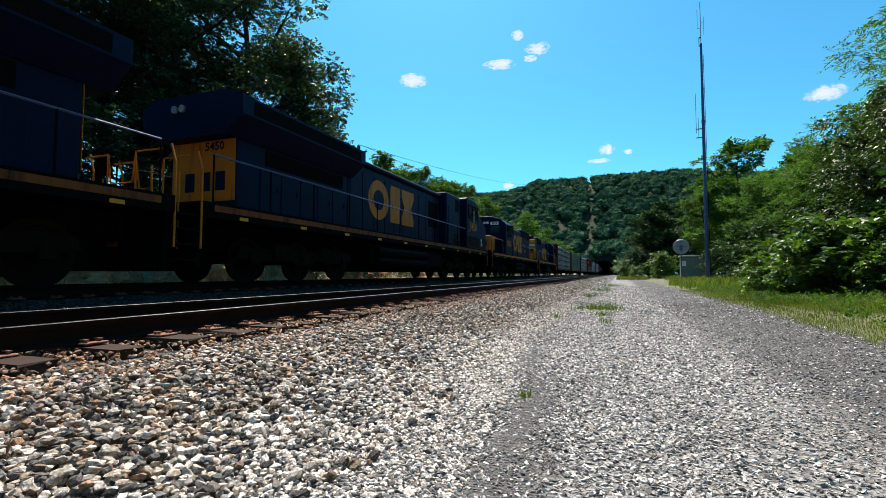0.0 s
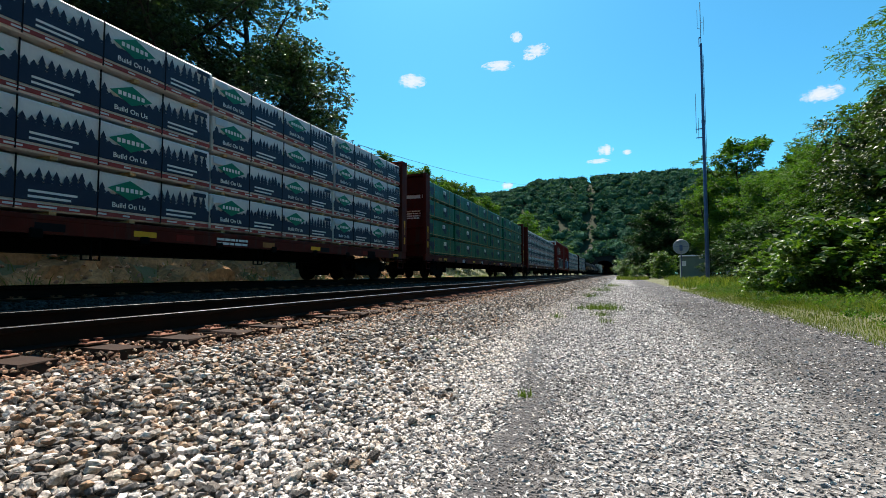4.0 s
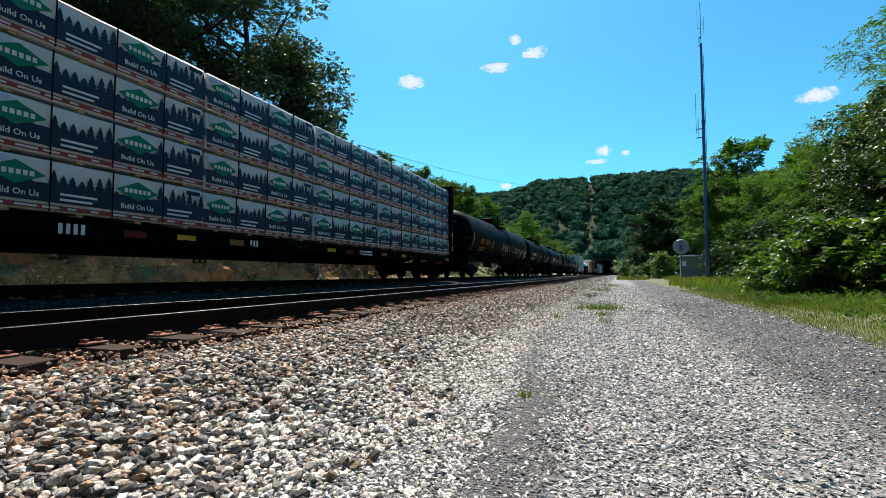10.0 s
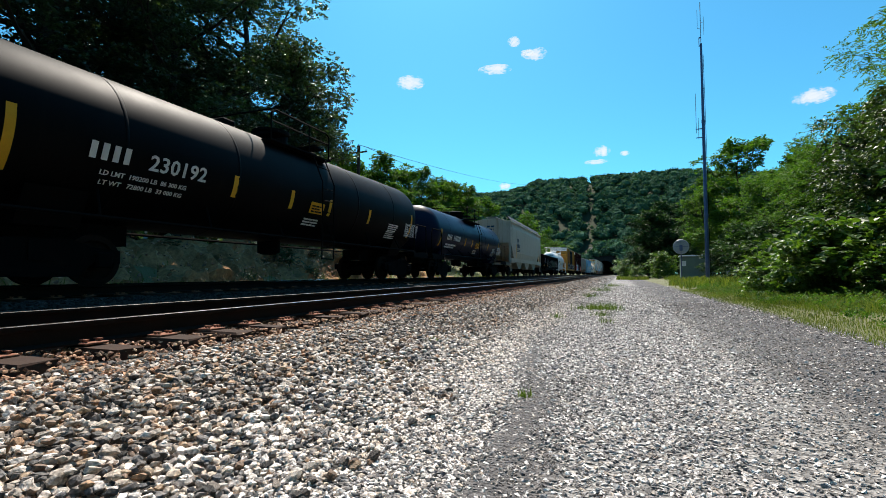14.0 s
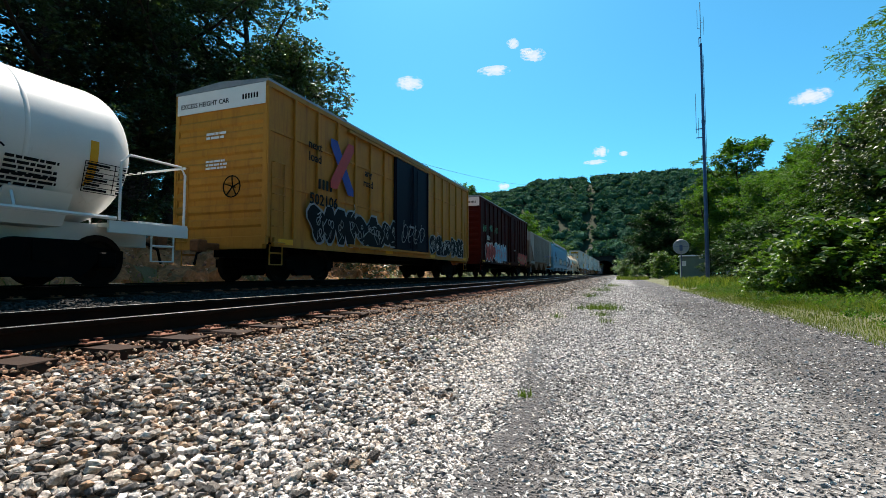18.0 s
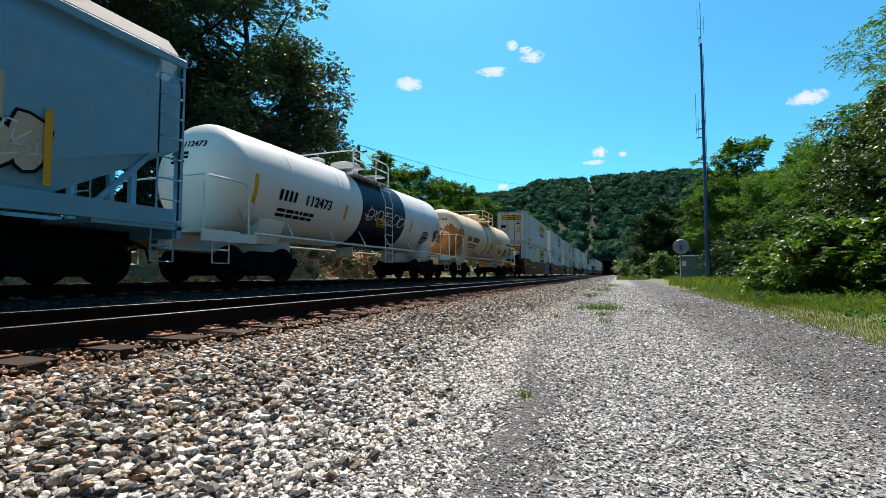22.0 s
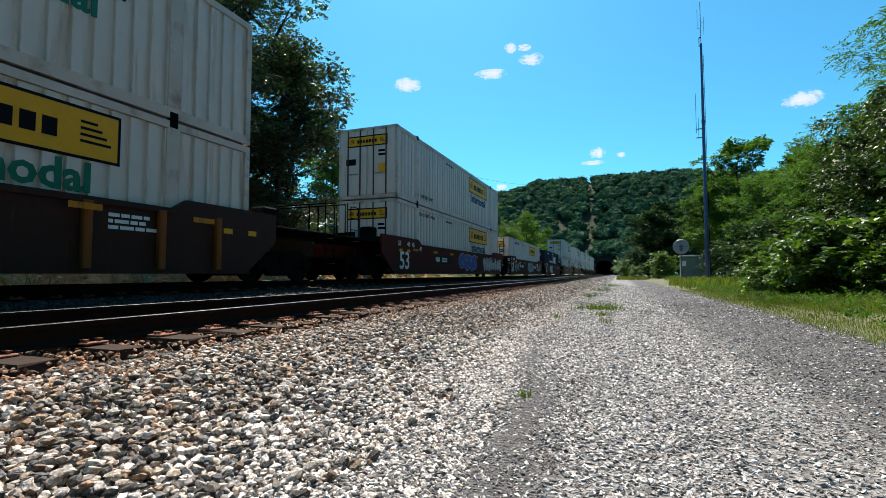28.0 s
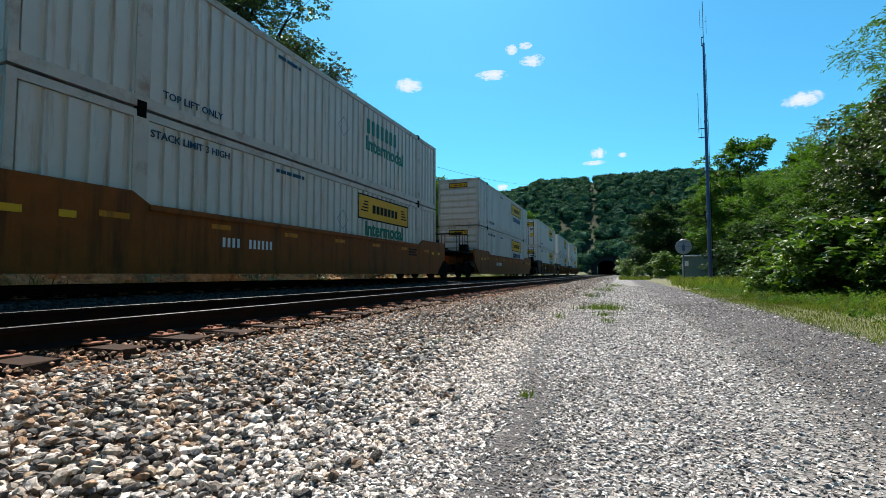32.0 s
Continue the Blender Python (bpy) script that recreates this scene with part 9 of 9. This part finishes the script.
    number_bars(sc, side(-h2 + 1.5, 2.35, 1.517), 4, 0.28, M["white"])
    number_bars(sc, side(-h2 + 1.5, 1.92, 1.517), 6, 0.28, M["white"])
    scribble(t1, tank_side(-1.2, -26, 1.46, 2.5), 3.4, 0.55, 7, M["white"], 26)
    scribble(t1, tank_side(2.6, -27, 1.46, 2.5), 4.0, 0.5, 8, M["white"], 27)
    dia = bmesh.new()
    prism(dia, [(0, -0.24), (0.24, 0), (0, 0.24), (-0.24, 0)], "z", 0, 0.01)
    for owner, y, z, mt, x in ((t1, 8.2, 0, "g_red", 1.46), (t7, 4.9, 0, "white", 1.23), (t8, -5.9, 0, "white", 1.34)):
        o = part("hazard_placard", dia.copy(), M[mt], owner, "diamond hazard placard")
        o.matrix_local = tank_side(y, -35, x, {1.46: 2.5, 1.23: 2.29, 1.34: 2.46}[x])
    writing("1075", 0.14, M["white"], t1, tank_side(8.2, -36.5, 1.475, 2.5), "placard_number")
    scribble(t1, tank_side(6.4, -24, 1.465, 2.5), 0.9, 0.7, 3, M["g_blue"], 50)
    writing("HYDROCHLORIC ACID", 0.15, M["g_black"], t9, tank_side(5.1, -6, 1.335, 2.46), "contents_lettering")
    scribble(t9, tank_side(0.9, -33, 1.335, 2.46), 1.9, 0.35, 6, M["g_green"], 51)
    o = part("notice_panel", boxes((0, 0.95, -0.15, 0.17, 0.0, 0.01)), M["yellow"], t9, "orange notice panel")
    o.matrix_local = tank_side(2.6, -31, 1.335, 2.46)
    o = part("hazard_placard", dia.copy(), M["white"], t9, "diamond hazard placard")
    o.matrix_local = tank_side(5.7, -40, 1.34, 2.46)
    dia.free()
    scribble(t7, tank_side(1.3, -30, 1.23, 2.29), 2.2, 0.5, 5, M["g_black"], 28)
    scribble(t8, tank_side(-0.9, -22, 1.35, 2.46), 3.0, 0.6, 5, M["white"], 29)
    scribble(t9, tank_side(1.0, -10, 1.335, 2.46), 2.0, 0.45, 5, M["g_black"], 30)
    scribble(it, side(1.4, 2.0, 1.6), 4.6, 0.4, 9, M["g_dark_blue"], 31)
    scribble(ac, side(-8.3, 2.5, 1.607), 1.3, 0.8, 5, M["g_black"], 32)
    sprayed(ac, side(-2.2, 1.55, 1.607), 3.4, 0.95, 5, M["hopper_tan"], M["g_black"], 33, M["g_white"])
    sprayed(ac, side(1.5, 1.55, 1.607), 2.6, 0.7, 4, M["hopper_blue"], M["g_black"], 34, M["g_white"])
    sprayed(ac, side(4.3, 1.55, 1.607), 3.4, 0.9, 5, M["hopper_tan"], M["g_black"], 35, M["g_white"])
    part("round_badge", boxes((1.606, 1.612, 6.6, 7.2, 2.1, 2.9)), M["hopper_tan"], ac, "pale blank patch")
    sprayed(made[0], side(4.9, 0.32, 1.464), 2.6, 1.0, 5, M["g_dark_blue"], M["g_white"], 36, M["g_cyan"])
    scribble(made[1], side(-3.6, 0.7, 1.466), 1.6, 0.6, 4, M["g_black"], 37)
    sprayed(made[1], side(4.5, 0.3, 1.464), 3.1, 0.95, 5, M["well_ochre"], M["g_white"], 38, M["g_red"])
    bm = boxes((1.463, 1.467, 2.3, 4.0, 0.7, 1.1))
    part("faded_mark", bm, M["car_red"], made[1], "faded red block mark")
    scribble(made[2], side(-4.6, 0.5, 1.466), 1.5, 0.7, 4, M["g_white"], 39)
    sprayed(made[4], side(-0.8, 0.35, 1.464), 3.0, 0.95, 3, M["g_dark_blue"], M["g_grey"], 40, M["g_green"])
    sprayed(made[4], side(3.6, 0.3, 1.464), 4.4, 0.95, 5, M["g_grey"], M["g_black"], 41, M["g_white"])
    scribble(made[5], side(-6.8, 0.4, 1.466), 2.6, 0.8, 5, M["g_white"], 42)
    sprayed(made[5], side(-0.4, 0.28, 1.464), 3.0, 1.1, 4, M["g_grey"], M["g_black"], 43, M["g_black"])
    writing("portation", 0.42, M["white"], made[5], side(3.4, 0.75, 1.464), "lettering")
    scribble(made[5], side(4.8, 0.4, 1.466), 2.6, 0.7, 6, M["g_white"], 44)
    scribble(made[6], side(-6.5, 0.5, 1.466), 2.0, 0.6, 5, M["g_red"], 45)
    sprayed(made[6], side(-4.2, 0.3, 1.464), 2.6, 1.0, 5, M["g_white"], M["g_grey"], 46, M["g_black"])


build_train()


# ---- what moves ----
def motions():
    for c, a, b, turn in CLOUDS:
        walk(c, [(0.0, Matrix.Translation(a) @ turn), (32.0, Matrix.Translation(b) @ turn)])
    times = [0.0, 2.0, 4.0, 6.0, 8.0, 10.0, 12.0, 14.0, 16.0, 18.0, 20.0, 22.0, 24.0, 26.0, 28.0, 30.0, 32.0]
    for ob, u, x, z, *turn in MOVERS:
        rows = []
        for t in times:
            y = u - SPEED * t
            yaw = math.degrees(-math.atan((bend(y + 5) - bend(y - 5)) / 10))
            rows.append((t, pose(FAR + bend(y) + x, y, FAR_TOP + 0.005 + z, 0, 0, yaw + (turn[0] if turn else 0))))
        walk(ob, rows)


motions()
